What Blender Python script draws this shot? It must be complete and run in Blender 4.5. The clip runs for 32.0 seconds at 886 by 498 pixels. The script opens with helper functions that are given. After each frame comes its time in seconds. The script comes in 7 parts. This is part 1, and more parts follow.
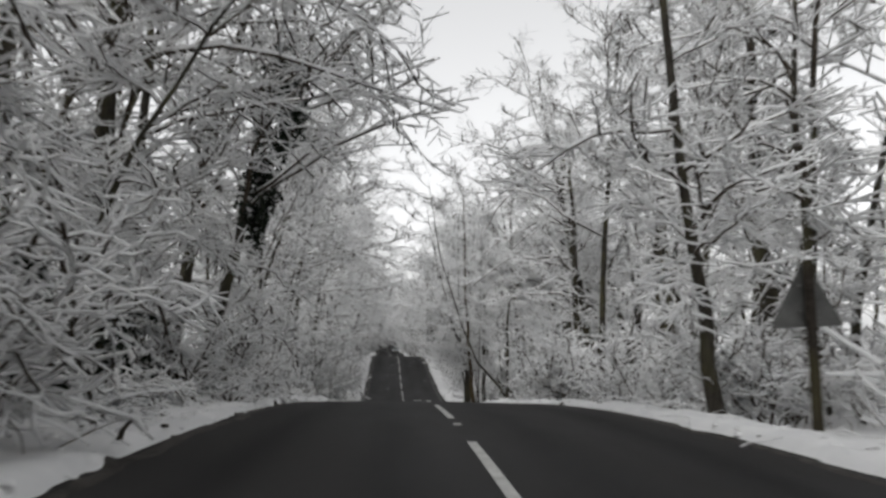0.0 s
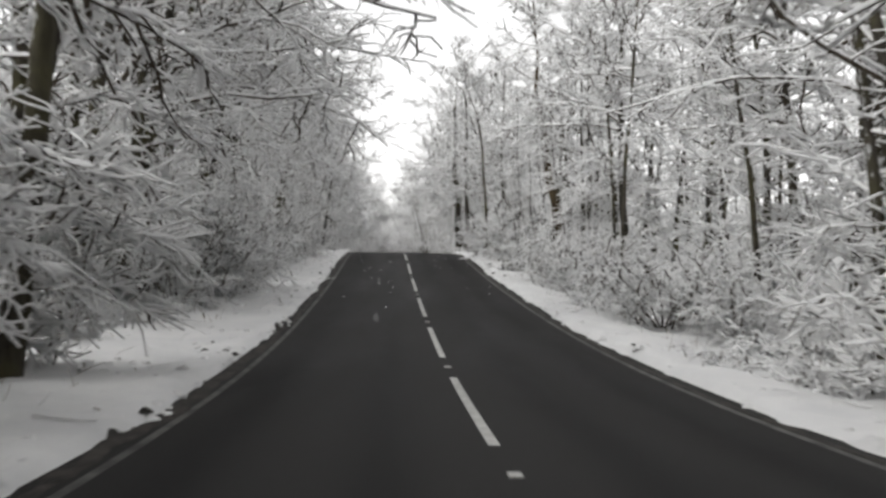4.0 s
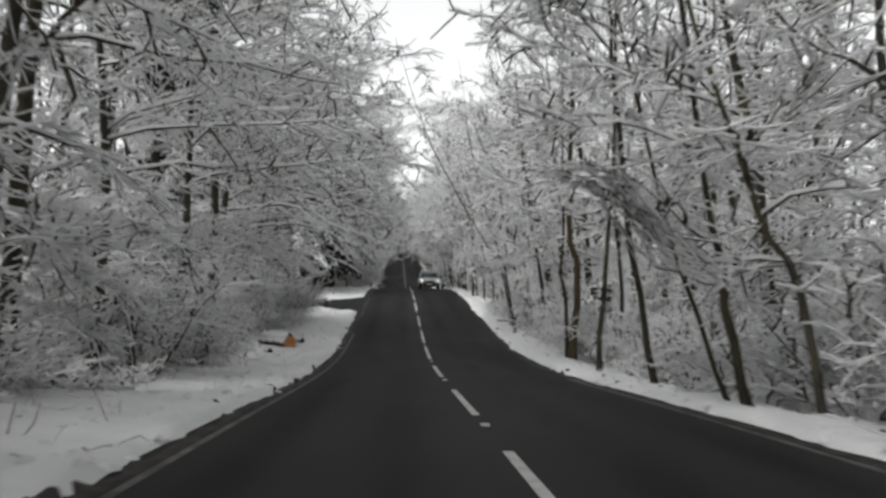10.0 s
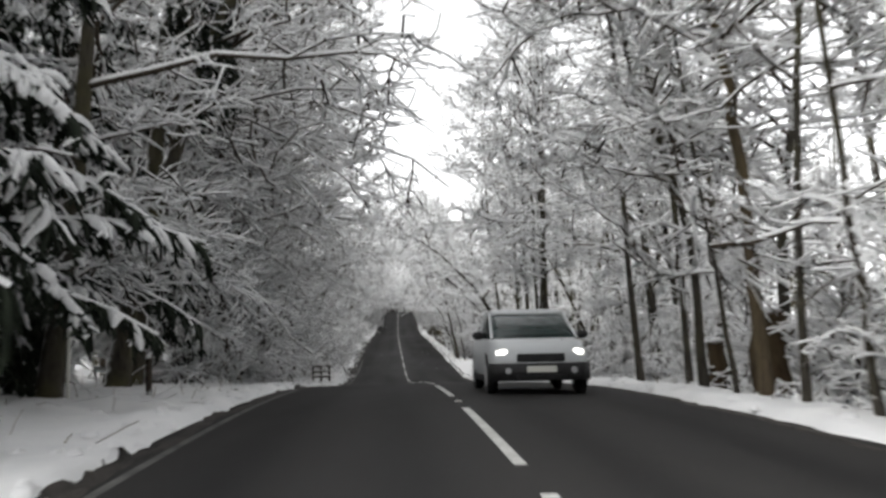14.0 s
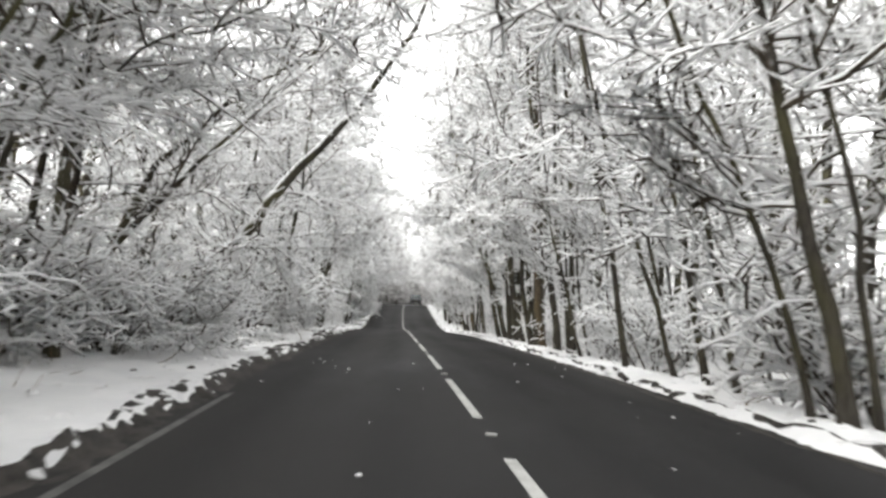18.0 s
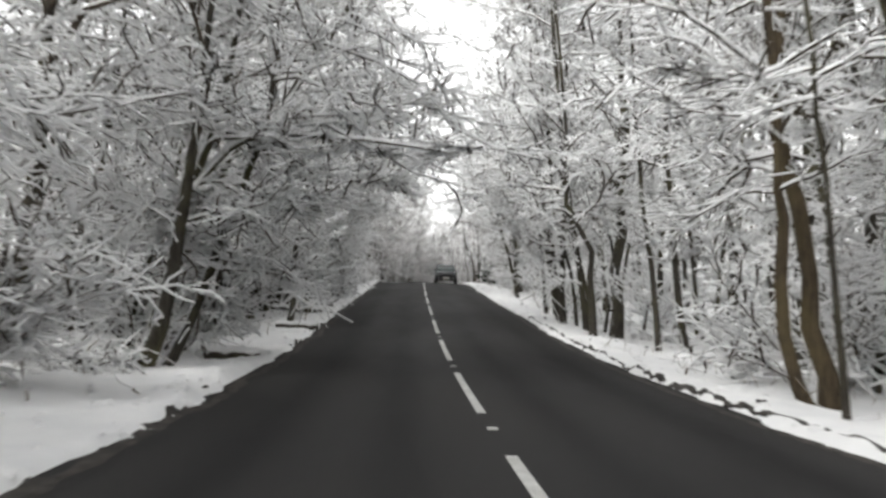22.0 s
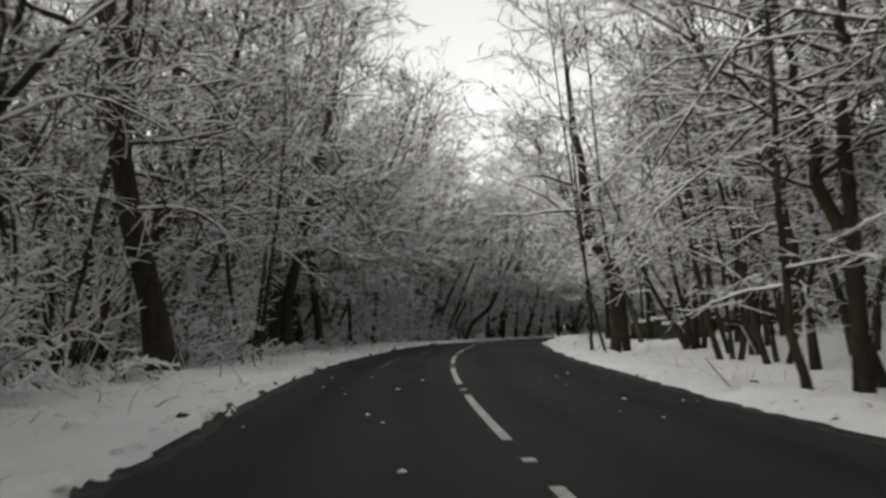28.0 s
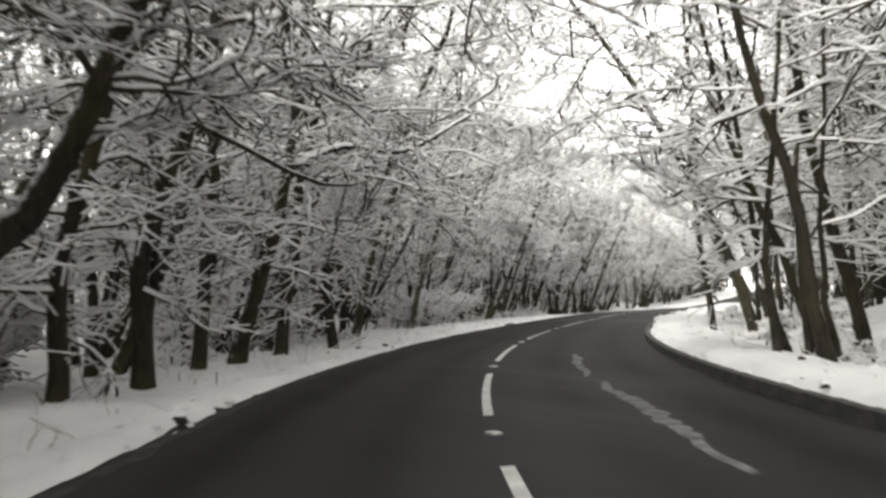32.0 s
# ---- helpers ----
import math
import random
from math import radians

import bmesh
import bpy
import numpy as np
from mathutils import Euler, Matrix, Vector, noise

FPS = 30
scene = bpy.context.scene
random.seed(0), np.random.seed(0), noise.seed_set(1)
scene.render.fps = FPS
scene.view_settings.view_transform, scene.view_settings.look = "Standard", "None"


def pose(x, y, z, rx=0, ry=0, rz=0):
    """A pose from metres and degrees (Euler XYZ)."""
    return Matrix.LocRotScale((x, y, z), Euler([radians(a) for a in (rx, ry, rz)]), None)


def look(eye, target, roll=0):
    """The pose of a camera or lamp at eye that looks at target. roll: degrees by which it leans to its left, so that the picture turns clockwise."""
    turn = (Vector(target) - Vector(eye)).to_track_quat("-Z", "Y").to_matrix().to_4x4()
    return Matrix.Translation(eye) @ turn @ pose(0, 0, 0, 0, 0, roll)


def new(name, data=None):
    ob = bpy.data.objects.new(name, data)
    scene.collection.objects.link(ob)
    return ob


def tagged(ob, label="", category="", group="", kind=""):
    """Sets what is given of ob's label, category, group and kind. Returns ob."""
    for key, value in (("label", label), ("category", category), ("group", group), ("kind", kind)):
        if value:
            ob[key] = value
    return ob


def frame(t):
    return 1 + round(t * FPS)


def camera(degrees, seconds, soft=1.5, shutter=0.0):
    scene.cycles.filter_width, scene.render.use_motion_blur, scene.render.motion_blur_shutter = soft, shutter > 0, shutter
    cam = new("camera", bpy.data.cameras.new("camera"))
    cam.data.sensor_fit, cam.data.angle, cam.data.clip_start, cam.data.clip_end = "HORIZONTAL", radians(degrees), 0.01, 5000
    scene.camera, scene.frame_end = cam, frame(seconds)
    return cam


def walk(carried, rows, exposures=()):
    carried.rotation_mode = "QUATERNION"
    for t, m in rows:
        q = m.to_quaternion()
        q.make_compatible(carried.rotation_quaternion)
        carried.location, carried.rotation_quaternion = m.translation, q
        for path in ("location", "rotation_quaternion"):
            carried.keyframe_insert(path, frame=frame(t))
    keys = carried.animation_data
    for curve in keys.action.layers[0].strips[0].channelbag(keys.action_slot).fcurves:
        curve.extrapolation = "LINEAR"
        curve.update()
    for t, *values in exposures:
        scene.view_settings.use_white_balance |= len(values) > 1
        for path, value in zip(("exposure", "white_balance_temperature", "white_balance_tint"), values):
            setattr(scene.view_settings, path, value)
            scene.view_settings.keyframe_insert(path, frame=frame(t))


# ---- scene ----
LENS = 47.13
cam = camera(LENS, 32.0, soft=2.9, shutter=0.2)

# seconds, x, y, z, yaw, pitch, roll
WAY = [
    (0.0, -0.870, -1.997, 1.241, -2.51, 4.76, -0.70),
    (0.5, -0.846, 7.024, 1.280, -1.64, 4.40, -0.20),
    (1.0, -0.827, 16.115, 1.099, -2.68, 3.03, -0.50),
    (1.5, -0.799, 25.292, 0.675, -3.00, 1.25, 0.12),
    (2.0, -0.777, 34.457, 0.080, -2.82, 0.07, 0.55),
    (2.5, -0.876, 43.511, -0.509, -2.14, -0.80, 0.16),
    (3.0, -0.981, 52.483, -1.215, -2.37, -1.08, -0.73),
    (3.5, -1.101, 61.433, -2.002, -2.63, -0.99, -0.81),
    (4.0, -1.227, 70.382, -2.680, -2.57, 0.78, -0.80),
    (4.5, -1.360, 79.331, -3.080, -2.51, 2.55, -0.78),
    (5.0, -1.499, 88.280, -3.133, -2.46, 4.32, -0.76),
    (5.5, -1.645, 97.220, -2.883, -2.40, 6.09, -0.75),
    (6.0, -1.798, 106.134, -2.459, -2.16, 6.98, -0.53),
    (6.5, -1.747, 115.009, -1.946, -1.99, 6.78, 0.42),
    (7.0, -1.704, 123.862, -1.342, -2.42, 6.49, 0.88),
    (7.5, -1.667, 132.747, -0.878, -2.45, 4.59, 2.33),
    (8.0, -1.885, 141.771, -0.754, -2.07, 3.05, 0.21),
    (8.5, -2.032, 151.017, -0.953, -1.29, 2.31, -0.03),
    (9.0, -2.187, 160.405, -1.323, -1.62, 1.47, -0.56),
    (9.5, -2.345, 169.832, -1.752, -1.33, 1.23, 0.20),
    (10.0, -2.510, 179.235, -2.218, -1.44, 1.09, -0.25),
    (10.5, -2.803, 188.520, -2.728, -0.45, 0.09, -0.98),
    (11.0, -3.061, 197.594, -3.275, -0.53, 0.18, -2.12),
    (11.5, -3.144, 206.497, -3.798, -1.52, 0.83, -1.46),
    (12.0, -3.230, 215.299, -4.140, -2.52, 2.49, -0.09),
    (12.5, -3.372, 223.986, -4.144, -1.89, 4.64, -0.05),
    (13.0, -3.495, 232.482, -3.893, -2.24, 5.75, 0.21),
    (13.5, -3.619, 240.772, -3.540, -2.48, 6.14, 1.04),
    (14.0, -3.747, 249.109, -3.174, -1.83, 5.54, 1.17),
    (14.5, -4.099, 257.822, -2.879, -0.83, 5.18, 0.35),
    (15.0, -4.348, 266.873, -2.761, -1.40, 3.57, -0.32),
    (15.5, -4.558, 275.879, -2.862, -2.49, 2.26, -1.39),
    (16.0, -4.675, 284.608, -3.130, -2.33, 2.83, -1.27),
    (16.5, -4.788, 293.146, -3.422, -2.17, 3.40, -1.16),
    (17.0, -4.902, 301.684, -3.674, -2.02, 3.96, -1.04),
    (17.5, -5.018, 310.413, -3.720, -1.86, 4.53, -0.92),
    (18.0, -5.216, 319.428, -3.477, -1.99, 6.26, -2.12),
    (18.5, -5.330, 328.586, -3.030, -2.36, 6.97, -2.27),
    (19.0, -5.439, 337.680, -2.542, -3.04, 6.18, -2.01),
    (19.5, -5.552, 346.624, -2.097, -2.56, 5.89, -2.44),
    (20.0, -5.659, 355.488, -1.684, -1.89, 6.00, -2.57),
    (20.5, -5.855, 364.402, -1.288, -2.35, 6.02, -2.24),
    (21.0, -6.044, 373.457, -0.883, -2.87, 5.41, -1.16),
    (21.5, -6.227, 382.623, -0.520, -2.03, 5.45, -0.22),
    (22.0, -6.403, 391.825, -0.211, -1.41, 5.36, -1.68),
    (22.5, -6.515, 401.030, 0.103, -2.00, 5.88, -0.99),
    (23.0, -6.616, 410.223, 0.540, -2.59, 6.69, -0.29),
    (23.5, -6.785, 419.397, 1.172, -2.96, 7.57, 0.43),
    (24.0, -6.939, 428.564, 1.965, -2.74, 8.06, 0.16),
    (24.5, -7.078, 437.741, 2.786, -2.73, 8.60, 1.14),
    (25.0, -7.102, 446.936, 3.574, -2.71, 8.13, 1.38),
    (25.5, -7.107, 456.139, 4.402, -2.70, 7.65, 1.62),
    (26.0, -7.092, 465.326, 5.254, -2.69, 7.18, 1.86),
    (26.5, -7.056, 474.437, 6.001, -2.67, 6.71, 2.10),
    (27.0, -7.072, 483.410, 6.519, -3.68, 5.42, 0.68),
    (27.5, -7.085, 492.261, 6.815, -5.27, 4.46, 1.11),
    (28.0, -6.987, 501.016, 6.920, -6.55, 3.61, 1.83),
    (28.5, -6.524, 509.659, 6.898, -6.83, 3.79, 2.19),
    (29.0, -5.841, 518.235, 6.852, -8.01, 3.56, 2.15),
    (29.5, -4.970, 526.858, 6.814, -9.43, 3.17, 2.23),
    (30.0, -3.784, 535.641, 6.729, -11.82, 2.63, 2.00),
    (30.5, -2.291, 544.561, 6.599, -15.15, 2.22, 1.99),
    (31.0, -0.402, 553.414, 6.487, -18.84, 1.69, 2.07),
    (31.5, 1.968, 561.990, 6.328, -22.53, 1.71, 2.45),
    (32.0, 5.003, 570.150, 6.133, -26.65, 1.86, 2.89),
]
EXPOSURE = ((0.0, -0.4, 6500, 10), (1.0, -0.36, 6550, 10), (2.0, -0.02, 6600, 10), (3.0, 0.12, 6600, 10), (4.5, 0.0, 6600, 10), (6.0, -0.15, 6600, 10), (7.0, -0.66, 6600, 10), (8.0, -0.65, 6550, 9), (9.0, -0.56, 6500, 9), (10.0, -0.2, 6500, 9),
            (10.6, 0.3, 6500, 9), (11.5, 0.72, 6500, 9), (13.0, 0.48, 6500, 9), (14.5, 0.52, 6500, 10), (15.0, 0.58, 6500, 10), (15.5, 0.5, 6500, 10), (18.0, 1.18, 6600, 9), (19.0, 1.0, 6600, 9), (20.0, 0.98, 6600, 9), (21.0, 0.7, 6600, 9),
            (23.0, 0.87, 6550, 9), (24.0, 0.22, 6600, 9), (26.5, -0.28, 6700, 9), (27.0, -0.3, 6750, 9), (28.0, -0.26, 6800, 9), (29.0, -0.22, 6850, 9), (30.0, 0.25, 6900, 9), (31.0, 0.65, 6850, 9), (32.0, 1.35, 6850, 9))
walk(cam, [(t, pose(x, y, z, 90 + pitch, roll, yaw)) for t, x, y, z, yaw, pitch, roll in WAY],
     exposures=EXPOSURE)

# ---- world, sun: a bright overcast winter sky ----
world = bpy.data.worlds.new("overcast_sky")
scene.world = world
world.use_nodes = True
wn, wl = world.node_tree.nodes, world.node_tree.links
sky = wn.new("ShaderNodeTexSky")
sky.sky_type, sky.sun_disc = "NISHITA", False
sky.sun_elevation, sky.sun_rotation = radians(46), radians(245)
sky.dust_density = 1.0
veil = wn.new("ShaderNodeHueSaturation")
veil.inputs["Saturation"].default_value = 0.04
veil.inputs["Value"].default_value = 1.7
wl.new(sky.outputs[0], veil.inputs["Color"])
wl.new(veil.outputs[0], wn["Background"].inputs["Color"])
wn["Background"].inputs["Strength"].default_value = 0.15

sun = new("overcast_sun", bpy.data.lights.new("overcast_sun", "SUN"))
sun.data.energy, sun.data.angle, sun.data.color = 1.2, radians(40), (1.0, 0.985, 0.96)
sun.matrix_world = look((-63, -29, 72), (0, 0, 0))


# ---- materials ----
def shader(name, base, rough=0.8, spec=0.3):
    m = bpy.data.materials.new(name)
    m.use_nodes = True
    n, l = m.node_tree.nodes, m.node_tree.links
    b = n["Principled BSDF"]
    b.inputs["Base Color"].default_value = (*base, 1)
    b.inputs["Roughness"].default_value = rough
    b.inputs["Specular IOR Level"].default_value = spec
    return m, n, l, b


def noise_node(n, l, scale, detail=4.0, rough=0.6, coord="Object", stretch=None):
    c = n.new("ShaderNodeTexCoord")
    t = n.new("ShaderNodeTexNoise")
    t.inputs["Scale"].default_value, t.inputs["Detail"].default_value = scale, detail
    t.inputs["Roughness"].default_value = rough
    if stretch:
        mp = n.new("ShaderNodeMapping")
        mp.inputs["Scale"].default_value = stretch
        l.new(c.outputs[coord], mp.inputs[0])
        l.new(mp.outputs[0], t.inputs["Vector"])
    else:
        l.new(c.outputs[coord], t.inputs["Vector"])
    return t


def ramp(n, l, src, stops):
    r = n.new("ShaderNodeValToRGB")
    e = r.color_ramp.elements
    e[0].position, e[0].color = stops[0][0], (*stops[0][1], 1)
    e[1].position, e[1].color = stops[-1][0], (*stops[-1][1], 1)
    for p, c in stops[1:-1]:
        e.new(p).color = (*c, 1)
    l.new(src, r.inputs[0])
    return r


def mixed(n, l, fac, a, b):
    m = n.new("ShaderNodeMix")
    m.data_type = "RGBA"
    for sock, v in ((m.inputs[6], a), (m.inputs[7], b)):
        if isinstance(v, tuple):
            sock.default_value = (*v, 1)
        else:
            l.new(v, sock)
    if isinstance(fac, float):
        m.inputs[0].default_value = fac
    else:
        l.new(fac, m.inputs[0])
    return m.outputs[2]


def bump(n, l, b, src, strength=0.4, dist=0.02):
    k = n.new("ShaderNodeBump")
    k.inputs["Strength"].default_value, k.inputs["Distance"].default_value = strength, dist
    l.new(src, k.inputs["Height"])
    l.new(k.outputs[0], b.inputs["Normal"])


def varied(name, lo, hi, scale=3.0, rough=0.8, spec=0.3, relief=0.4, dist=0.02, fine=40.0):
    m, n, l, b = shader(name, lo, rough, spec)
    a = noise_node(n, l, scale)
    f = noise_node(n, l, fine, 6.0)
    c1 = ramp(n, l, a.outputs[0], [(0.35, lo), (0.65, hi)])
    c2 = ramp(n, l, f.outputs[0], [(0.3, (0.65, 0.65, 0.65)), (0.7, (1.25, 1.25, 1.25))])
    mul = n.new("ShaderNodeMix")
    mul.data_type, mul.blend_type = "RGBA", "MULTIPLY"
    mul.inputs[0].default_value = 0.7
    l.new(c1.outputs[0], mul.inputs[6])
    l.new(c2.outputs[0], mul.inputs[7])
    l.new(mul.outputs[2], b.inputs["Base Color"])
    bump(n, l, b, f.outputs[0], relief, dist)
    return m


def make_bark(name, lo, hi, moss, plaster):
    """Bark with algae and with snow blown onto one side of the stem."""
    m, n, l, b = shader(name, lo, 0.9, 0.15)
    a = noise_node(n, l, 14.0, 8.0, 0.65, stretch=(1, 1, 0.25))
    big = noise_node(n, l, 0.7, 4.0)
    c = ramp(n, l, a.outputs[0], [(0.3, lo), (0.7, hi)])
    g = ramp(n, l, big.outputs[0], [(0.45, (0, 0, 0)), (0.65, (1, 1, 1))])
    col = mixed(n, l, g.outputs[0], c.outputs[0], moss)
    geo = n.new("ShaderNodeNewGeometry")
    dot = n.new("ShaderNodeVectorMath")
    dot.operation = "DOT_PRODUCT"
    dot.inputs[1].default_value = (-0.55, -0.35, 0.75)
    l.new(geo.outputs["Normal"], dot.inputs[0])
    patch = noise_node(n, l, 4.5, 7.0, 0.75)
    add = n.new("ShaderNodeMath")
    add.operation = "ADD"
    l.new(dot.outputs["Value"], add.inputs[0])
    l.new(patch.outputs[0], add.inputs[1])
    s = ramp(n, l, add.outputs[0], [(plaster, (0, 0, 0)), (min(plaster + 0.12, 1.0), (1, 1, 1))])
    scale = n.new("ShaderNodeMath")
    scale.operation = "MULTIPLY"
    scale.inputs[1].default_value = 0.62
    l.new(add.outputs[0], scale.inputs[0])
    l.new(scale.outputs[0], s.inputs[0])
    l.new(mixed(n, l, s.outputs[0], col, (0.78, 0.79, 0.8)), b.inputs["Base Color"])
    bump(n, l, b, a.outputs[0], 0.7, 0.03)
    return m


def make_asphalt():
    m, n, l, b = shader("wet_asphalt", (0.02, 0.02, 0.021), 0.6, 0.06)
    a = noise_node(n, l, 0.35, 5.0, stretch=(1, 0.15, 1))
    f = noise_node(n, l, 60.0, 4.0)
    c = ramp(n, l, a.outputs[0], [(0.3, (0.013, 0.013, 0.0135)), (0.7, (0.031, 0.0305, 0.030))])
    c2 = ramp(n, l, f.outputs[0], [(0.35, (0.7, 0.7, 0.7)), (0.7, (1.4, 1.4, 1.4))])
    mul = n.new("ShaderNodeMix")
    mul.data_type, mul.blend_type = "RGBA", "MULTIPLY"
    mul.inputs[0].default_value = 0.8
    l.new(c.outputs[0], mul.inputs[6])
    l.new(c2.outputs[0], mul.inputs[7])
    lane = n.new("ShaderNodeAttribute")
    lane.attribute_name = "track"
    dark = ramp(n, l, lane.outputs["Fac"], [(0.0, (1.3, 1.28, 1.26)), (1.0, (0.72, 0.72, 0.73))])
    worn = n.new("ShaderNodeMix")
    worn.data_type, worn.blend_type = "RGBA", "MULTIPLY"
    worn.inputs[0].default_value = 1.0
    l.new(mul.outputs[2], worn.inputs[6])
    l.new(dark.outputs[0], worn.inputs[7])
    l.new(worn.outputs[2], b.inputs["Base Color"])
    r = ramp(n, l, a.outputs[0], [(0.3, (0.55, 0.55, 0.55)), (0.7, (0.8, 0.8, 0.8))])
    l.new(r.outputs[0], b.inputs["Roughness"])
    bump(n, l, b, f.outputs[0], 0.5, 0.006)
    return m


def make_snow(name, dirty=False):
    m, n, l, b = shader(name, (0.82, 0.83, 0.85), 0.75, 0.2)
    a = noise_node(n, l, 0.8 if dirty else 5.0, 6.0)
    f = noise_node(n, l, 9.0, 8.0, 0.7)
    col = ramp(n, l, a.outputs[0], [(0.3, (0.76, 0.765, 0.77)), (0.7, (0.88, 0.88, 0.875))]).outputs[0]
    if dirty:
        d = ramp(n, l, f.outputs[0], [(0.62, (0, 0, 0)), (0.72, (1, 1, 1))])
        g = ramp(n, l, a.outputs[0], [(0.5, (0, 0, 0)), (0.7, (0.8, 0.8, 0.8))])
        mm = n.new("ShaderNodeMath")
        mm.operation = "MULTIPLY"
        l.new(d.outputs[0], mm.inputs[0])
        l.new(g.outputs[0], mm.inputs[1])
        col = mixed(n, l, mm.outputs[0], col, (0.10, 0.075, 0.05))
    l.new(col, b.inputs["Base Color"])
    bump(n, l, b, f.outputs[0], 0.6, 0.06)
    return m


BARK = make_bark("dark_bark", (0.022, 0.0195, 0.016), (0.075, 0.067, 0.055), (0.08, 0.074, 0.04), 0.74)
BARK_BARE = make_bark("bare_dark_bark", (0.015, 0.0125, 0.010), (0.052, 0.044, 0.036), (0.06, 0.053, 0.028), 0.80)
BARK_BROWN = make_bark("brown_bark", (0.035, 0.027, 0.018), (0.11, 0.085, 0.055), (0.12, 0.095, 0.05), 0.80)
BARK_PALE = make_bark("grey_bark", (0.035, 0.032, 0.026), (0.12, 0.11, 0.09), (0.12, 0.11, 0.06), 0.74)
TWIG_DARK = varied("dark_twig_bark", (0.04, 0.031, 0.024), (0.105, 0.083, 0.064), 4.0, 0.9, 0.1)
TWIG = varied("twig_bark", (0.045, 0.036, 0.028), (0.12, 0.098, 0.075), 4.0, 0.9, 0.1)
SNOW = make_snow("fresh_snow")
VERGE = make_snow("verge_snow", True)
ASPHALT = make_asphalt()
PAINT = varied("road_paint", (0.42, 0.42, 0.40), (0.62, 0.62, 0.60), 3.0, 0.6, 0.3, 0.3, 0.004)
NEEDLE = varied("dark_needles", (0.010, 0.014, 0.009), (0.024, 0.032, 0.02), 3.0, 0.8, 0.2, 0.8, 0.03, 25.0)
WORN = varied("worn_road_paint", (0.04, 0.04, 0.038), (0.16, 0.16, 0.15), 2.0, 0.6, 0.2, 0.3, 0.004, 12.0)
SLUSH = varied("dark_grit", (0.012, 0.0105, 0.009), (0.06, 0.053, 0.046), 3.0, 0.7, 0.25, 0.8, 0.03, 14.0)

# ---- the line of the road: distance along it, then degrees ----
SLOPE = [(-60, 4.3), (0, 0.64), (10, -0.79), (20, -2.46), (30, -3.79), (40, -3.65), (50, -4.67), (60, -5.05), (70, -3.76), (80, -1.43), (90, 1.03), (100, 2.57), (110, 3.18), (120, 3.99), (130, 2.83), (140, 0.17), (150, -1.76), (160, -2.45), (170, -2.69), (180, -2.99), (190, -3.33), (200, -3.52), (210, -2.59), (220, -0.03), (230, 1.91), (240, 2.54), (250, 2.34), (260, 1.18), (270, -0.34), (280, -1.75), (290, -1.96), (300, -1.56), (310, 0.43), (320, 2.36), (330, 3.11), (340, 2.9), (350, 2.7), (360, 2.53), (370, 2.58), (380, 2.21), (390, 1.86), (400, 2.07), (410, 3.19), (420, 4.56), (430, 5.23), (440, 4.86), (450, 5.06), (460, 5.36), (470, 4.79), (480, 3.2), (490, 1.68), (500, 0.33), (510, -0.36), (520, -0.19), (530, -0.47), (540, -0.87), (550, -0.67), (560, -1.1), (570, -1.34), (580, -1.1), (590, -0.96), (600, -0.89), (625, -0.92), (650, -2.17), (700, 0.06), (760, 0.04)]
HEAD = [(-60, 0.0), (470, 0.0), (483, -0.39), (501, -1.89), (519, -4.98), (537, -9.21), (554, -12.39), (571, -21.33), (591, -32.24), (616, -44.05), (641, -47.39), (700, -50.07), (760, -49.99)]


def glide(x, knots):
    """A smooth curve through knots of (place, value)."""
    xp, fp = np.array(knots, float).T
    x = np.clip(np.asarray(x, float), xp[0], xp[-1])
    h = np.diff(xp)
    d = np.diff(fp) / h
    m = np.r_[d[0], (d[1:] + d[:-1]) / 2, d[-1]]
    i = np.clip(np.searchsorted(xp, x, side="right") - 1, 0, len(h) - 1)
    u = (x - xp[i]) / h[i]
    return (fp[i] * (1 + 2 * u) * (1 - u) ** 2 + h[i] * m[i] * u * (1 - u) ** 2
            + fp[i + 1] * u * u * (3 - 2 * u) + h[i] * m[i + 1] * u * u * (u - 1))


RS = np.arange(-60.0, 761.0)
RH = np.radians(glide(RS, HEAD))
RX, RY, RZ = np.cumsum(-np.sin(RH)), np.cumsum(np.cos(RH)), np.cumsum(np.tan(np.radians(glide(RS, SLOPE))))
RX, RY, RZ = RX - RX[60], RY - RY[60], RZ - RZ[60]
HALF = 3.42


def wavy(a, b, seed=0.0):
    """Smooth, repeatable unevenness between about -1 and 1."""
    return (np.sin(a * 1.0 + b * 0.7 + seed) + np.sin(a * -0.63 + b * 1.31 + seed * 2.1)
            + np.sin(a * 1.87 - b * 0.41 + seed * 0.7) * 0.6 + np.sin(a * 3.1 + b * 2.7 + seed * 3.3) * 0.35) / 2.6


def road_at(s, v=0.0):
    """x, y, z on the road's surface, s metres along and v metres to the right."""
    x, y, z, h = (np.interp(s, RS, a) for a in (RX, RY, RZ, RH))
    return x + v * np.cos(h), y + v * np.sin(h), z - 0.02 * np.abs(v) + 0.03


SIDE_S = 246.5


def side_road(v, s):
    """How far the side road's mouth opens the left verge: 1 on its surface, 0 beside it."""
    half = (2.9 + 4.8 * np.exp(-(np.abs(v) - 3.2) / 1.7)) * np.clip((62 - np.abs(v)) / 8, 0, 1)
    inside = np.clip((half - np.abs(s - SIDE_S)) / 0.5 + 0.5, 0, 1)
    return np.where((v < 0) & (v > -62), inside, 0.0)


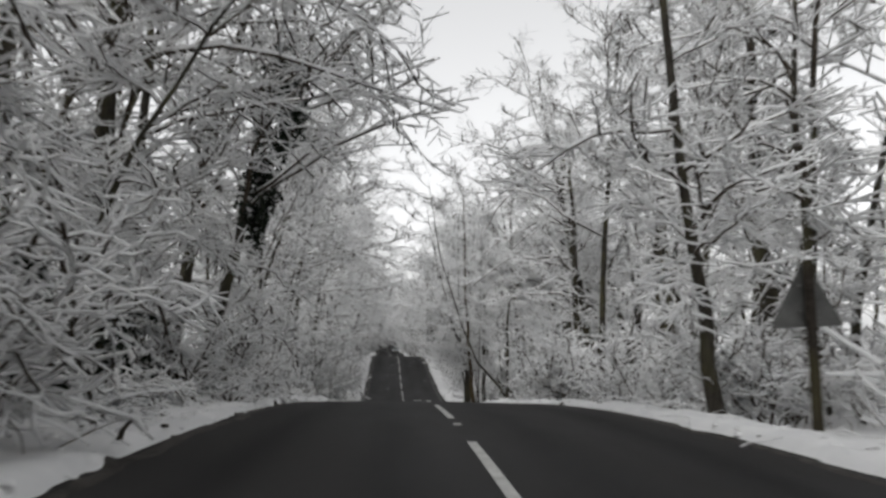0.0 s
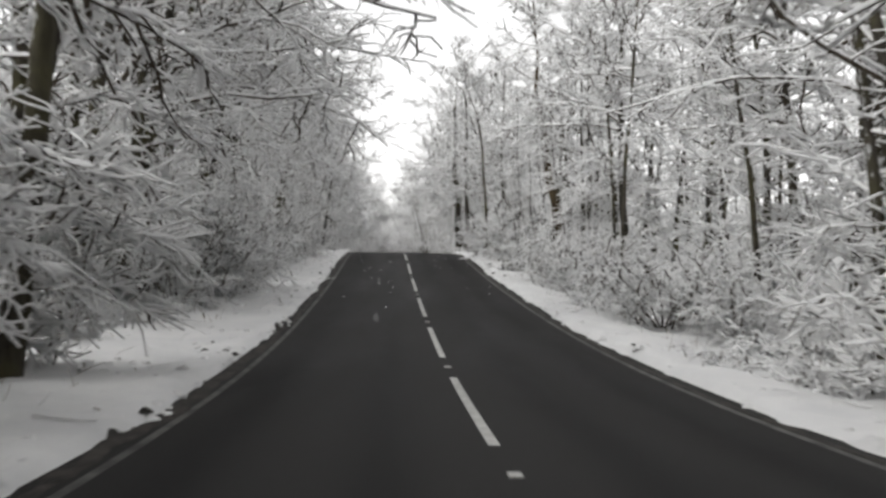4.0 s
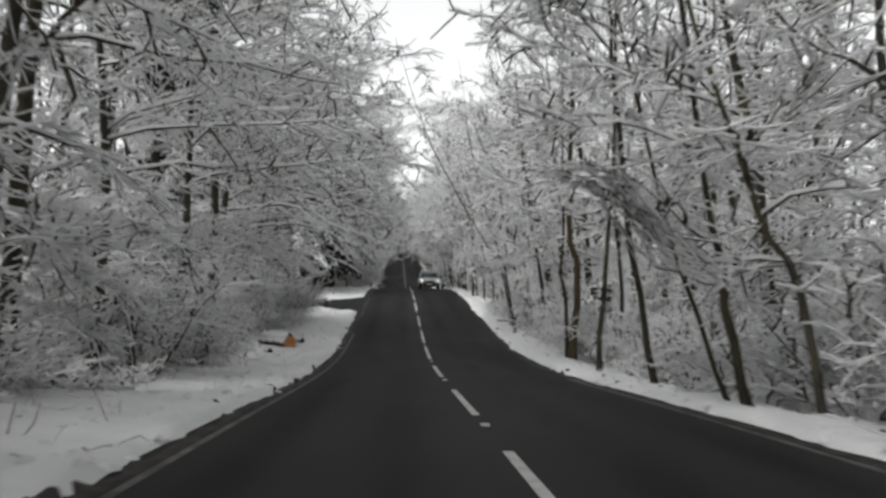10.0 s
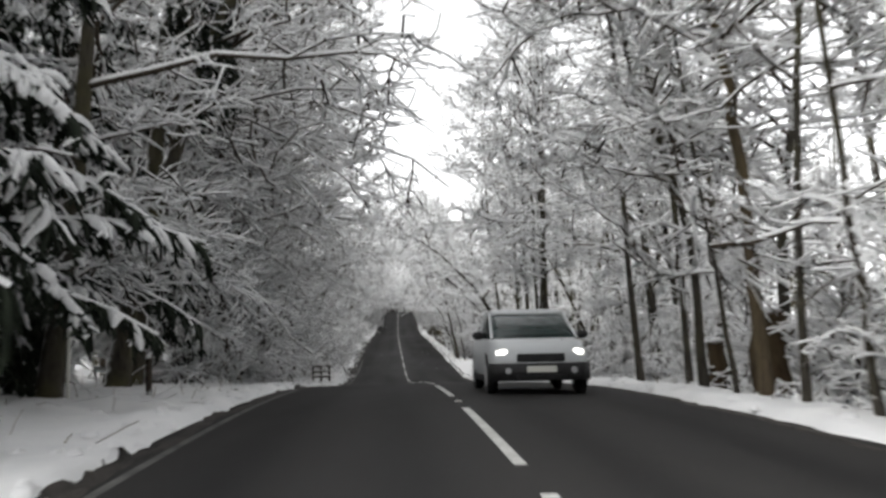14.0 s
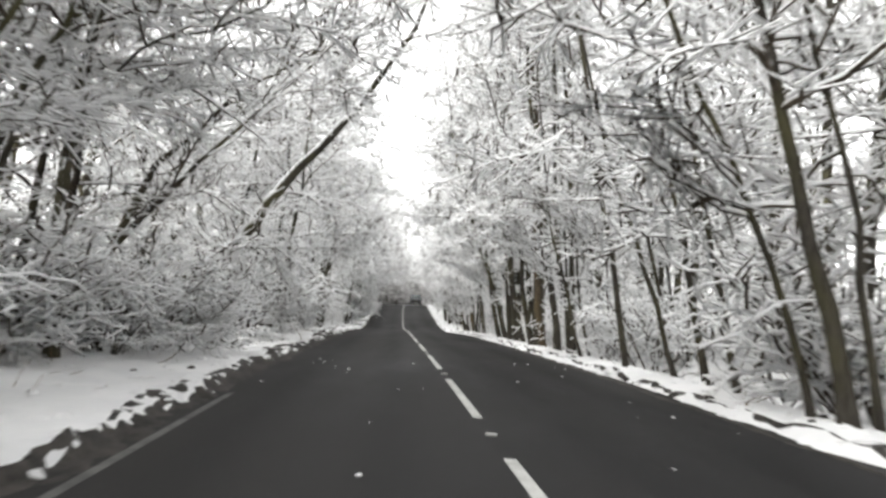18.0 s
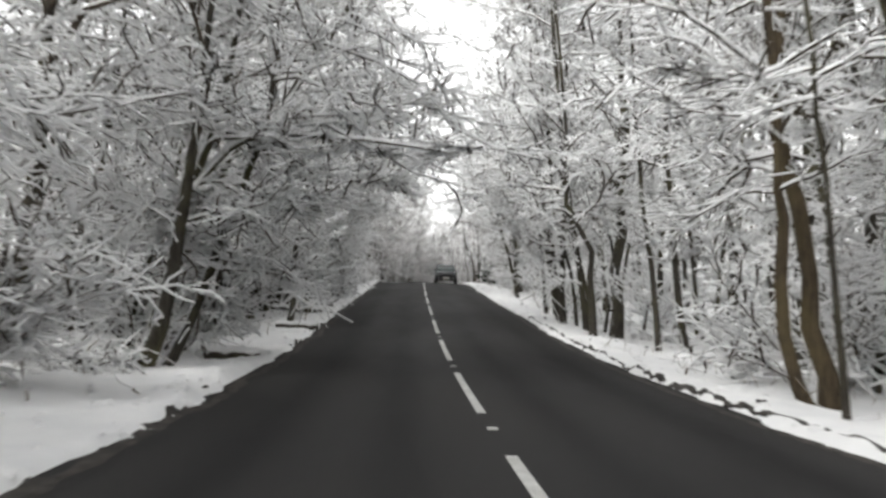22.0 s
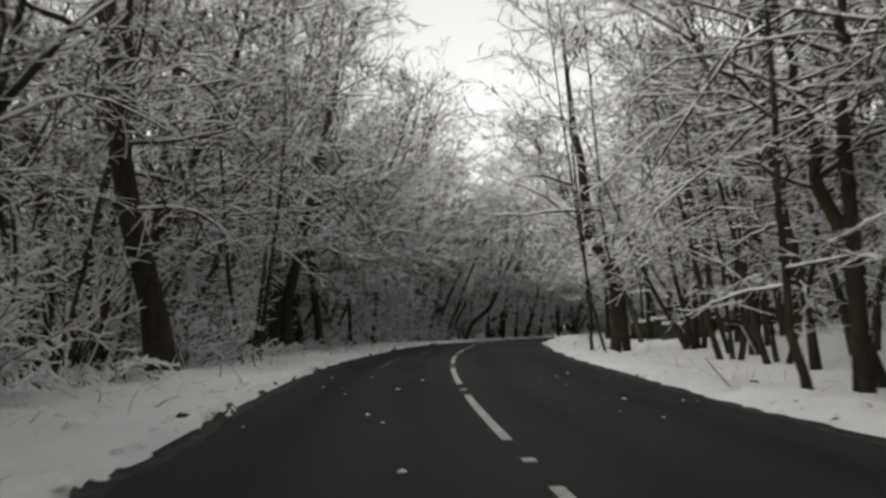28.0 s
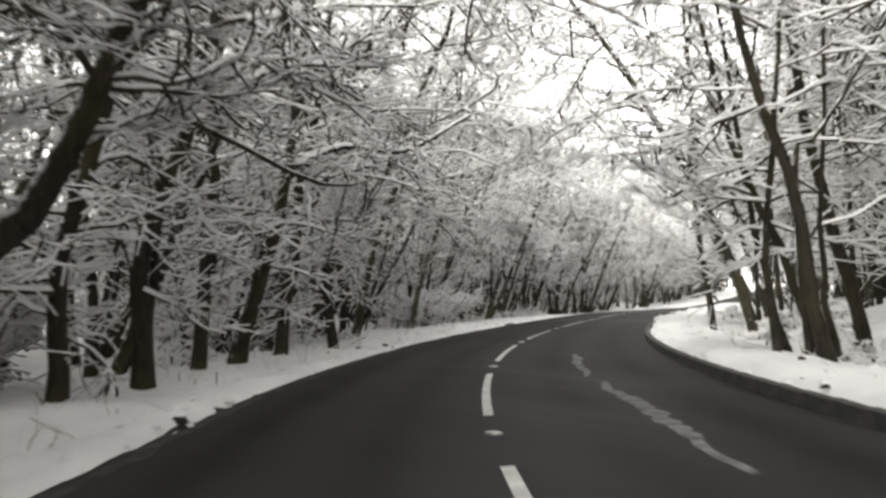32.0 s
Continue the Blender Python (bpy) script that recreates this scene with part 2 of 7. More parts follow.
def bank(v, s):
    """The height of the snowy ground over the road's level."""
    a = np.abs(v)
    side = np.sign(v) * 5.0
    edge = 3.48 + 0.13 * wavy(s * 0.55, side) + 0.09 * wavy(s * 2.3, side, 2.0) + 0.05 * wavy(s * 6.1, side, 5.0)
    up = np.clip((a - edge) / 0.22, 0, 1)
    up = up * up * (3 - 2 * up)
    lump = 0.05 * wavy(s * 1.7, v * 1.6, 1.0) + 0.04 * wavy(s * 3.7, v * 4.3, 4.0) + 0.02 * wavy(s * 6.9, v * 8.3, 8.0)
    crest = 0.07 * np.exp(-((a - edge - 0.5) / 0.4) ** 2) * (0.6 + 0.6 * wavy(s * 0.9, side, 6.0))
    drop = np.clip((a - 4.4) / 2.2, 0, 1)
    fall = np.where(v > 0, -0.36, 0.10) * drop * drop * (3 - 2 * drop)
    far = np.clip((a - 7.0) / 12.0, 0, 1)
    rise = np.clip(a - 10.0, 0, 40.0)
    deep = far * (0.3 * wavy(s * 0.11, v * 0.13, 3.0) + 0.12 * wavy(s * 0.7, v * 0.6)) + 0.12 * rise + 0.0015 * rise ** 2
    kerbed = np.where(v > 0, 0.11 * np.clip((s - 563) / 4, 0, 1) * np.clip((616 - s) / 4, 0, 1), 0.0)
    mouth = side_road(v, s)
    return -0.16 + (up * (0.20 + kerbed + lump + crest) + fall + deep) * (1 - mouth) + mouth * 0.04


def ground_at(x, y):
    """The ground's height at x, y."""
    s = np.interp(y, RY, RS)
    h = np.interp(y, RY, RH)
    v = (x - np.interp(y, RY, RX)) * np.cos(h)
    return np.interp(y, RY, RZ) + bank(v, s)


def spot(s, v):
    """x, y, z of the ground s metres along the road and v metres to the right of its middle."""
    x, y, _ = road_at(s, v)
    return float(x), float(y), float(ground_at(x, y))


# ---- mesh helpers ----
def fill(name, verts, quads, mats=None, slots=(), smooth=True):
    """A mesh from arrays of vertices and of quads."""
    me = bpy.data.meshes.new(name)
    verts, quads = np.asarray(verts, np.float32), np.asarray(quads, np.int32)
    me.vertices.add(len(verts))
    me.vertices.foreach_set("co", verts.ravel())
    me.loops.add(quads.size)
    me.loops.foreach_set("vertex_index", quads.ravel())
    me.polygons.add(len(quads))
    me.polygons.foreach_set("loop_start", np.arange(0, quads.size, quads.shape[1], dtype=np.int32))
    me.polygons.foreach_set("use_smooth", np.full(len(quads), smooth))
    for m in slots:
        me.materials.append(m)
    if mats is not None:
        me.polygons.foreach_set("material_index", np.asarray(mats, np.int32))
    me.update(calc_edges=True)
    return me


def lattice(rows, cols, flip=False):
    i = np.arange(rows * cols).reshape(rows, cols)
    q = np.stack([i[:-1, :-1], i[:-1, 1:], i[1:, 1:], i[1:, :-1]], -1).reshape(-1, 4)
    return q[:, ::-1] if flip else q


def part(name, data, material, parent, label=""):
    """Link a bmesh or a mesh as one part of a thing."""
    if isinstance(data, bmesh.types.BMesh):
        me = bpy.data.meshes.new(name)
        data.to_mesh(me)
        data.free()
        data = me
    if material is not None and not data.materials:
        data.materials.append(material)
    ob = new(name, data)
    ob.parent = parent
    if label:
        tagged(ob, label)
    return ob


def thing(name, label, category, group="", at=(0, 0, 0), kind=""):
    ob = new(name)
    ob.location = at
    return tagged(ob, label, category, group, kind)


def box_bm(size, at=(0, 0, 0), bevel=0.01, bm=None, turn=(0, 0, 0)):
    own = bmesh.new()
    bmesh.ops.create_cube(own, size=1, matrix=Matrix.Diagonal((*size, 1)))
    if bevel:
        bmesh.ops.bevel(own, geom=own.edges[:], offset=bevel, segments=2, affect="EDGES", profile=0.6)
    own.transform(pose(*at, *turn))
    if bm is None:
        return own
    me = bpy.data.meshes.new("tmp")
    own.to_mesh(me)
    own.free()
    bm.from_mesh(me)
    bpy.data.meshes.remove(me)
    return bm


# ---- ground and road ----
def build_ground():
    y = np.r_[np.arange(-1500, -60, 60.0), np.arange(-60, -20, 4.0), np.arange(-20, 610, 0.4), np.arange(610, 720, 2.0), np.arange(720, 2000, 60.0)]
    near = np.r_[3.1, 3.25, 3.4, 3.5, 3.6, 3.75, 3.9, 4.05, 4.2, 4.4, 4.7, 5.0, 5.4, 5.8, 6.3, 7.0, 8.0, 9.0, 10.5, 12, 14, 17, 20, 24, 29, 35, 45, 60, 90, 150, 300, 700, 1500]
    v = np.r_[-near[::-1], 0.0, near]
    yy, vv = np.meshgrid(y, v, indexing="ij")
    h = np.interp(yy, RY, RH)
    xx = np.interp(yy, RY, RX) + vv / np.cos(h)
    zz = ground_at(xx, yy)
    me = fill("ground", np.stack([xx, yy, zz], -1).reshape(-1, 3), lattice(len(y), len(v), True), slots=(VERGE,))
    return tagged(new("ground", me), "uneven snow-covered woodland floor beside the road", "ground", kind="structure")


def road_strip(name, s, v0, v1, lift, material, cols=2, parent=None, label="", thick=0.0):
    v = np.linspace(v0, v1, cols)
    ss, vv = np.meshgrid(s, v, indexing="ij")
    x, y, z = road_at(ss, vv)
    me = fill(name, np.stack([x, y, z + lift], -1).reshape(-1, 3), lattice(len(s), cols, True), slots=(material,))
    ob = new(name, me)
    if parent is not None:
        ob.parent = parent
    return ob


ground = build_ground()
road = tagged(road_strip("road", np.arange(-58, 755.0, 1.0), -HALF - 0.2, HALF + 0.2, 0.0, ASPHALT, 41),
              "dark wet asphalt road cleared of snow", "road", kind="structure")
tread = np.tile(np.linspace(-HALF - 0.2, HALF + 0.2, 41), 813)
along = np.repeat(np.arange(813), 41)
tread = np.clip(sum(np.exp(-((tread - q - 0.12 * np.sin(along * 0.05 + q)) / 0.32) ** 2) for q in (-2.45, -0.95, 0.95, 2.45)) * (0.75 + 0.25 * np.sin(along * 0.11)), 0, 1)
road.data.attributes.new("track", "FLOAT", "POINT").data.foreach_set("value", tread.astype(np.float32))
PHASE = 42.9
SLIP = [(-60, -2.4), (12, -2.4), (26, 1.3), (45, -0.4), (64, 0.5), (118, 0.1), (136, -0.2), (155, 1.9), (174, 4.6), (190, 5.9), (208, 9.3), (217, 9.5), (226, 8.2), (243, 8.6), (260, 7.4), (279, 8.1), (334, 9.4),
        (351, 8.9), (370, 9.0), (383, 9.3), (407, 10.2), (424, 9.5), (442, 9.3), (513, 9.1), (531, 8.1), (549, 8.4), (566, 7.7), (585, 8.3), (760, 8.3)]
for k in range(-12, 77):
    s0 = PHASE + 9.0 * k
    for _ in range(8):
        s0 = 0.5 * s0 + 0.5 * (PHASE + 9.0 * k + float(glide(s0, SLIP)))
    ss = np.arange(s0, s0 + 6.01, 1.0)
    dash = road_strip("centre_line_mark", ss, -0.055, 0.055, 0.005, PAINT, 2, road)
    stud = part("road_stud", box_bm((0.11, 0.16, 0.022), bevel=0.006), PAINT, road)
    x, y, z = (float(a) for a in road_at(s0 - 1.5, 0.0))
    stud.location = (x, y, z + 0.008)
for a, b, v in ((72, 228, -3.23), (75, 205, 3.23), (256, 275, -3.23), (300, 335, -3.23)):
    road_strip("edge_line", np.arange(a, b + 0.1, 2.0), v - 0.05, v + 0.05, 0.005, WORN, 2, road)
for k in range(8):
    road_strip("give_way_mark", np.arange(238.0 + 2 * k, 239.3 + 2 * k, 0.6), -3.28, -3.18, 0.005, WORN, 2, road)


def build_side_road():
    """A side road that leaves to the left between snowy banks."""
    v = np.r_[np.arange(-3.3, -12, -0.5), np.arange(-12, -60, -4.0)]
    rows = []
    for q in v:
        half = 2.9 + 4.8 * math.exp(-(abs(q) - 3.2) / 1.7)
        s = SIDE_S + np.linspace(-half, half, 9)
        x, y, z = road_at(s, np.full(9, q))
        g = np.array([float(ground_at(a, c)) for a, c in zip(x, y)])
        rows.append(np.stack([x, y, np.maximum(z - 0.03, g + 0.03)], -1))
    me = fill("side_road", np.concatenate(rows), lattice(len(v), 9), slots=(ASPHALT,))
    return tagged(new("side_road", me), "wet asphalt mouth of a side road", "road", kind="structure")


build_side_road()


def build_slush():
    """Dark wet grit and thawing slush along both edges of the road, broadest beside the long climb."""
    jitter = np.random.default_rng(17)
    for side in (-1, 1):
        s = np.arange(-40, 640, 0.25)
        broad = 0.8 * np.clip((s - 308) / 10, 0, 1) * np.clip((378 - s) / 10, 0, 1) * (0.6 + 0.5 * wavy(s * 0.45, 2.0, 1.0)) if side < 0 else 0.0
        rows = []
        for k, q in enumerate((3.30, 3.38, 3.42, 3.46, 3.50, 3.56)):
            q = 3.30 + (q - 3.30) * (0.55 if side > 0 else 1.0)
            v = q + (broad + 0.06 * np.clip(wavy(s * 0.23, side * 3.0, 2.5) + 0.3, 0, 1)) * (k / 5) + (0.05 if side > 0 else 0.10) * wavy(s * 1.3, side * 2.0) + (0.02 if side > 0 else 0.05) * wavy(s * 5.7, k * 0.5, side)
            x, y, z = road_at(s, side * v)
            rough = broad * jitter.normal(0, 0.04, len(s)) + (0.002 if side > 0 else 0.006) * (wavy(s * 7.9, k * 2.0, 7.0 + side) + wavy(s * 3.1, k * 3.1, 2.0 + side))
            top = np.maximum(z + 0.012, ground_at(x, y) + 0.006) + rough
            z = (z - 0.01) if k == 0 else (top if k < 5 else ground_at(x, y) - 0.06)
            lo = np.where(side < 0, side_road(-v, s), (s > 564.5) & (s < 614))
            rows.append(np.stack([x, y, z - 0.3 * lo], -1))
        me = fill("slush_edge", np.stack(rows, 1).reshape(-1, 3), lattice(len(s), 6, side > 0), slots=(SLUSH,))
        tagged(new("slush_edge", me), "dark gritty slush along the edge of the asphalt", "slush", kind="structure")


build_slush()


def build_rut():
    """A dark rut along the snow of the right-hand verge."""
    s = np.arange(305, 432, 0.25)
    jitter = np.random.default_rng(18)
    rows = []
    for k, q in enumerate((3.66, 3.72, 3.80)):
        x, y, _ = road_at(s, q + 0.06 * wavy(s * 0.35, 1.0) + jitter.normal(0, 0.004, len(s)))
        rows.append(np.stack([x, y, ground_at(x, y) + (-0.03, 0.012, -0.03)[k] + jitter.normal(0, 0.005, len(s)) * (k == 1)], -1))
    me = fill("rut", np.stack(rows, 1).reshape(-1, 3), lattice(len(s), 3, True), slots=(SLUSH,))
    tagged(new("rut", me), "thin dark rut of grit in the snow of the verge", "slush", kind="structure")


build_rut()

# ---- trees: stems, limbs and twigs with snow along their upper sides ----
def unit(a):
    return a / np.maximum(np.linalg.norm(a, axis=-1, keepdims=True), 1e-9)


class Geo:
    """Gathers tubes; slot 0 is bark, slot 1 snow, slot 2 needles."""

    def __init__(self):
        self.v, self.f, self.m, self.n = [], [], [], 0

    def tubes(self, P, R, snow, sides, low=0, flat=1.0, wrap=0.0, across=None):
        """Tubes along polylines P (n, m, 3) with radii R (n, m) and snow of that depth on top."""
        n, m = R.shape
        T = unit(np.gradient(P, axis=1))
        run = unit(P[:, -1] - P[:, 0])
        steep = np.abs(run[:, 2]) > 0.86
        ref = np.where(steep[:, None], np.array([1.0, 0.05, 0]), np.array([0, 0, 1.0]))[:, None, :]
        if across is not None:
            ref = np.broadcast_to(np.array(across), (n, 1, 3))
        side = unit(np.cross(T, np.broadcast_to(ref, T.shape)))
        up = np.cross(side, T)
        lie = np.sqrt(np.clip(1 - run[:, 2] ** 2, 0, 1))
        S = (snow * lie * ~steep)[:, None] * np.linspace(1.0, 0.75, m)
        if sides == 3:
            a = [(-1.0, -0.45), (1.0, -0.45), (0.0, None)]
            W = R * flat + S * 0.55
        elif sides == 5:
            a = [(-1.0, 0.1), (-0.62, -0.8), (0.62, -0.8), (1.0, 0.1), (0.0, None)]
            W = R * flat + S * 0.25
        else:
            ang = np.arange(sides) * 2 * np.pi / sides
            a = [(math.cos(q), math.sin(q)) for q in ang]
            W = R
        ring = []
        for sx, uy in a:
            h = R * 0.8 + S if uy is None else R * uy
            ring.append(P + side * (W * sx)[..., None] + up * h[..., None])
        V = np.stack(ring, 2)
        k = len(a)
        idx = self.n + np.arange(n * m * k).reshape(n, m, k)
        nx = np.roll(idx, -1, axis=2)
        Q = np.stack([idx[:, :-1], nx[:, :-1], nx[:, 1:], idx[:, 1:]], -1)
        mat = np.full((n, m - 1, k), low)
        if sides in (3, 5):
            white = (lie > 0.35) & ~steep & (np.broadcast_to(snow, (n,)) > 0.004)
            mat[white, :, k - 2:] = 1
            mat[white & ((np.arange(n) * 0.618034) % 1 < wrap)] = 1
        self.v.append(V.reshape(-1, 3))
        self.f.append(Q.reshape(-1, 4)[:, ::-1])
        self.m.append(mat.ravel())
        self.n += V.shape[0] * m * k

    def arrays(self):
        return np.concatenate(self.v), np.concatenate(self.f), np.concatenate(self.m)


def grow(rng, p, d, length, seg, wander, pull):
    """Polylines from p along d that wander, and are pulled up or down."""
    out = [p]
    d = d.copy()
    step = (length / seg)[:, None]
    for _ in range(seg):
        d = unit(d + rng.normal(0, wander, d.shape) + np.array([0, 0, pull]))
        out.append(out[-1] + d * step)
    return np.stack(out, 1)


def spawn(rng, P, R, per, u0, u1, angle, rise=0.25):
    """Starts, directions and radii for side shoots on polylines."""
    n, m, _ = P.shape
    u = (np.arange(per)[None, :] + rng.uniform(0.1, 0.9, (n, per))) / per * (u1 - u0) + u0
    f = u * (m - 1)
    i = np.clip(f.astype(int), 0, m - 2)
    w = (f - i)[..., None]
    rows = np.arange(n)[:, None]
    p = P[rows, i] * (1 - w) + P[rows, i + 1] * w
    t = unit(P[rows, i + 1] - P[rows, i])
    side = unit(np.cross(t, np.array([0.03, 0.02, 1.0])))
    sign = np.where((np.arange(per)[None, :] + rng.integers(0, 2, (n, 1))) % 2 == 0, 1.0, -1.0)[..., None]
    across = unit(side * sign + rng.normal(0, 0.4, p.shape) + np.array([0, 0, rise]))
    a = np.radians(angle + rng.normal(0, 12, (n, per)))[..., None]
    d = unit(t * np.cos(a) + across * np.sin(a))
    r = R[rows, i] * (1 - w[..., 0]) + R[rows, i + 1] * w[..., 0]
    return p.reshape(-1, 3), d.reshape(-1, 3), r.ravel(), u.ravel()


def taper(r0, r1, m, n=None, power=1.0):
    k = (1 - np.linspace(0, 1, m)) ** power
    r0, r1 = np.atleast_1d(r0)[:, None], np.atleast_1d(r1)[:, None]
    return r1 + (r0 - r1) * k[None, :]


def make_tree(seed, height=15.0, radius=0.2, lean=0.05, bend=0.05, limbs=18, first=0.2, reach=4.5, elev=(15, 60), droop=-0.03,
              subs=6, twigs=4, segs=(9, 6, 3, 2), toward=0.5, stems=1, splay=0.15, snow=(0.052, 0.042, 0.032), wide=0.008, twig_len=0.7, spiral=0.0, thick=0.008, path=None, wrap=0.62, bare=0.06, lobes=0):
    """A bare tree: one Geo for its stems, one for its crown. Its fuller side faces +x."""
    rng = np.random.default_rng(seed)
    wood, crown = [Geo() for _ in range(stems)], Geo()
    ang = rng.uniform(0, 6.28) + np.arange(stems) * 6.28 / stems
    sp = splay if stems > 1 else 0.0
    d = unit(np.stack([np.cos(ang) * sp + lean + rng.normal(0, 0.02, stems), np.sin(ang) * sp + rng.normal(0, 0.03, stems), np.ones(stems)], -1))
    p = np.stack([np.cos(ang), np.sin(ang), np.zeros(stems)], -1) * (max(radius * 0.9, 0.28) if stems > 1 else 0.0)
    p[:, 2] -= 0.25
    hs = height * (rng.uniform(0.75, 1.05, stems) if stems > 1 else np.ones(1))
    P = grow(rng, p, d, hs, segs[0], bend, 0.02)
    if path is not None:
        k = np.linspace(0, len(path) - 1, segs[0] + 1)
        P = np.stack([glide(k, [(j, q[a]) for j, q in enumerate(path)]) for a in range(3)], -1)[None]
        P[:, 1:] += rng.normal(0, min(0.07, 0.35 * radius), P[:, 1:].shape)
    R = taper(np.full(stems, radius) * rng.uniform(0.75, 1.1, stems), np.full(stems, radius * 0.12), segs[0] + 1, power=0.9)
    R[:, 0] *= 1.3
    R = R * rng.uniform(0.93, 1.07, R.shape)
    for k in range(stems):
        wood[k].tubes(P[k:k + 1], R[k:k + 1], 0.0, 8 if segs[0] > 6 else 6, across=(0.0, 1.0, 0.0) if path is not None else None)
    # limbs
    u = np.sort(rng.uniform(first, 0.98, (stems, limbs)), 1)
    f = u * segs[0]
    i = np.clip(f.astype(int), 0, segs[0] - 1)
    w = (f - i)[..., None]
    rows = np.arange(stems)[:, None]
    lp = (P[rows, i] * (1 - w) + P[rows, i + 1] * w).reshape(-1, 3)
    lr = (R[rows, i] * (1 - w[..., 0]) + R[rows, i + 1] * w[..., 0]).ravel()
    uu = u.ravel()
    az = np.arange(len(uu)) * 2.39996 + rng.normal(0, 0.5, len(uu)) + spiral
    az = az - 0.55 * min(toward, 1.0) * np.sin(az)
    el = np.radians(elev[0] + (elev[1] - elev[0]) * uu ** 1.3 + rng.normal(0, 9, len(uu)))
    ld = np.stack([np.cos(az) * np.cos(el), np.sin(az) * np.cos(el), np.sin(el)], -1)
    shape = np.clip(1.3 - 0.75 * uu, 0.25, 1) * np.clip((uu - first) / 0.15 + 0.5, 0.4, 1)
    ll = reach * shape * rng.uniform(0.6, 1.15, len(uu)) * (1 + toward * np.cos(az))
    ll = np.where((np.cos(az) > -0.1) & (lp[:, 2] < 4.6), np.minimum(ll, 1.3 + 0.35 * lp[:, 2]), ll * np.where(np.cos(az) > 0.3, 1.12, 1.0))
    ll = np.minimum(ll, 6.6)
    LP = grow(rng, lp, ld, ll, segs[1], 0.23, droop - 0.02)
    LR = taper(np.minimum(lr * 0.5, 0.012 + thick * ll), np.full(len(uu), 0.009), segs[1] + 1)
    crown.tubes(LP, LR, snow[0], 5 if segs[1] > 4 else 3)
    # branches
    sp_, sd, sr, su = spawn(rng, LP, LR, subs, 0.18, 0.97, 50)
    sl = np.repeat(ll, subs) * rng.uniform(0.2, 0.45, len(sp_)) * (1.15 - 0.5 * su)
    SP = grow(rng, sp_, sd, sl, segs[2], 0.26, droop * 1.5)
    SR = taper(np.minimum(sr * 0.6, 0.014), np.full(len(sp_), 0.006), segs[2] + 1)
    crown.tubes(SP, SR, snow[1] * (rng.uniform(0, 1, len(sp_)) >= bare * 0.6), 3, wrap=wrap * 0.7)
    if lobes:
        op, od, _, _ = spawn(rng, SP, SR, lobes, 0.2, 1.0, 30, 0.0)
        od[:, 2] *= 0.15
        OP = grow(rng, op, od, rng.uniform(0.12, 0.42, len(op)), 4, 0.25, -0.1)
        OR = np.array([[0.015, 0.045, 0.06, 0.045, 0.012]]) * rng.uniform(0.5, 1.3, (len(op), 1)) * rng.uniform(0.75, 1.25, (len(op), 5))
        crown.tubes(OP, OR, rng.uniform(0.02, 0.06, len(op)), 5, 0, 1.3, wrap=1.0)
    if twigs:
        tp, td, tr, tu = spawn(rng, SP, SR, twigs, 0.15, 1.0, 45)
        tl = twig_len * rng.uniform(0.45, 1.25, len(tp))
        TP = grow(rng, tp, td, tl, segs[3], 0.32, droop * 2)
        TR = taper(np.full(len(tp), wide), np.full(len(tp), wide * 0.45), segs[3] + 1)
        crown.tubes(TP, TR, snow[2] * (rng.uniform(0, 1, len(tp)) >= bare), 3, wrap=wrap)
    return wood, crown


def make_shrub(seed, height=2.4, stems=22, spread=0.7, subs=8, twigs=6, droop=-0.09, snow=0.034, low=0, segs=(5, 3, 2), wrap=0.4):
    """A thicket of arching shoots."""
    rng = np.random.default_rng(seed)
    wood, crown = Geo(), Geo()
    ang = rng.uniform(0, 6.28, stems)
    d = unit(np.stack([np.cos(ang) * spread, np.sin(ang) * spread, np.ones(stems)], -1))
    p = np.stack([np.cos(ang), np.sin(ang), np.zeros(stems)], -1) * rng.uniform(0, 0.5, (stems, 1))
    p[:, 2] = -0.15
    P = grow(rng, p, d, height * rng.uniform(0.7, 1.3, stems), segs[0], 0.12, droop)
    R = taper(np.full(stems, 0.024), np.full(stems, 0.008), segs[0] + 1)
    wood.tubes(P, R, snow * 0.8, 5)
    a, b, c, u = spawn(rng, P, R, subs, 0.2, 1.0, 48)
    SP = grow(rng, a, b, height * rng.uniform(0.25, 0.5, len(a)), segs[1], 0.3, droop)
    SR = taper(np.full(len(a), 0.011), np.full(len(a), 0.006), segs[1] + 1)
    crown.tubes(SP, SR, snow, 3, low, wrap=wrap)
    a, b, c, u = spawn(rng, SP, SR, twigs, 0.1, 1.0, 45)
    TP = grow(rng, a, b, height * rng.uniform(0.1, 0.25, len(a)), segs[2], 0.4, droop)
    crown.tubes(TP, taper(np.full(len(a), 0.01), np.full(len(a), 0.005), segs[2] + 1), snow, 3, low, wrap=wrap)
    return wood, crown


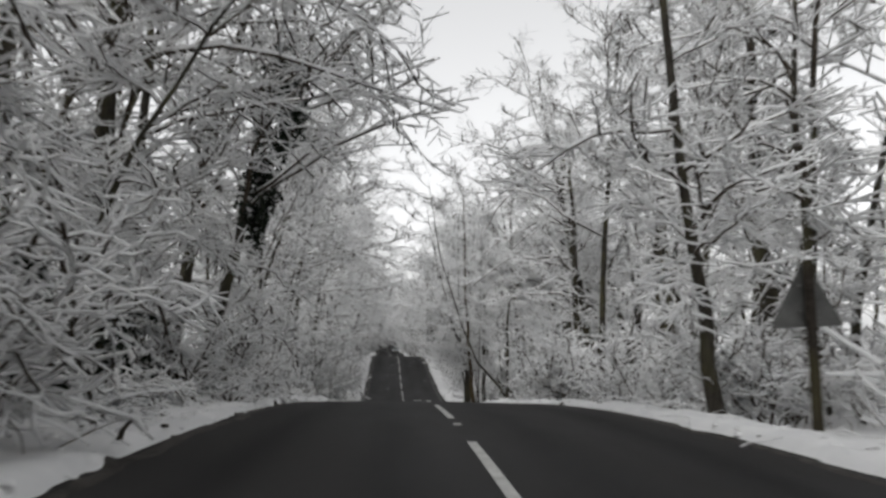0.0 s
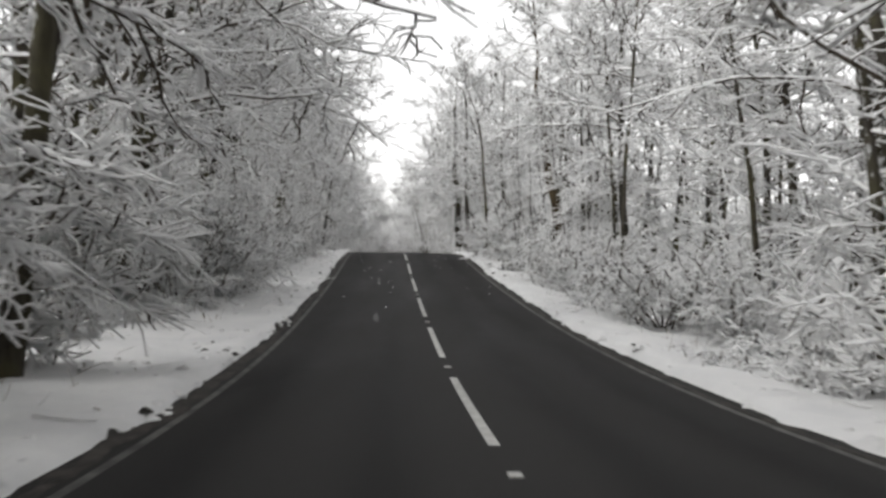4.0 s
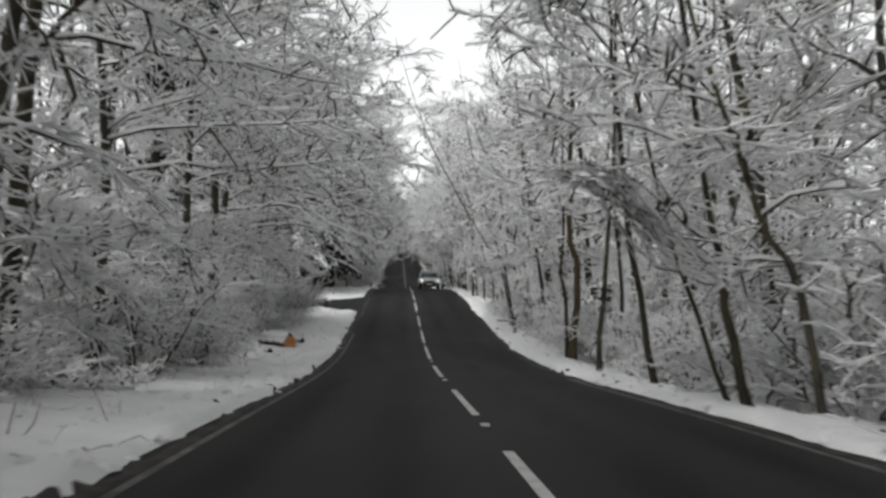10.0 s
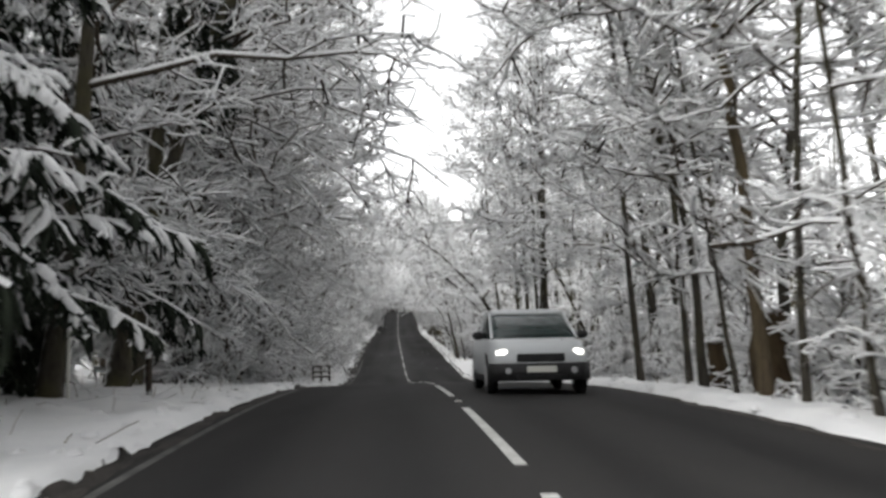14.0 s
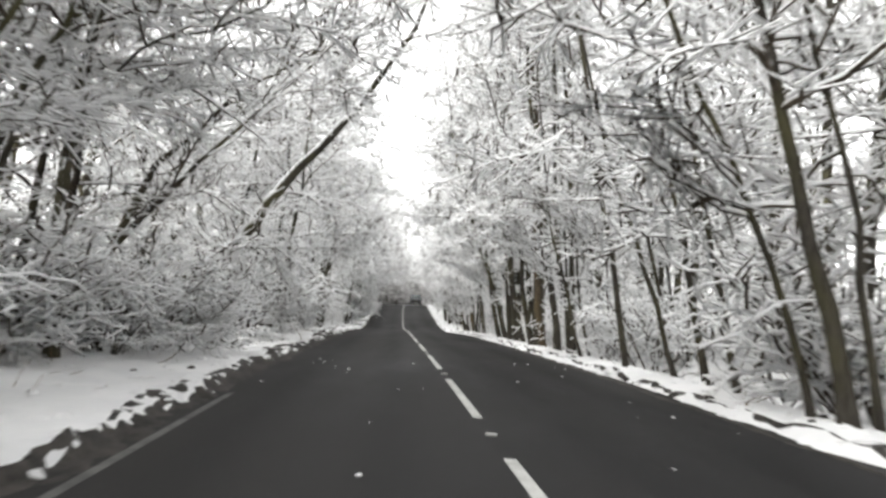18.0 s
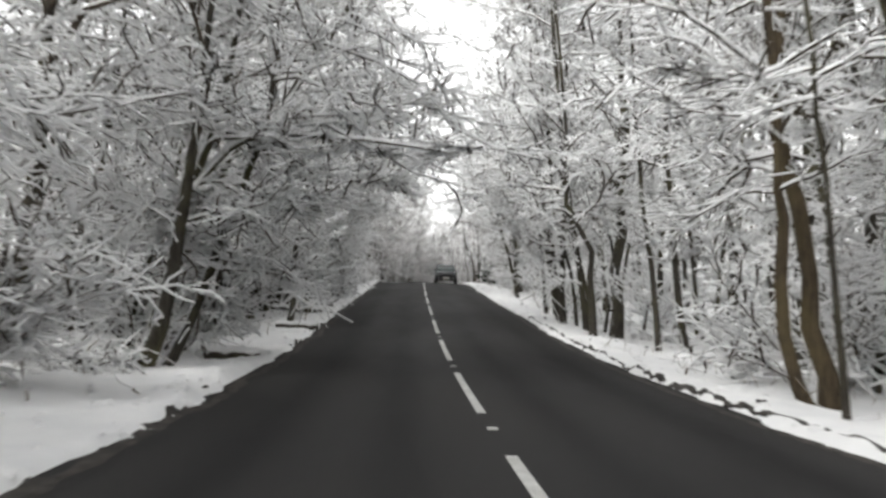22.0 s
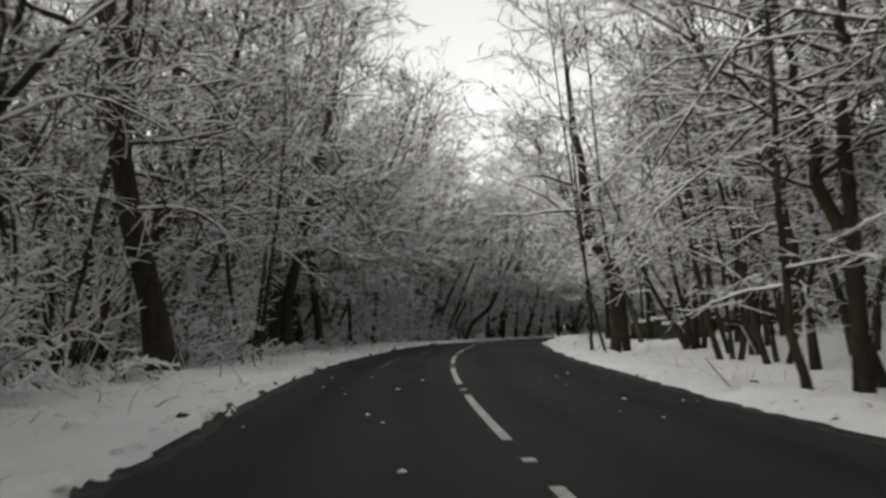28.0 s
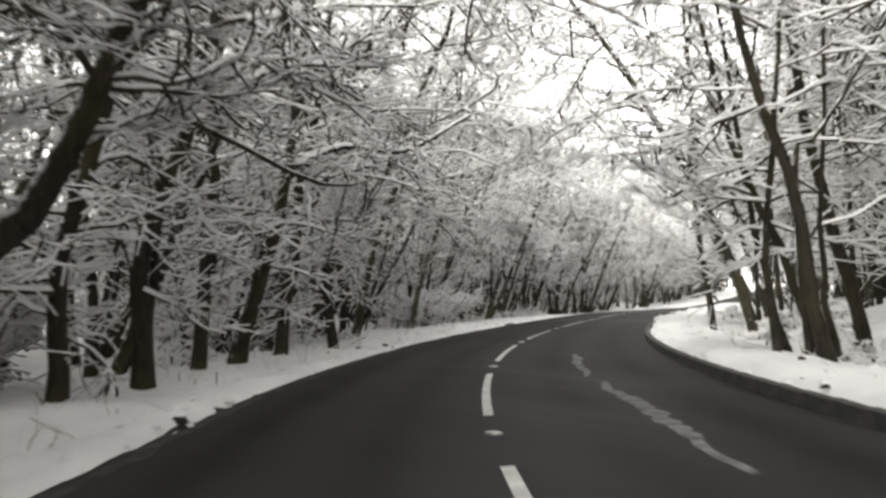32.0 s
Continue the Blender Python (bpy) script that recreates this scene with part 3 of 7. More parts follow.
def make_conifer(seed, height=15.0, radius=0.3, boughs=140, reach=5.1, first=0.15, sprays=60, tips=5, snowy_share=1.0):
    """A dark evergreen whose boughs droop under thick snow."""
    rng = np.random.default_rng(seed)
    wood, crown = Geo(), Geo()
    P = grow(rng, np.array([[0, 0, -0.3]]), np.array([[0.0, 0, 1]]), np.array([height]), 9, 0.02, 0.02)
    R = taper(np.array([radius]), np.array([0.03]), 10)
    wood.tubes(P, R, 0.0, 8)
    u = np.linspace(first, 0.97, boughs)
    f = u * 9
    i = np.clip(f.astype(int), 0, 8)
    w = (f - i)[:, None]
    lp = P[0, i] * (1 - w) + P[0, i + 1] * w
    az = np.arange(boughs) * 2.39996 + rng.normal(0, 0.3, boughs)
    el = np.radians(14 + 22 * u + rng.normal(0, 7, boughs))
    ld = np.stack([np.cos(az) * np.cos(el), np.sin(az) * np.cos(el), np.sin(el)], -1)
    ll = reach * (1.02 - 0.8 * u) * rng.uniform(0.65, 1.12, boughs)
    LP = grow(rng, lp, ld, ll, 6, 0.10, -0.17)
    LR = taper(np.full(boughs, 0.04), np.full(boughs, 0.016), 7)
    crown.tubes(LP, LR, 0.05 * snowy_share, 5, 2)
    a, b, c, uu = spawn(rng, LP, LR, sprays, 0.12, 1.0, 40, -0.25)
    sl = (0.22 + 0.05 * np.repeat(ll, sprays)) * rng.uniform(0.5, 1.5, len(a))
    SP = grow(rng, a, b, sl, 4, 0.2, -0.3)
    SR = np.array([[0.02, 0.042, 0.054, 0.046, 0.01]]) * rng.uniform(0.5, 1.3, (len(a), 1)) * rng.uniform(0.7, 1.3, (len(a), 5))
    white = rng.uniform(0, 1, len(a)) < snowy_share * np.clip((0.05 + 1.1 * uu) * np.repeat(np.clip(0.45 + 2.2 * (u - first), 0, 1), sprays), 0, 0.88)
    load = rng.uniform(0.02, 0.09, len(a))
    crown.tubes(SP[white], SR[white], load[white], 5, 2, 1.6, wrap=0.4)
    crown.tubes(SP[~white], SR[~white] * 0.7, 0.0, 3, 2, 1.3)
    a, b, c, uu = spawn(rng, SP, SR, tips, 0.1, 1.0, 52, -0.3)
    TP = grow(rng, a, b, rng.uniform(0.08, 0.24, len(a)), 1, 0.25, -0.4)
    TR = np.array([[0.026, 0.009]]) * rng.uniform(0.6, 1.4, (len(a), 1))
    snowy = np.repeat(white, tips) & (rng.uniform(0, 1, len(a)) < 0.6)
    g = Geo()
    g.tubes(TP[~snowy], TR[~snowy], 0.0, 3, 2, 1.3)
    dark = g.arrays()
    crown.v.append(dark[0])
    crown.f.append(dark[1] + crown.n)
    crown.m.append(np.full(len(dark[2]), 2))
    crown.n += len(dark[0])
    crown.tubes(TP[snowy], TR[snowy], 0.035, 3, 2, 1.4, wrap=0.5)
    return wood, crown


# the kinds of tree
TALL = dict(height=17, radius=0.22, limbs=28, first=0.14, reach=4.8, elev=(6, 50), subs=9, twigs=9, segs=(9, 6, 3, 2), toward=0.5, twig_len=0.65)
POLE = dict(height=15, radius=0.095, limbs=14, first=0.2, reach=2.9, elev=(8, 50), subs=8, twigs=8, segs=(9, 5, 3, 2), toward=0.3, bend=0.045, stems=2, splay=0.12, lean=0.04, twig_len=0.6)
ARCH = dict(height=11, radius=0.15, limbs=16, first=0.22, reach=4.8, elev=(8, 40), subs=9, twigs=9, segs=(9, 6, 3, 2), toward=0.6, lean=0.5, bend=0.11, stems=2, splay=0.35, twig_len=0.65)
COPPICE = dict(height=11, radius=0.11, limbs=10, first=0.25, reach=3.8, elev=(12, 50), subs=8, twigs=8, segs=(9, 6, 3, 2), toward=0.6, lean=0.2, bend=0.1, stems=4, splay=0.35, twig_len=0.65)
HANG = dict(height=14, radius=0.18, limbs=32, first=0.1, reach=5.2, elev=(14, 50), subs=9, twigs=9, segs=(9, 6, 3, 2), toward=0.7, droop=-0.07, lean=0.12, snow=(0.05, 0.042, 0.034), twig_len=0.65)
OAK = dict(height=17, radius=0.34, limbs=20, first=0.2, reach=6.0, elev=(8, 50), subs=10, twigs=9, segs=(9, 7, 3, 2), toward=0.4, bend=0.06, thick=0.016, twig_len=0.9, lean=0.05)

SLENDER = dict(height=15, radius=0.085, limbs=11, first=0.28, reach=3.8, elev=(5, 45), subs=8, twigs=8, segs=(9, 5, 3, 2), toward=0.5, bend=0.05, stems=3, splay=0.2, lean=0.08, twig_len=0.6)
DARK = dict(height=13, radius=0.115, limbs=10, first=0.24, reach=4.4, elev=(10, 45), subs=8, twigs=8, segs=(9, 6, 3, 2), toward=0.7, lean=0.28, bend=0.10, stems=4, splay=0.3, twig_len=0.7, thick=0.015,
            snow=(0.026, 0.022, 0.018), wrap=0.14, bare=0.6)
CROOKED = dict(height=15, radius=0.3, limbs=20, first=0.2, reach=5.2, elev=(5, 45), subs=9, twigs=8, segs=(9, 7, 3, 2), toward=0.4, bend=0.08, thick=0.019, twig_len=0.8, lean=0.1, snow=(0.036, 0.027, 0.02), wrap=0.14, bare=0.6)

KINDS = {}


def add_kind(name, label, category, variants, bark, crown_label, maker=make_tree, **params):
    made = []
    for k in range(variants):
        wood, crown = maker(hash_seed(name) + k, **params)
        parts = []
        stems = [("trunk" if category == "tree" else "stem", w, (bark, SNOW)) for w in (wood if isinstance(wood, list) else [wood])]
        for nm, geo, slots in stems + [("crown", crown, (TWIG_DARK if bark is BARK_BARE else TWIG, SNOW, NEEDLE))]:
            v, f, m = geo.arrays()
            parts.append((nm, fill(name + "_" + nm, v, f, m, slots)))
        made.append(parts)
    KINDS[name] = (label, category, made, crown_label)


def hash_seed(name):
    return sum(ord(c) * (i + 3) for i, c in enumerate(name)) * 7


add_kind("beech_tree", "tall bare beech with snow along every branch", "tree", 4, BARK, "bare branches carrying fresh snow", **TALL)
add_kind("birch_pole", "slim twin-stemmed young tree dusted with snow", "tree", 4, BARK_PALE, "thin twigs lined with snow", **POLE)
add_kind("leaning_tree", "dark tree leaning over the road under snow", "tree", 4, BARK, "arching boughs loaded with snow", **ARCH)
add_kind("coppiced_tree", "many-stemmed coppiced tree with snowy limbs", "tree", 4, BARK, "bare limbs carrying fresh snow", **COPPICE)
add_kind("hanging_tree", "broad tree with boughs weighed down by snow", "tree", 4, BARK, "drooping twigs thick with snow", **HANG)
add_kind("oak_tree", "stout dark oak with crooked snowy limbs", "tree", 4, BARK, "crooked limbs carrying fresh snow", **OAK)
add_kind("slender_tree", "clump of slender dark stems with snow on the upper branches", "tree", 4, BARK, "thin branches lined with snow", **SLENDER)
add_kind("dark_coppice", "many-stemmed dark tree arching over the road, lightly snowed", "tree", 4, BARK_BARE, "dark boughs thinly lined with snow", **DARK)
add_kind("old_oak", "old dark oak with crooked boughs and little snow", "tree", 4, BARK_BARE, "crooked boughs thinly lined with snow", **CROOKED)
add_kind("dark_slender_tree", "clump of slender dark stems with little snow", "tree", 4, BARK_BARE, "dark twigs thinly lined with snow", **{**SLENDER, "snow": (0.026, 0.02, 0.016), "wrap": 0.14, "bare": 0.55})
add_kind("dark_beech", "tall dark beech with thin lines of snow", "tree", 4, BARK_BARE, "dark branches thinly lined with snow", **{**TALL, "snow": (0.026, 0.02, 0.016), "wrap": 0.14, "bare": 0.55, "radius": 0.18})
add_kind("conifer", "dark evergreen with snow-laden drooping boughs", "tree", 2, BARK_BARE, "dark needles under thick snow", make_conifer)
add_kind("shrub", "leafless shrub bowed under fresh snow", "shrub", 5, TWIG, "fine shoots covered in snow", make_shrub)
add_kind("low_bush", "low tangled bramble bush heaped with snow", "shrub", 4, TWIG, "tangled shoots covered in snow", make_shrub, height=1.2, stems=22, spread=1.3, subs=7, twigs=6, droop=-0.2, snow=0.036)

PLACED = []


def plant(name, s, v, variant=0, scale=1.0, turn=0.0, squash=1.0, sink=0.0):
    """Set a tree or shrub down; its fuller side faces the road, turned by some degrees."""
    label, category, made, crown_label = KINDS[name]
    x, y, z = spot(s, v)
    h = math.degrees(float(np.interp(s, RS, RH)))
    face = h + (180 if v > 0 else 0) + turn
    root = thing(name, label, category, "trees along the road" if category == "tree" else "shrubs along the road", (x, y, z - sink))
    root.rotation_euler = (0, 0, radians(face))
    root.scale = (scale, scale, scale * squash)
    for nm, me in made[variant % len(made)]:
        ob = new(nm, me)
        ob.parent = root
        if nm == "crown":
            tagged(ob, crown_label)
    PLACED.append((x, y))
    return root


def plant_own(name, label, s, v, path, bark, turn=0.0, ivy=(), boughs=(), twig=None, seed=1, **params):
    """A single tree with a stem of its own shape; x of its path points to the road."""
    wood, crown = make_tree(seed, path=path, **params)
    x, y, z = spot(s, v)
    h = math.degrees(float(np.interp(s, RS, RH)))
    root = thing(name, label, "tree", "trees along the road", (x, y, z))
    root.rotation_euler = (0, 0, radians(h + (180 if v > 0 else 0) + turn))
    pieces = [("trunk", wood[0], (bark, SNOW)), ("crown", crown, (twig or TWIG, SNOW, NEEDLE))]
    for k, (thick, line) in enumerate(boughs):
        w, c = make_tree(seed * 7 + k, path=[(x, 0.25 * math.sin(j + k), z) for j, (x, z) in enumerate(line)], height=4, radius=thick, limbs=12, first=0.3, reach=1.7, elev=(-5, 40), subs=7, twigs=6, segs=(9, 4, 3, 1),
                         toward=0.1, twig_len=0.5, snow=params.get("snow", (0.052, 0.042, 0.032)), wrap=params.get("wrap", 0.62), bare=params.get("bare", 0.06))
        g = Geo()
        P = np.array([[(x, 0.25 * math.sin(j + k), z) for j, (x, z) in enumerate(line)]])
        P = np.stack([glide(np.linspace(0, len(line) - 1, 13), list(enumerate(P[0, :, q]))) for q in range(3)], -1)[None]
        g.tubes(P, taper(thick, thick * 0.3, 13), 0.06, 5)
        pieces += [("bough", g, (bark, SNOW)), ("branchwork", c, (twig or TWIG, SNOW, NEEDLE))]
    for nm, geo, slots in pieces:
        a, f, m = geo.arrays()
        if nm in ("crown", "branchwork"):
            over = np.clip((a[:, 0] - abs(v) + 3.6) / 1.8, 0, 1)
            a[:, 2] += 0.85 * over * over * (3 - 2 * over) * np.clip(3.9 - a[:, 2], 0, 9)
        part(nm, fill(name + "_" + nm, a, f, m, slots), None, root, "bare limbs carrying snow" if nm == "crown" else "")
    for k, (at, size, count) in enumerate(ivy):
        part("ivy", ivy_mesh(seed * 10 + k, at, size, count), None, root, "dark mass of ivy leaves")
    PLACED.append((x, y))
    return root


def ivy_mesh(seed, at, size, count):
    """Many small leaves in uneven clumps round a point."""
    rng = np.random.default_rng(seed)
    mid = rng.normal(0, 0.5, (14, 3))
    p = mid[rng.integers(0, 14, count)] + rng.normal(0, 0.2, (count, 3))
    p = p * np.array(size) + np.array(at)
    a, b = unit(rng.normal(0, 1, (count, 3))), unit(rng.normal(0, 1, (count, 3)))
    r = rng.uniform(0.05, 0.12, (count, 1))
    V = np.stack([p - a * r, p - b * r * 0.7, p + a * r, p + b * r * 0.7], 1)
    m = (rng.uniform(0, 1, count) < 0.16).astype(int)
    return fill("ivy", V.reshape(-1, 3), np.arange(count * 4).reshape(-1, 4), m, (NEEDLE, SNOW))


# ---- planting ----
STEMS = {
    "S": ("slender_tree", "slender dark stem with snow on its thin branches", BARK, dict(limbs=14, first=0.3, reach=3.0, elev=(0, 45), subs=7, twigs=7, segs=(12, 5, 3, 1), toward=0.3, twig_len=0.62)),
    "P": ("birch_tree", "pale slender tree with a spreading snowy crown", BARK_PALE, dict(limbs=20, first=0.25, reach=3.8, elev=(5, 50), subs=9, twigs=7, segs=(12, 5, 3, 1), toward=0.2, twig_len=0.62)),
    "D": ("beech_tree", "dark upright tree with snow along its branches", BARK, dict(limbs=17, first=0.28, reach=3.8, elev=(0, 45), subs=8, twigs=7, segs=(12, 6, 3, 1), toward=0.3, twig_len=0.65, thick=0.01)),
    "B": ("bare_stemmed_tree", "brown bare-stemmed tree with snow high in its crown", BARK_BROWN, dict(limbs=15, first=0.38, reach=3.6, elev=(5, 50), subs=9, twigs=8, segs=(12, 6, 3, 1), toward=0.2, twig_len=0.65)),
    "O": ("oak_tree", "stout dark oak with crooked snowy limbs", BARK, dict(limbs=16, first=0.46, reach=5.0, elev=(0, 45), subs=9, twigs=8, segs=(12, 7, 3, 1), toward=0.3, twig_len=0.8, thick=0.016)),
    "I": ("ivy_tree", "tall dark stem clad in ivy leaves", BARK, dict(limbs=18, first=0.35, reach=3.8, elev=(5, 45), subs=8, twigs=7, segs=(12, 6, 3, 1), toward=0.3, twig_len=0.65)),
}
STEM_COUNT = [0]


def stem(kind, s, v, radius, *path, boughs=()):
    """A roadside tree whose stem follows its own line: towards the road and up, in metres."""
    name, label, bark, params = STEMS[kind]
    params = dict(params)
    STEM_COUNT[0] += 1
    n = STEM_COUNT[0]
    if s > 486:
        bark = BARK_BARE
        params.update(snow=(0.04, 0.03, 0.022), wrap=0.18, bare=0.5, thick=0.019, reach=params["reach"] * 1.25, subs=7, twigs=5)
        label = {"S": "slender dark stem, lightly snowed", "D": "dark upright tree with thin lines of snow"}.get(kind, label)
        if v > 0 and s < 550:
            params.update(snow=(0.026, 0.02, 0.016), wrap=0.08, bare=0.72)
        elif s > 570:
            params.update(snow=(0.046, 0.036, 0.028), wrap=0.3, bare=0.3)
        if v < 0 and s > 520:
            params.update(first=0.13 if s > 572 else 0.22, limbs=params["limbs"] + 6)
    elif v > 0 and s < 112:
        params.update(snow=(0.06, 0.05, 0.038), wrap=0.85, bare=0.0)
    twig = TWIG_DARK if s > 486 else None
    ivy = [((x, 0.0, z), (0.35, 0.35, 1.3), 700) for x, z in path if 2 < z < 12] if kind == "I" else ()
    sway = 0.5 * math.sin(n * 2.4)
    line = [(0.0, 0.0, -0.3)] + [(x, sway * z / 14.0, z) for x, z in path]
    return plant_own(name, label, s, v, line, bark, seed=1000 + n, ivy=ivy, boughs=boughs, twig=twig, height=path[-1][1], radius=radius, bend=0.03, **params)


def first_hill_stems():
    """Stems beside the first hill."""
    stem("D", 17.5, 5.4, 0.17, (0.3, 2.0), (0.5, 3.4), (0.8, 5.2), (1.3, 9.2), (1.5, 11.6), (1.7, 14.0))
    stem("D", 26.3, 9.9, 0.32, (0.2, 2.8), (0.4, 5.3), (0.5, 9.3), (0.6, 11.7), (0.7, 14.0))
    stem("S", 37.0, -7.3, 0.09, (1.4, 4.4), (2.0, 6.4), (2.8, 8.5), (3.5, 11.3), (4.1, 14.0))
    stem("S", 37.0, -7.2, 0.09, (0.6, 4.6), (0.9, 6.7), (1.0, 8.5), (1.2, 11.2), (1.3, 14.0))
    stem("S", 37.4, -7.7, 0.09, (0.6, 4.9), (0.9, 7.4), (1.1, 8.6), (1.3, 11.3), (1.5, 14.0))
    stem("O", 44.6, 11.7, 0.49, (0.1, 3.8), (0.4, 7.0), (0.3, 9.5), (0.0, 12.0), (-0.1, 14.0), (-0.2, 16.0), boughs=((0.18, ((0.3, 9.5), (0.8, 10.5), (2.2, 10.9), (4.0, 11.6))), (0.16, ((0.2, 9.5), (-0.8, 10.4), (-1.4, 11.7)))))
    stem("D", 49.4, 8.9, 0.25, (0.4, 3.3), (0.6, 7.3), (0.8, 12.0), (0.9, 14.0))
    stem("D", 52.0, 12.0, 0.19, (0.7, 4.3), (1.5, 6.7), (1.2, 8.1), (0.2, 10.6), (-0.7, 14.0))
    stem("O", 58.4, 9.8, 0.50, (0.3, 2.9), (0.6, 6.0), (0.6, 9.4), (0.7, 12.7), (0.7, 16.0), boughs=((0.2, ((0.6, 5.4), (1.6, 6.8), (2.8, 7.5), (3.8, 7.7), (5.3, 9.0))), (0.14, ((0.5, 8.2), (1.7, 7.7), (3.0, 7.6), (4.2, 8.0))), (0.14, ((0.6, 8.0), (-0.6, 8.2), (-1.8, 7.5)))))
    stem("S", 59.2, 5.9, 0.10, (0.0, 3.9), (-0.1, 6.0), (-0.2, 10.0), (-0.2, 12.0), (-0.3, 14.0))
    stem("S", 59.8, 6.6, 0.09, (1.1, 1.5), (2.4, 3.0), (3.4, 5.1), (4.7, 9.1), (5.2, 11.5), (5.6, 14.0))
    stem("S", 64.0, 4.6, 0.05, (0.0, 1.3), (-0.0, 2.7), (-0.1, 6.7), (-0.1, 10.3), (-0.2, 14.0))
    stem("B", 64.7, 4.5, 0.14, (0.3, 1.4), (0.5, 3.1), (0.6, 5.1), (0.8, 9.1), (0.9, 12.1), (1.0, 15.0))
    stem("S", 68.1, 4.4, 0.07, (0.2, 1.7), (0.3, 3.7), (0.2, 5.6), (-0.0, 9.6), (-0.1, 11.8), (-0.2, 14.0))
    stem("D", 68.2, 4.4, 0.14, (0.2, 0.8), (0.3, 2.6), (0.4, 3.7), (1.1, 5.2), (2.3, 9.2), (2.8, 11.6), (3.2, 14.0))
    stem("S", 68.7, 4.4, 0.08, (0.1, 0.9), (0.4, 2.7), (0.7, 4.1), (0.7, 5.4), (0.9, 9.4), (0.9, 11.7), (1.0, 14.0))
    stem("S", 70.8, 4.5, 0.06, (0.0, 2.3), (0.1, 6.3), (0.1, 10.2), (0.1, 14.0))
    stem("S", 71.4, 5.7, 0.16, (0.1, 2.6), (0.1, 10.3), (0.1, 14.0))
    stem("S", 73.7, 4.5, 0.09, (0.2, 2.0), (0.6, 3.6), (1.2, 7.6), (1.5, 10.8), (1.7, 14.0))
    stem("S", 78.3, 5.9, 0.12, (0.3, 3.2), (0.5, 6.9), (0.7, 10.4), (0.8, 14.0))


def dip_stems():
    """Stems round the dip."""
    stem("B", 127.3, 8.6, 0.29, (0.1, 2.3), (0.5, 4.7), (0.9, 7.5), (1.1, 8.5), (1.4, 11.8), (1.6, 15.0))
    stem("S", 130.4, 9.8, 0.10, (0.6, 3.5), (1.0, 5.9), (1.2, 8.0), (1.4, 11.0), (1.5, 14.0))
    stem("P", 135.0, 5.4, 0.12, (0.2, 2.8), (0.4, 6.6), (0.8, 9.1), (1.4, 10.5), (2.3, 13.0))
    stem("S", 139.0, 8.8, 0.10, (0.1, 2.0), (0.2, 4.8), (0.3, 8.8), (0.4, 11.4), (0.4, 14.0))
    stem("S", 141.0, -7.3, 0.04, (0.8, 1.9), (1.7, 2.6), (2.3, 3.6), (3.8, 7.6), (4.7, 10.8), (5.3, 14.0))
    stem("D", 142.0, 7.2, 0.22, (-0.1, 1.8), (0.1, 3.3), (0.2, 5.6), (0.2, 7.8), (0.1, 10.9), (0.0, 14.0))
    stem("D", 147.0, 5.1, 0.17, (0.1, 2.6), (0.2, 5.3), (0.3, 9.3), (0.3, 11.6), (0.4, 14.0))
    stem("D", 148.0, -6.0, 0.10, (0.8, 6.3), (1.2, 8.1), (1.6, 9.8), (2.0, 11.9), (2.3, 14.0))
    stem("D", 152.0, 4.7, 0.33, (0.1, 3.9), (0.3, 7.0), (0.4, 10.5), (0.4, 14.0))
    stem("D", 154.0, 5.7, 0.22, (0.1, 3.5), (0.2, 6.1), (0.3, 10.0), (0.4, 14.0))
    stem("D", 162.0, 7.5, 0.28, (0.0, 3.3), (0.1, 4.0), (-0.5, 5.2), (-3.2, 11.0), (-4.2, 15.0))
    stem("D", 162.0, 7.5, 0.16, (0.0, 3.4), (0.6, 4.4), (2.1, 5.9), (2.9, 7.6), (4.6, 12.0), (5.0, 15.0))
    stem("S", 163.0, 6.3, 0.08, (0.0, 3.0), (0.0, 5.4), (0.1, 9.0), (0.1, 12.0), (0.1, 15.0))
    stem("D", 161.0, 5.5, 0.16, (0.0, 2.9), (0.1, 5.7), (0.2, 9.7), (0.3, 11.8), (0.3, 14.0))
    stem("D", 164.3, -8.9, 0.16, (0.1, 2.1), (0.3, 3.6), (0.5, 6.0), (0.7, 10.0), (0.9, 14.0))
    stem("D", 164.5, 5.7, 0.15, (-0.0, 2.6), (0.1, 5.2), (0.3, 9.2), (0.4, 11.6), (0.4, 14.0))
    stem("D", 170.0, 6.1, 0.16, (0.1, 4.4), (0.2, 7.1), (0.3, 10.6), (0.4, 14.0))
    stem("D", 184.0, 8.4, 0.28, (-0.0, 4.0), (0.2, 6.7), (0.3, 9.4), (0.4, 11.7), (0.5, 14.0))
    stem("D", 191.6, -6.7, 0.14, (0.0, 2.4), (0.1, 4.5), (0.1, 8.5), (0.2, 11.2), (0.2, 14.0))
    stem("O", 194.0, 8.0, 0.39, (0.1, 4.7), (-0.0, 8.8), (1.6, 10.8), (3.1, 13.4), (4.1, 16.0), boughs=((0.17, ((0.2, 8.2), (1.8, 8.7), (3.3, 8.8), (4.4, 9.8))),))
    stem("D", 194.0, 8.0, 0.27, (0.0, 4.7), (-0.1, 8.8), (-0.9, 11.7), (-1.3, 14.0))
    stem("P", 194.0, 5.2, 0.08, (0.4, 1.9), (0.8, 2.6), (1.3, 3.8), (2.5, 7.8), (3.0, 10.4), (3.4, 13.0))
    stem("D", 194.8, 4.4, 0.08, (0.3, 1.0), (0.5, 2.1), (0.8, 3.7), (1.4, 7.7), (1.8, 10.8), (2.0, 14.0))
    stem("S", 195.9, 4.5, 0.05, (0.7, 1.6), (1.1, 2.9), (2.0, 6.9), (2.6, 10.5), (3.0, 14.0))
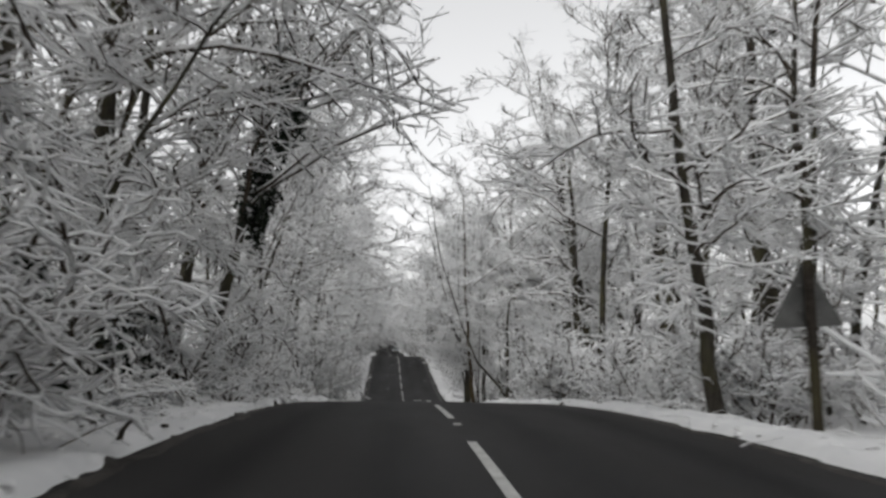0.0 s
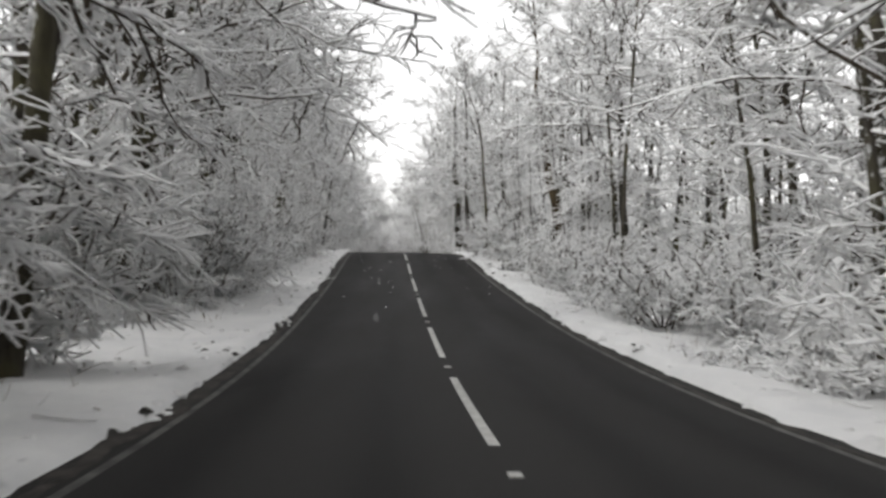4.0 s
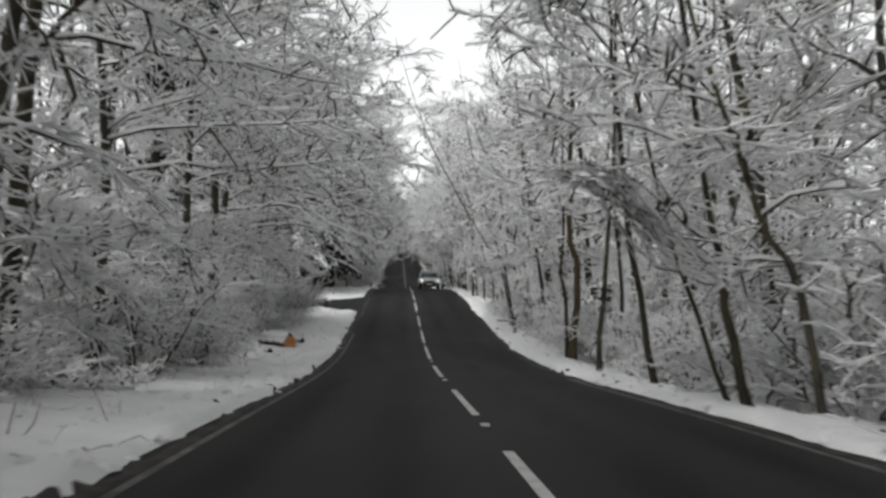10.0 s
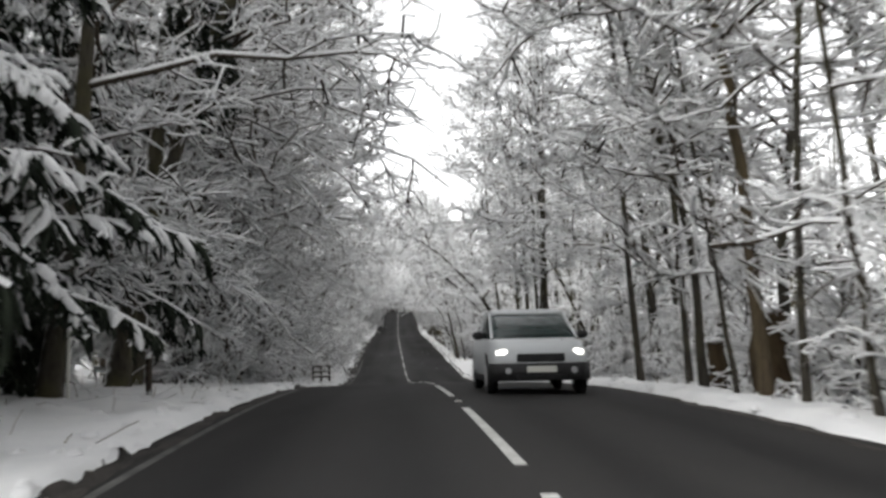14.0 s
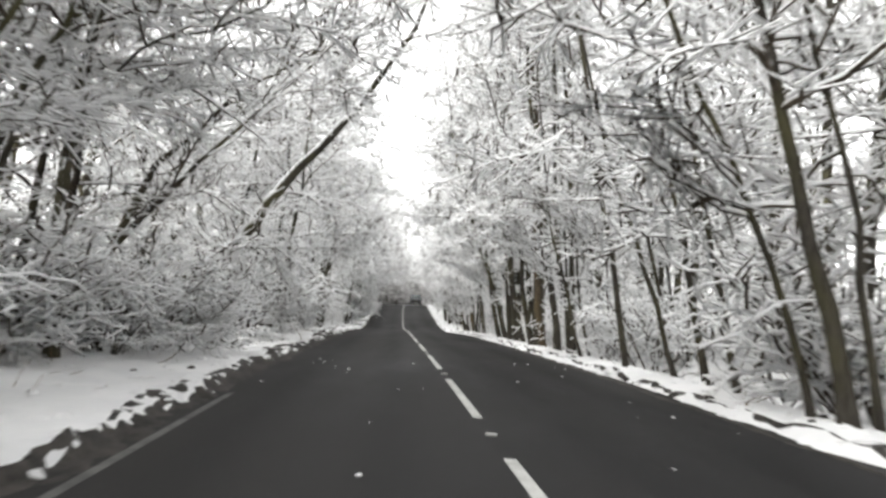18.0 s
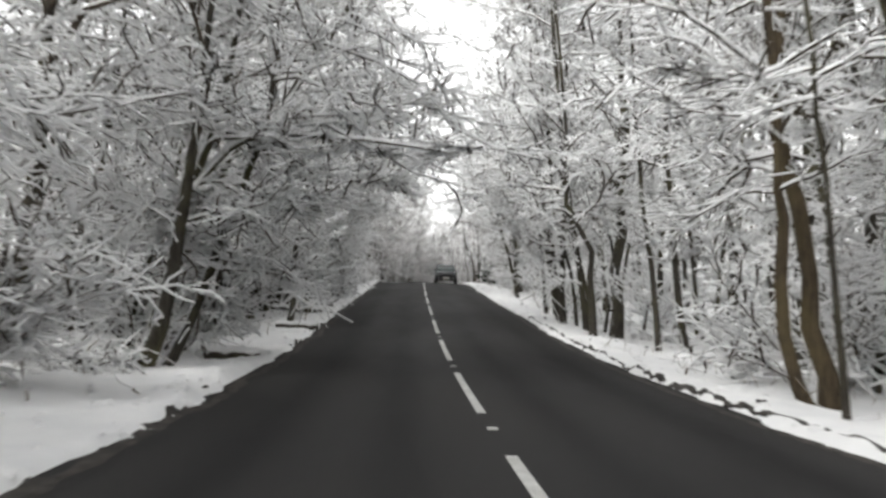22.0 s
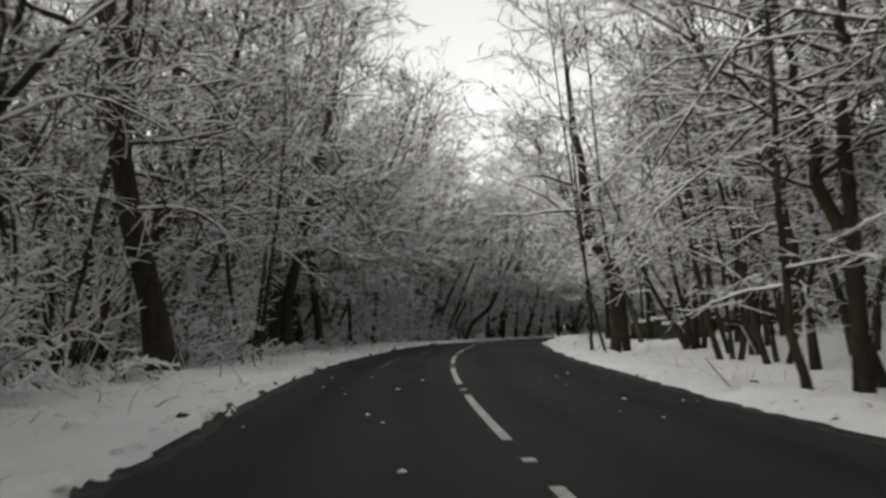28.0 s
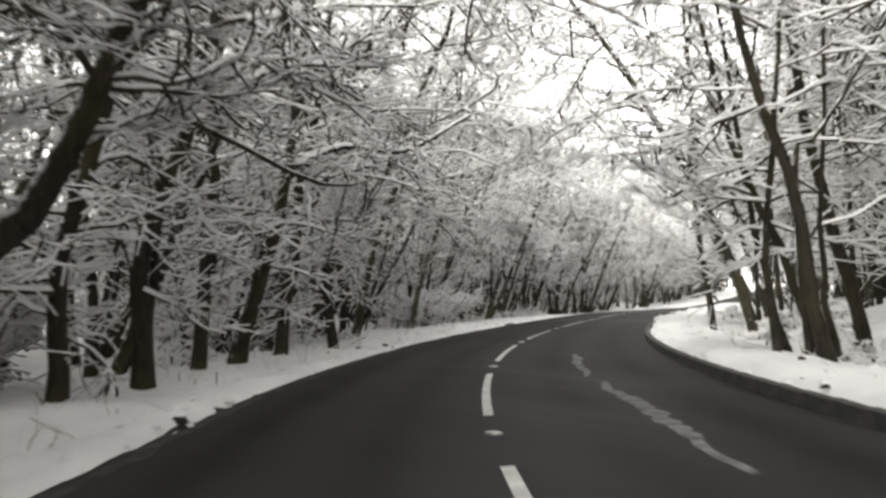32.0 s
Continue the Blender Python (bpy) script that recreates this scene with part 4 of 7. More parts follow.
    stem("S", 201.0, 4.5, 0.10, (0.4, 1.9), (0.8, 4.3), (1.0, 7.1), (1.1, 8.3), (1.2, 11.1), (1.2, 14.0))
    stem("S", 207.4, 4.5, 0.10, (-0.1, 2.5), (-0.3, 4.9), (-0.5, 8.9), (-0.5, 11.4), (-0.6, 14.0))
    stem("B", 214.7, 5.0, 0.15, (-0.1, 1.6), (-0.2, 3.1), (0.1, 4.1), (0.1, 6.6), (0.1, 10.6), (0.2, 12.8), (0.2, 15.0))
    stem("S", 215.1, 4.9, 0.08, (0.1, 2.0), (0.3, 3.0), (0.2, 3.9), (0.2, 6.7), (0.3, 10.3), (0.3, 14.0))
    stem("S", 217.3, 7.3, 0.08, (-0.0, 3.3), (0.2, 6.0), (-0.1, 7.2), (-0.9, 10.6), (-1.4, 14.0))
    stem("S", 227.9, 4.5, 0.08, (0.1, 0.6), (0.3, 1.9), (0.5, 3.1), (0.7, 3.6), (1.8, 4.8), (4.0, 8.8), (5.0, 11.4), (5.8, 14.0))
    stem("S", 229.6, 6.3, 0.11, (0.3, 2.5), (1.0, 6.9), (1.4, 10.5), (1.7, 14.0))
    stem("S", 232.1, 4.8, 0.07, (0.3, 1.9), (0.6, 3.1), (0.9, 4.6), (1.3, 5.7), (2.2, 9.7), (2.5, 11.9), (2.8, 14.0))


def junction_stems():
    """Stems past the side road."""
    stem("B", 237.2, 8.4, 0.27, (0.1, 4.3), (0.5, 7.1), (0.8, 11.1), (1.1, 15.0))
    stem("S", 245.3, 5.1, 0.06, (-0.0, 1.6), (0.4, 2.6), (0.7, 3.5), (1.8, 7.5), (2.4, 10.7), (2.8, 14.0))
    stem("S", 248.9, 4.8, 0.07, (-0.0, 0.7), (0.1, 2.6), (0.2, 6.6), (0.3, 10.3), (0.3, 14.0))
    stem("D", 250.4, 8.0, 0.18, (0.2, 2.9), (0.4, 6.9), (0.5, 10.9), (0.5, 14.0))
    stem("D", 250.9, 7.5, 0.13, (0.4, 2.5), (0.9, 5.3), (1.9, 7.7), (2.8, 10.9), (3.4, 14.0))
    stem("D", 252.5, 4.3, 0.08, (0.1, 4.0), (0.4, 5.4), (0.5, 6.8), (0.6, 10.4), (0.7, 14.0))
    stem("D", 254.8, 4.8, 0.09, (0.3, 4.0), (0.5, 5.7), (0.7, 7.5), (1.0, 10.8), (1.2, 14.0))
    stem("S", 260.2, 4.4, 0.06, (0.2, 1.6), (0.3, 2.8), (0.6, 6.8), (0.8, 10.4), (1.0, 14.0))
    stem("S", 262.5, 4.5, 0.07, (-0.0, 3.1), (-0.1, 5.5), (-0.2, 9.5), (-0.2, 11.8), (-0.3, 14.0))
    stem("B", 263.9, 4.5, 0.11, (0.2, 3.4), (0.3, 4.6), (0.4, 5.8), (0.7, 9.8), (0.8, 12.4), (0.9, 15.0))
    stem("S", 264.9, 4.4, 0.06, (0.2, 1.3), (0.4, 2.7), (0.9, 6.7), (1.2, 10.3), (1.4, 14.0))
    stem("D", 266.9, 4.5, 0.09, (0.1, 1.6), (0.4, 3.6), (0.8, 4.9), (1.2, 6.2), (1.8, 10.1), (2.3, 14.0))
    stem("S", 267.8, 4.5, 0.06, (0.1, 2.9), (0.4, 5.1), (0.6, 6.6), (1.0, 10.3), (1.2, 14.0))
    stem("S", 271.4, 4.5, 0.08, (0.2, 2.2), (0.3, 4.1), (0.5, 8.1), (0.6, 11.1), (0.7, 14.0))
    stem("S", 284.6, 4.6, 0.08, (0.1, 2.2), (0.1, 4.7), (0.1, 7.2), (-0.0, 10.6), (-0.1, 14.0))
    stem("S", 285.0, 4.5, 0.10, (-0.0, 4.4), (-0.0, 7.5), (-0.0, 10.7), (-0.0, 14.0))
    stem("D", 286.2, -6.7, 0.15, (-0.0, 1.4), (0.2, 2.8), (0.5, 4.2), (1.0, 5.2), (1.4, 6.3), (1.5, 7.4), (1.7, 10.7), (1.8, 14.0))
    stem("S", 286.9, 4.8, 0.07, (0.1, 2.3), (0.1, 8.1), (0.1, 11.0), (0.1, 14.0))
    stem("S", 287.0, 4.6, 0.08, (0.1, 2.4), (0.2, 5.8), (0.2, 8.1), (0.1, 11.1), (0.1, 14.0))
    stem("D", 287.8, -8.3, 0.17, (0.0, 4.6), (0.3, 6.8), (0.3, 8.0), (0.3, 11.0), (0.4, 14.0))
    stem("D", 288.2, -8.7, 0.14, (-0.1, 4.9), (-0.3, 6.7), (-0.4, 8.1), (-0.5, 11.1), (-0.6, 14.0))
    stem("D", 288.6, -7.2, 0.10, (0.4, 2.5), (0.7, 3.5), (1.3, 5.3), (1.7, 6.5), (2.5, 10.2), (3.1, 14.0))
    stem("S", 292.3, 4.9, 0.09, (0.0, 3.2), (0.1, 7.0), (0.1, 10.5), (0.1, 14.0))
    stem("S", 292.6, 4.6, 0.09, (0.1, 2.9), (0.2, 6.3), (0.2, 10.1), (0.3, 14.0))
    stem("S", 298.9, 4.7, 0.09, (0.4, 4.0), (0.7, 7.6), (0.9, 10.8), (1.0, 14.0))


def climb_stems():
    """Stems beside the long climb."""
    stem("D", 331.5, 4.5, 0.12, (0.1, 1.0), (0.5, 2.2), (0.7, 3.4), (0.9, 4.6), (1.1, 5.2), (2.0, 9.2), (2.3, 11.6), (2.6, 14.0))
    stem("S", 331.9, 5.1, 0.08, (0.3, 1.9), (0.5, 3.3), (0.9, 4.8), (1.6, 8.8), (1.9, 11.4), (2.1, 14.0))
    stem("S", 332.3, 4.4, 0.06, (0.3, 0.9), (0.7, 2.3), (1.2, 3.5), (1.9, 5.2), (3.0, 9.2), (3.5, 11.6), (3.8, 14.0))
    stem("S", 337.0, 5.1, 0.08, (0.4, 1.7), (0.7, 3.4), (1.0, 5.0), (1.5, 9.0), (1.7, 11.5), (1.8, 14.0))
    stem("D", 337.6, -6.9, 0.16, (-0.0, 4.0), (0.1, 5.4), (0.4, 6.4), (0.9, 10.2), (1.3, 14.0))
    stem("S", 337.6, -6.9, 0.07, (0.1, 4.1), (0.8, 5.1), (1.6, 5.8), (3.4, 6.4), (5.5, 10.2), (7.0, 14.0))
    stem("S", 339.4, 5.3, 0.08, (0.4, 1.8), (0.6, 2.9), (1.0, 4.9), (1.5, 8.9), (1.8, 11.4), (1.9, 14.0))
    stem("S", 340.4, 5.0, 0.08, (0.5, 1.5), (1.0, 2.9), (1.5, 4.4), (2.5, 8.4), (3.0, 11.2), (3.3, 14.0))
    stem("S", 342.9, 4.5, 0.08, (0.3, 2.2), (0.8, 4.6), (1.3, 8.6), (1.5, 11.3), (1.7, 14.0))
    stem("S", 348.2, 4.5, 0.05, (0.4, 1.1), (0.6, 2.1), (1.0, 3.2), (1.1, 4.0), (1.6, 8.0), (1.8, 11.0), (2.0, 14.0))
    stem("S", 348.8, 4.8, 0.05, (0.3, 1.3), (0.5, 3.3), (0.5, 4.3), (0.5, 8.3), (0.5, 11.2), (0.5, 14.0))
    stem("D", 349.3, -8.4, 0.26, (0.9, 1.2), (2.1, 2.3), (3.1, 3.1), (4.3, 5.0), (5.7, 6.3), (7.9, 10.2), (9.4, 14.0))
    stem("S", 349.6, 4.5, 0.06, (0.2, 1.0), (0.3, 2.3), (0.7, 6.3), (0.9, 10.1), (1.0, 14.0))
    stem("D", 350.4, 4.5, 0.10, (0.2, 1.3), (0.4, 2.8), (0.6, 4.7), (0.6, 5.4), (0.7, 9.4), (0.8, 11.7), (0.8, 14.0))
    stem("S", 350.5, 4.6, 0.09, (0.3, 5.7), (0.5, 8.4), (0.6, 11.2), (0.6, 14.0))
    stem("D", 352.9, 4.5, 0.13, (0.2, 1.8), (0.4, 3.5), (0.7, 5.3), (1.2, 9.3), (1.3, 11.7), (1.5, 14.0))
    stem("B", 355.9, 4.5, 0.18, (0.2, 0.8), (0.3, 2.0), (0.4, 6.0), (0.6, 10.0), (0.6, 12.5), (0.6, 15.0))
    stem("S", 356.2, 4.4, 0.09, (0.1, 4.0), (0.3, 7.3), (0.4, 10.6), (0.5, 14.0))
    stem("P", 358.2, 4.8, 0.13, (0.2, 6.9), (0.5, 9.8), (0.7, 13.0))
    stem("S", 358.4, 4.6, 0.08, (0.1, 3.8), (0.3, 8.0), (0.4, 11.0), (0.5, 14.0))
    stem("D", 358.6, 4.5, 0.11, (0.5, 2.7), (0.8, 4.9), (1.1, 7.0), (1.4, 10.5), (1.7, 14.0))
    stem("S", 358.8, -5.8, 0.12, (0.3, 1.2), (0.6, 2.6), (0.9, 4.2), (1.1, 5.3), (1.2, 6.5), (1.4, 10.2), (1.6, 14.0))
    stem("S", 362.0, 4.6, 0.10, (0.4, 1.7), (0.9, 4.8), (1.4, 8.8), (1.7, 11.4), (1.8, 14.0))
    stem("S", 363.8, 4.5, 0.12, (0.4, 5.1), (0.8, 8.9), (0.9, 11.5), (1.1, 14.0))
    stem("S", 365.5, 4.4, 0.09, (0.3, 3.7), (0.8, 7.7), (1.1, 10.9), (1.3, 14.0))
    stem("S", 367.0, 4.8, 0.04, (0.2, 1.3), (0.2, 3.1), (0.1, 7.1), (0.0, 10.5), (-0.0, 14.0))
    stem("S", 367.4, 4.5, 0.12, (0.6, 2.1), (1.4, 4.1), (1.9, 5.8), (2.9, 9.8), (3.2, 11.9), (3.4, 14.0))
    stem("S", 369.9, 4.5, 0.13, (0.6, 2.3), (1.2, 5.9), (1.6, 9.9), (1.7, 12.0), (1.9, 14.0))
    stem("D", 370.0, 6.3, 0.18, (0.5, 2.7), (0.7, 4.1), (1.1, 6.5), (1.5, 10.2), (1.8, 14.0))
    stem("D", 371.6, -4.7, 0.06, (-0.0, 0.7), (0.0, 2.3), (0.0, 6.3), (0.0, 10.2), (0.0, 14.0))
    stem("D", 371.7, 5.0, 0.11, (0.6, 1.8), (1.0, 3.1), (1.8, 5.2), (2.1, 6.6), (2.8, 10.3), (3.3, 14.0))
    stem("D", 371.8, 5.9, 0.13, (0.2, 1.0), (0.4, 3.6), (0.4, 7.0), (0.5, 10.5), (0.5, 14.0))
    stem("D", 372.0, 5.2, 0.16, (0.1, 2.1), (0.4, 3.6), (1.0, 6.2), (1.5, 10.1), (1.9, 14.0))
    stem("S", 372.5, 5.0, 0.07, (0.6, 2.6), (1.0, 4.4), (1.5, 6.8), (1.9, 10.4), (2.2, 14.0))
    stem("D", 373.8, 4.8, 0.13, (0.4, 2.1), (0.7, 3.8), (1.3, 5.6), (1.6, 7.2), (2.1, 10.6), (2.4, 14.0))
    stem("I", 374.0, 6.0, 0.20, (0.3, 3.4), (0.6, 5.5), (0.8, 7.7), (1.1, 11.3), (1.3, 15.0))
    stem("S", 376.0, -4.9, 0.08, (0.2, 3.0), (0.5, 4.7), (0.6, 6.0), (0.9, 10.0), (1.1, 14.0))
    stem("D", 379.0, -8.0, 0.14, (-0.0, 3.4), (-0.3, 5.4), (-0.6, 9.4), (-0.7, 11.7), (-0.8, 14.0))
    stem("P", 382.1, 4.8, 0.14, (0.3, 2.3), (0.6, 4.8), (0.8, 7.0), (1.0, 9.3), (1.1, 13.0))
    stem("D", 384.4, 4.5, 0.10, (0.0, 0.9), (0.0, 2.2), (-0.0, 3.5), (-0.1, 7.5), (-0.2, 10.7), (-0.3, 14.0))
    stem("P", 384.8, 4.4, 0.06, (0.1, 1.1), (0.3, 2.2), (0.5, 3.2), (0.7, 4.2), (0.9, 4.7), (1.5, 8.7), (1.8, 10.8), (2.0, 13.0))
    stem("P", 385.2, 4.7, 0.06, (0.0, 2.3), (0.2, 3.7), (0.3, 4.6), (0.8, 8.6), (1.0, 10.8), (1.1, 13.0))
    stem("D", 389.1, 4.5, 0.09, (0.4, 0.5), (1.1, 1.3), (1.3, 2.3), (2.1, 6.3), (2.7, 10.1), (3.0, 14.0))
    stem("D", 391.0, 4.5, 0.08, (0.2, 1.2), (0.2, 3.8), (0.1, 7.8), (0.1, 10.9), (0.1, 14.0))
    stem("D", 396.4, 4.6, 0.10, (0.3, 1.5), (0.7, 3.7), (1.2, 7.7), (1.5, 10.9), (1.7, 14.0))


def crest_stems():
    """Stems towards the crest."""
    stem("S", 404.2, 4.5, 0.05, (0.3, 3.1), (0.4, 4.1), (0.5, 5.2), (0.9, 9.2), (1.0, 11.6), (1.2, 14.0))
    stem("B", 407.9, 5.6, 0.14, (0.5, 1.1), (0.6, 2.9), (0.7, 4.3), (0.9, 8.3), (1.0, 11.6), (1.1, 15.0))
    stem("B", 409.0, 6.3, 0.22, (0.2, 1.1), (0.4, 2.6), (0.8, 5.0), (0.7, 6.6), (0.6, 10.6), (0.6, 12.8), (0.5, 15.0))
    stem("D", 409.8, -5.4, 0.13, (0.3, 1.4), (0.6, 2.9), (0.9, 4.1), (1.0, 4.9), (1.6, 8.9), (1.8, 11.5), (2.0, 14.0), boughs=((0.07, ((0.6, 3.0), (1.5, 4.0), (3.2, 4.1), (5.0, 3.9))),))
    stem("S", 412.4, -6.5, 0.05, (0.3, 1.5), (0.7, 2.9), (1.4, 6.9), (1.9, 10.5), (2.2, 14.0))
    stem("D", 414.9, -6.3, 0.12, (0.2, 1.3), (0.7, 2.8), (1.3, 4.3), (2.4, 5.6), (2.9, 6.1), (5.1, 10.1), (6.6, 14.0))
    stem("D", 421.4, -9.8, 0.17, (0.4, 2.3), (0.8, 4.3), (1.3, 8.3), (1.6, 11.1), (1.8, 14.0))
    stem("S", 421.5, 6.5, 0.10, (0.3, 2.9), (0.6, 5.4), (0.9, 9.4), (1.0, 11.7), (1.1, 14.0))
    stem("S", 421.8, 7.4, 0.10, (0.4, 2.9), (0.6, 5.5), (0.9, 9.5), (0.9, 11.7), (1.0, 14.0))
    stem("D", 422.3, 4.7, 0.13, (0.1, 1.3), (0.2, 2.6), (0.6, 3.5), (0.8, 4.0), (0.9, 5.0), (1.3, 9.0), (1.4, 11.5), (1.5, 14.0))
    stem("D", 422.9, -4.5, 0.11, (0.1, 1.7), (0.2, 2.7), (0.3, 3.9), (0.4, 5.0), (0.4, 9.0), (0.5, 11.5), (0.5, 14.0), boughs=((0.05, ((0.2, 2.7), (1.0, 2.7), (1.8, 2.9))), (0.06, ((0.3, 4.1), (1.2, 4.3), (2.3, 4.5), (3.0, 4.7)))))
    stem("S", 423.3, 4.9, 0.05, (0.3, 1.1), (0.5, 2.2), (1.1, 6.2), (1.5, 10.1), (1.8, 14.0))
    stem("S", 423.9, -5.9, 0.11, (0.3, 2.0), (0.5, 4.8), (0.7, 8.8), (0.8, 11.4), (0.9, 14.0))
    stem("D", 425.4, 6.0, 0.27, (-0.1, 2.8), (-0.2, 5.7), (-0.1, 8.6), (0.0, 11.3), (0.1, 14.0))
    stem("S", 425.6, 5.1, 0.10, (0.4, 2.5), (0.9, 5.0), (1.3, 9.0), (1.5, 11.5), (1.7, 14.0))
    stem("D", 425.9, -6.4, 0.12, (-0.0, 1.6), (-0.2, 4.2), (-0.5, 8.2), (-0.6, 11.1), (-0.7, 14.0))
    stem("S", 427.0, 5.0, 0.06, (0.3, 1.9), (0.8, 3.4), (1.0, 4.8), (1.5, 8.8), (1.8, 11.4), (1.9, 14.0))
    stem("S", 427.3, 5.7, 0.07, (0.5, 1.9), (1.1, 3.8), (1.6, 5.4), (1.8, 6.6), (2.0, 10.3), (2.2, 14.0))
    stem("D", 427.5, 4.6, 0.12, (0.1, 1.6), (0.1, 2.9), (0.1, 6.9), (0.1, 10.5), (0.2, 14.0))
    stem("S", 428.0, 6.1, 0.06, (-0.3, 2.7), (0.4, 4.8), (1.0, 6.3), (2.1, 10.1), (2.8, 14.0))
    stem("D", 429.2, -5.1, 0.09, (0.0, 1.7), (0.2, 3.4), (0.4, 7.4), (0.6, 10.7), (0.7, 14.0))
    stem("D", 429.5, 4.7, 0.09, (0.4, 3.4), (0.7, 4.5), (0.9, 5.8), (1.4, 9.8), (1.5, 11.9), (1.6, 14.0))
    stem("S", 432.6, 4.7, 0.09, (0.2, 1.4), (0.4, 3.3), (0.6, 7.3), (0.8, 10.7), (0.9, 14.0))
    stem("S", 433.5, 5.2, 0.12, (0.4, 3.0), (0.7, 5.5), (1.0, 9.5), (1.1, 11.8), (1.2, 14.0))
    stem("S", 434.5, -5.6, 0.08, (0.6, 1.6), (0.9, 3.5), (1.4, 6.3), (1.6, 7.9), (2.0, 10.9), (2.2, 14.0))
    stem("S", 439.5, -5.4, 0.10, (0.1, 3.7), (0.4, 6.5), (0.7, 10.2), (0.9, 14.0))
    stem("D", 447.1, 8.0, 0.15, (0.3, 1.0), (0.4, 1.8), (0.5, 5.8), (0.7, 9.8), (0.7, 11.9), (0.8, 14.0))
    stem("D", 447.7, 7.6, 0.13, (0.3, 0.9), (0.4, 1.8), (1.0, 5.8), (1.4, 9.8), (1.5, 11.9), (1.6, 14.0))
    stem("S", 448.6, 8.5, 0.14, (0.1, 3.2), (0.7, 5.3), (1.3, 6.5), (1.5, 8.0), (2.0, 11.0), (2.2, 14.0))
    stem("S", 449.0, -7.5, 0.08, (-0.0, 2.1), (1.0, 3.8), (2.0, 5.2), (3.1, 6.8), (4.9, 10.4), (6.1, 14.0))
    stem("S", 450.0, -7.5, 0.07, (0.2, 2.3), (0.9, 3.7), (2.2, 5.8), (3.8, 9.8), (4.4, 11.9), (4.8, 14.0))
    stem("D", 455.0, 5.8, 0.15, (0.2, 2.8), (0.3, 4.9), (0.4, 8.9), (0.5, 11.5), (0.5, 14.0))
    stem("D", 460.0, 6.2, 0.16, (0.3, 1.8), (1.0, 3.9), (1.6, 6.3), (1.9, 7.6), (2.3, 10.8), (2.6, 14.0))


def bend_stems():
    """Stems round the bend."""
    stem("D", 495.4, 4.5, 0.09, (0.1, 0.9), (0.3, 2.1), (0.6, 6.1), (0.8, 10.1), (1.0, 14.0))
    stem("D", 497.0, 5.6, 0.11, (0.1, 4.4), (0.3, 5.8), (0.6, 9.8), (0.7, 11.9), (0.8, 14.0))
    stem("O", 501.0, -7.5, 0.31, (0.3, 2.8), (0.6, 4.3), (0.8, 6.8), (1.1, 10.8), (1.2, 13.4), (1.3, 16.0))
    stem("D", 501.4, 5.3, 0.08, (0.0, 1.4), (0.3, 3.0), (0.7, 4.4), (1.1, 5.3), (2.2, 9.3), (2.7, 11.7), (3.0, 14.0))
    stem("D", 501.8, 5.6, 0.09, (-0.0, 2.6), (0.1, 5.5), (0.1, 6.8), (0.3, 10.4), (0.3, 14.0))
    stem("O", 503.0, -7.4, 0.32, (0.8, 2.7), (1.0, 4.2), (1.7, 7.5), (2.3, 11.5), (2.5, 13.8), (2.6, 16.0), boughs=((0.14, ((1.0, 4.3), (2.3, 3.9), (3.1, 4.4), (4.2, 4.2), (5.7, 3.9))), (0.12, ((1.2, 5.4), (2.3, 5.6), (3.0, 5.8), (4.8, 5.3))), (0.09, ((0.7, 1.7), (1.4, 2.1), (2.1, 2.1)))))
    stem("D", 506.6, 5.2, 0.12, (0.1, 3.0), (0.5, 4.0), (1.1, 5.6), (1.3, 6.6), (1.8, 10.3), (2.1, 14.0))
    stem("S", 509.1, 8.6, 0.08, (-0.0, 2.4), (-0.0, 4.9), (0.0, 8.9), (0.1, 11.4), (0.1, 14.0))
    stem("D", 516.8, 5.4, 0.09, (0.3, 1.2), (0.3, 2.7), (0.3, 6.7), (0.3, 10.3), (0.4, 14.0))
    stem("D", 519.0, 7.2, 0.20, (0.1, 3.5), (0.1, 6.1), (0.1, 7.1), (0.2, 10.6), (0.3, 14.0))
    stem("D", 520.0, 8.0, 0.23, (0.5, 2.2), (1.0, 3.9), (1.3, 5.2), (1.5, 6.1), (2.0, 10.1), (2.4, 14.0))
    stem("D", 527.6, -11.0, 0.11, (0.6, 2.0), (0.3, 4.1), (-0.1, 8.1), (-0.2, 11.1), (-0.4, 14.0))
    stem("D", 533.4, -11.6, 0.23, (0.7, 2.1), (2.4, 4.7), (4.3, 8.7), (5.1, 11.3), (5.8, 14.0))
    stem("S", 535.1, 5.0, 0.07, (0.2, 0.8), (0.4, 1.7), (0.9, 5.7), (1.3, 9.7), (1.5, 11.9), (1.6, 14.0))
    stem("D", 535.6, -9.7, 0.16, (0.8, 1.9), (1.4, 3.2), (2.7, 7.2), (3.5, 10.6), (4.0, 14.0))
    stem("S", 535.6, 4.6, 0.08, (0.0, 1.3), (0.1, 2.2), (0.4, 6.2), (0.6, 10.1), (0.8, 14.0))
    stem("S", 536.0, 5.6, 0.08, (0.1, 0.7), (0.4, 4.7), (0.6, 8.7), (0.7, 11.4), (0.8, 14.0))
    stem("D", 539.4, -9.6, 0.17, (0.9, 3.6), (1.3, 4.7), (1.5, 6.9), (1.7, 10.5), (1.9, 14.0), boughs=((0.09, ((0.8, 3.4), (2.2, 4.2), (3.4, 4.0), (5.2, 4.8))), (0.08, ((1.4, 5.6), (2.8, 6.4), (4.6, 6.3), (6.4, 7.0)))))
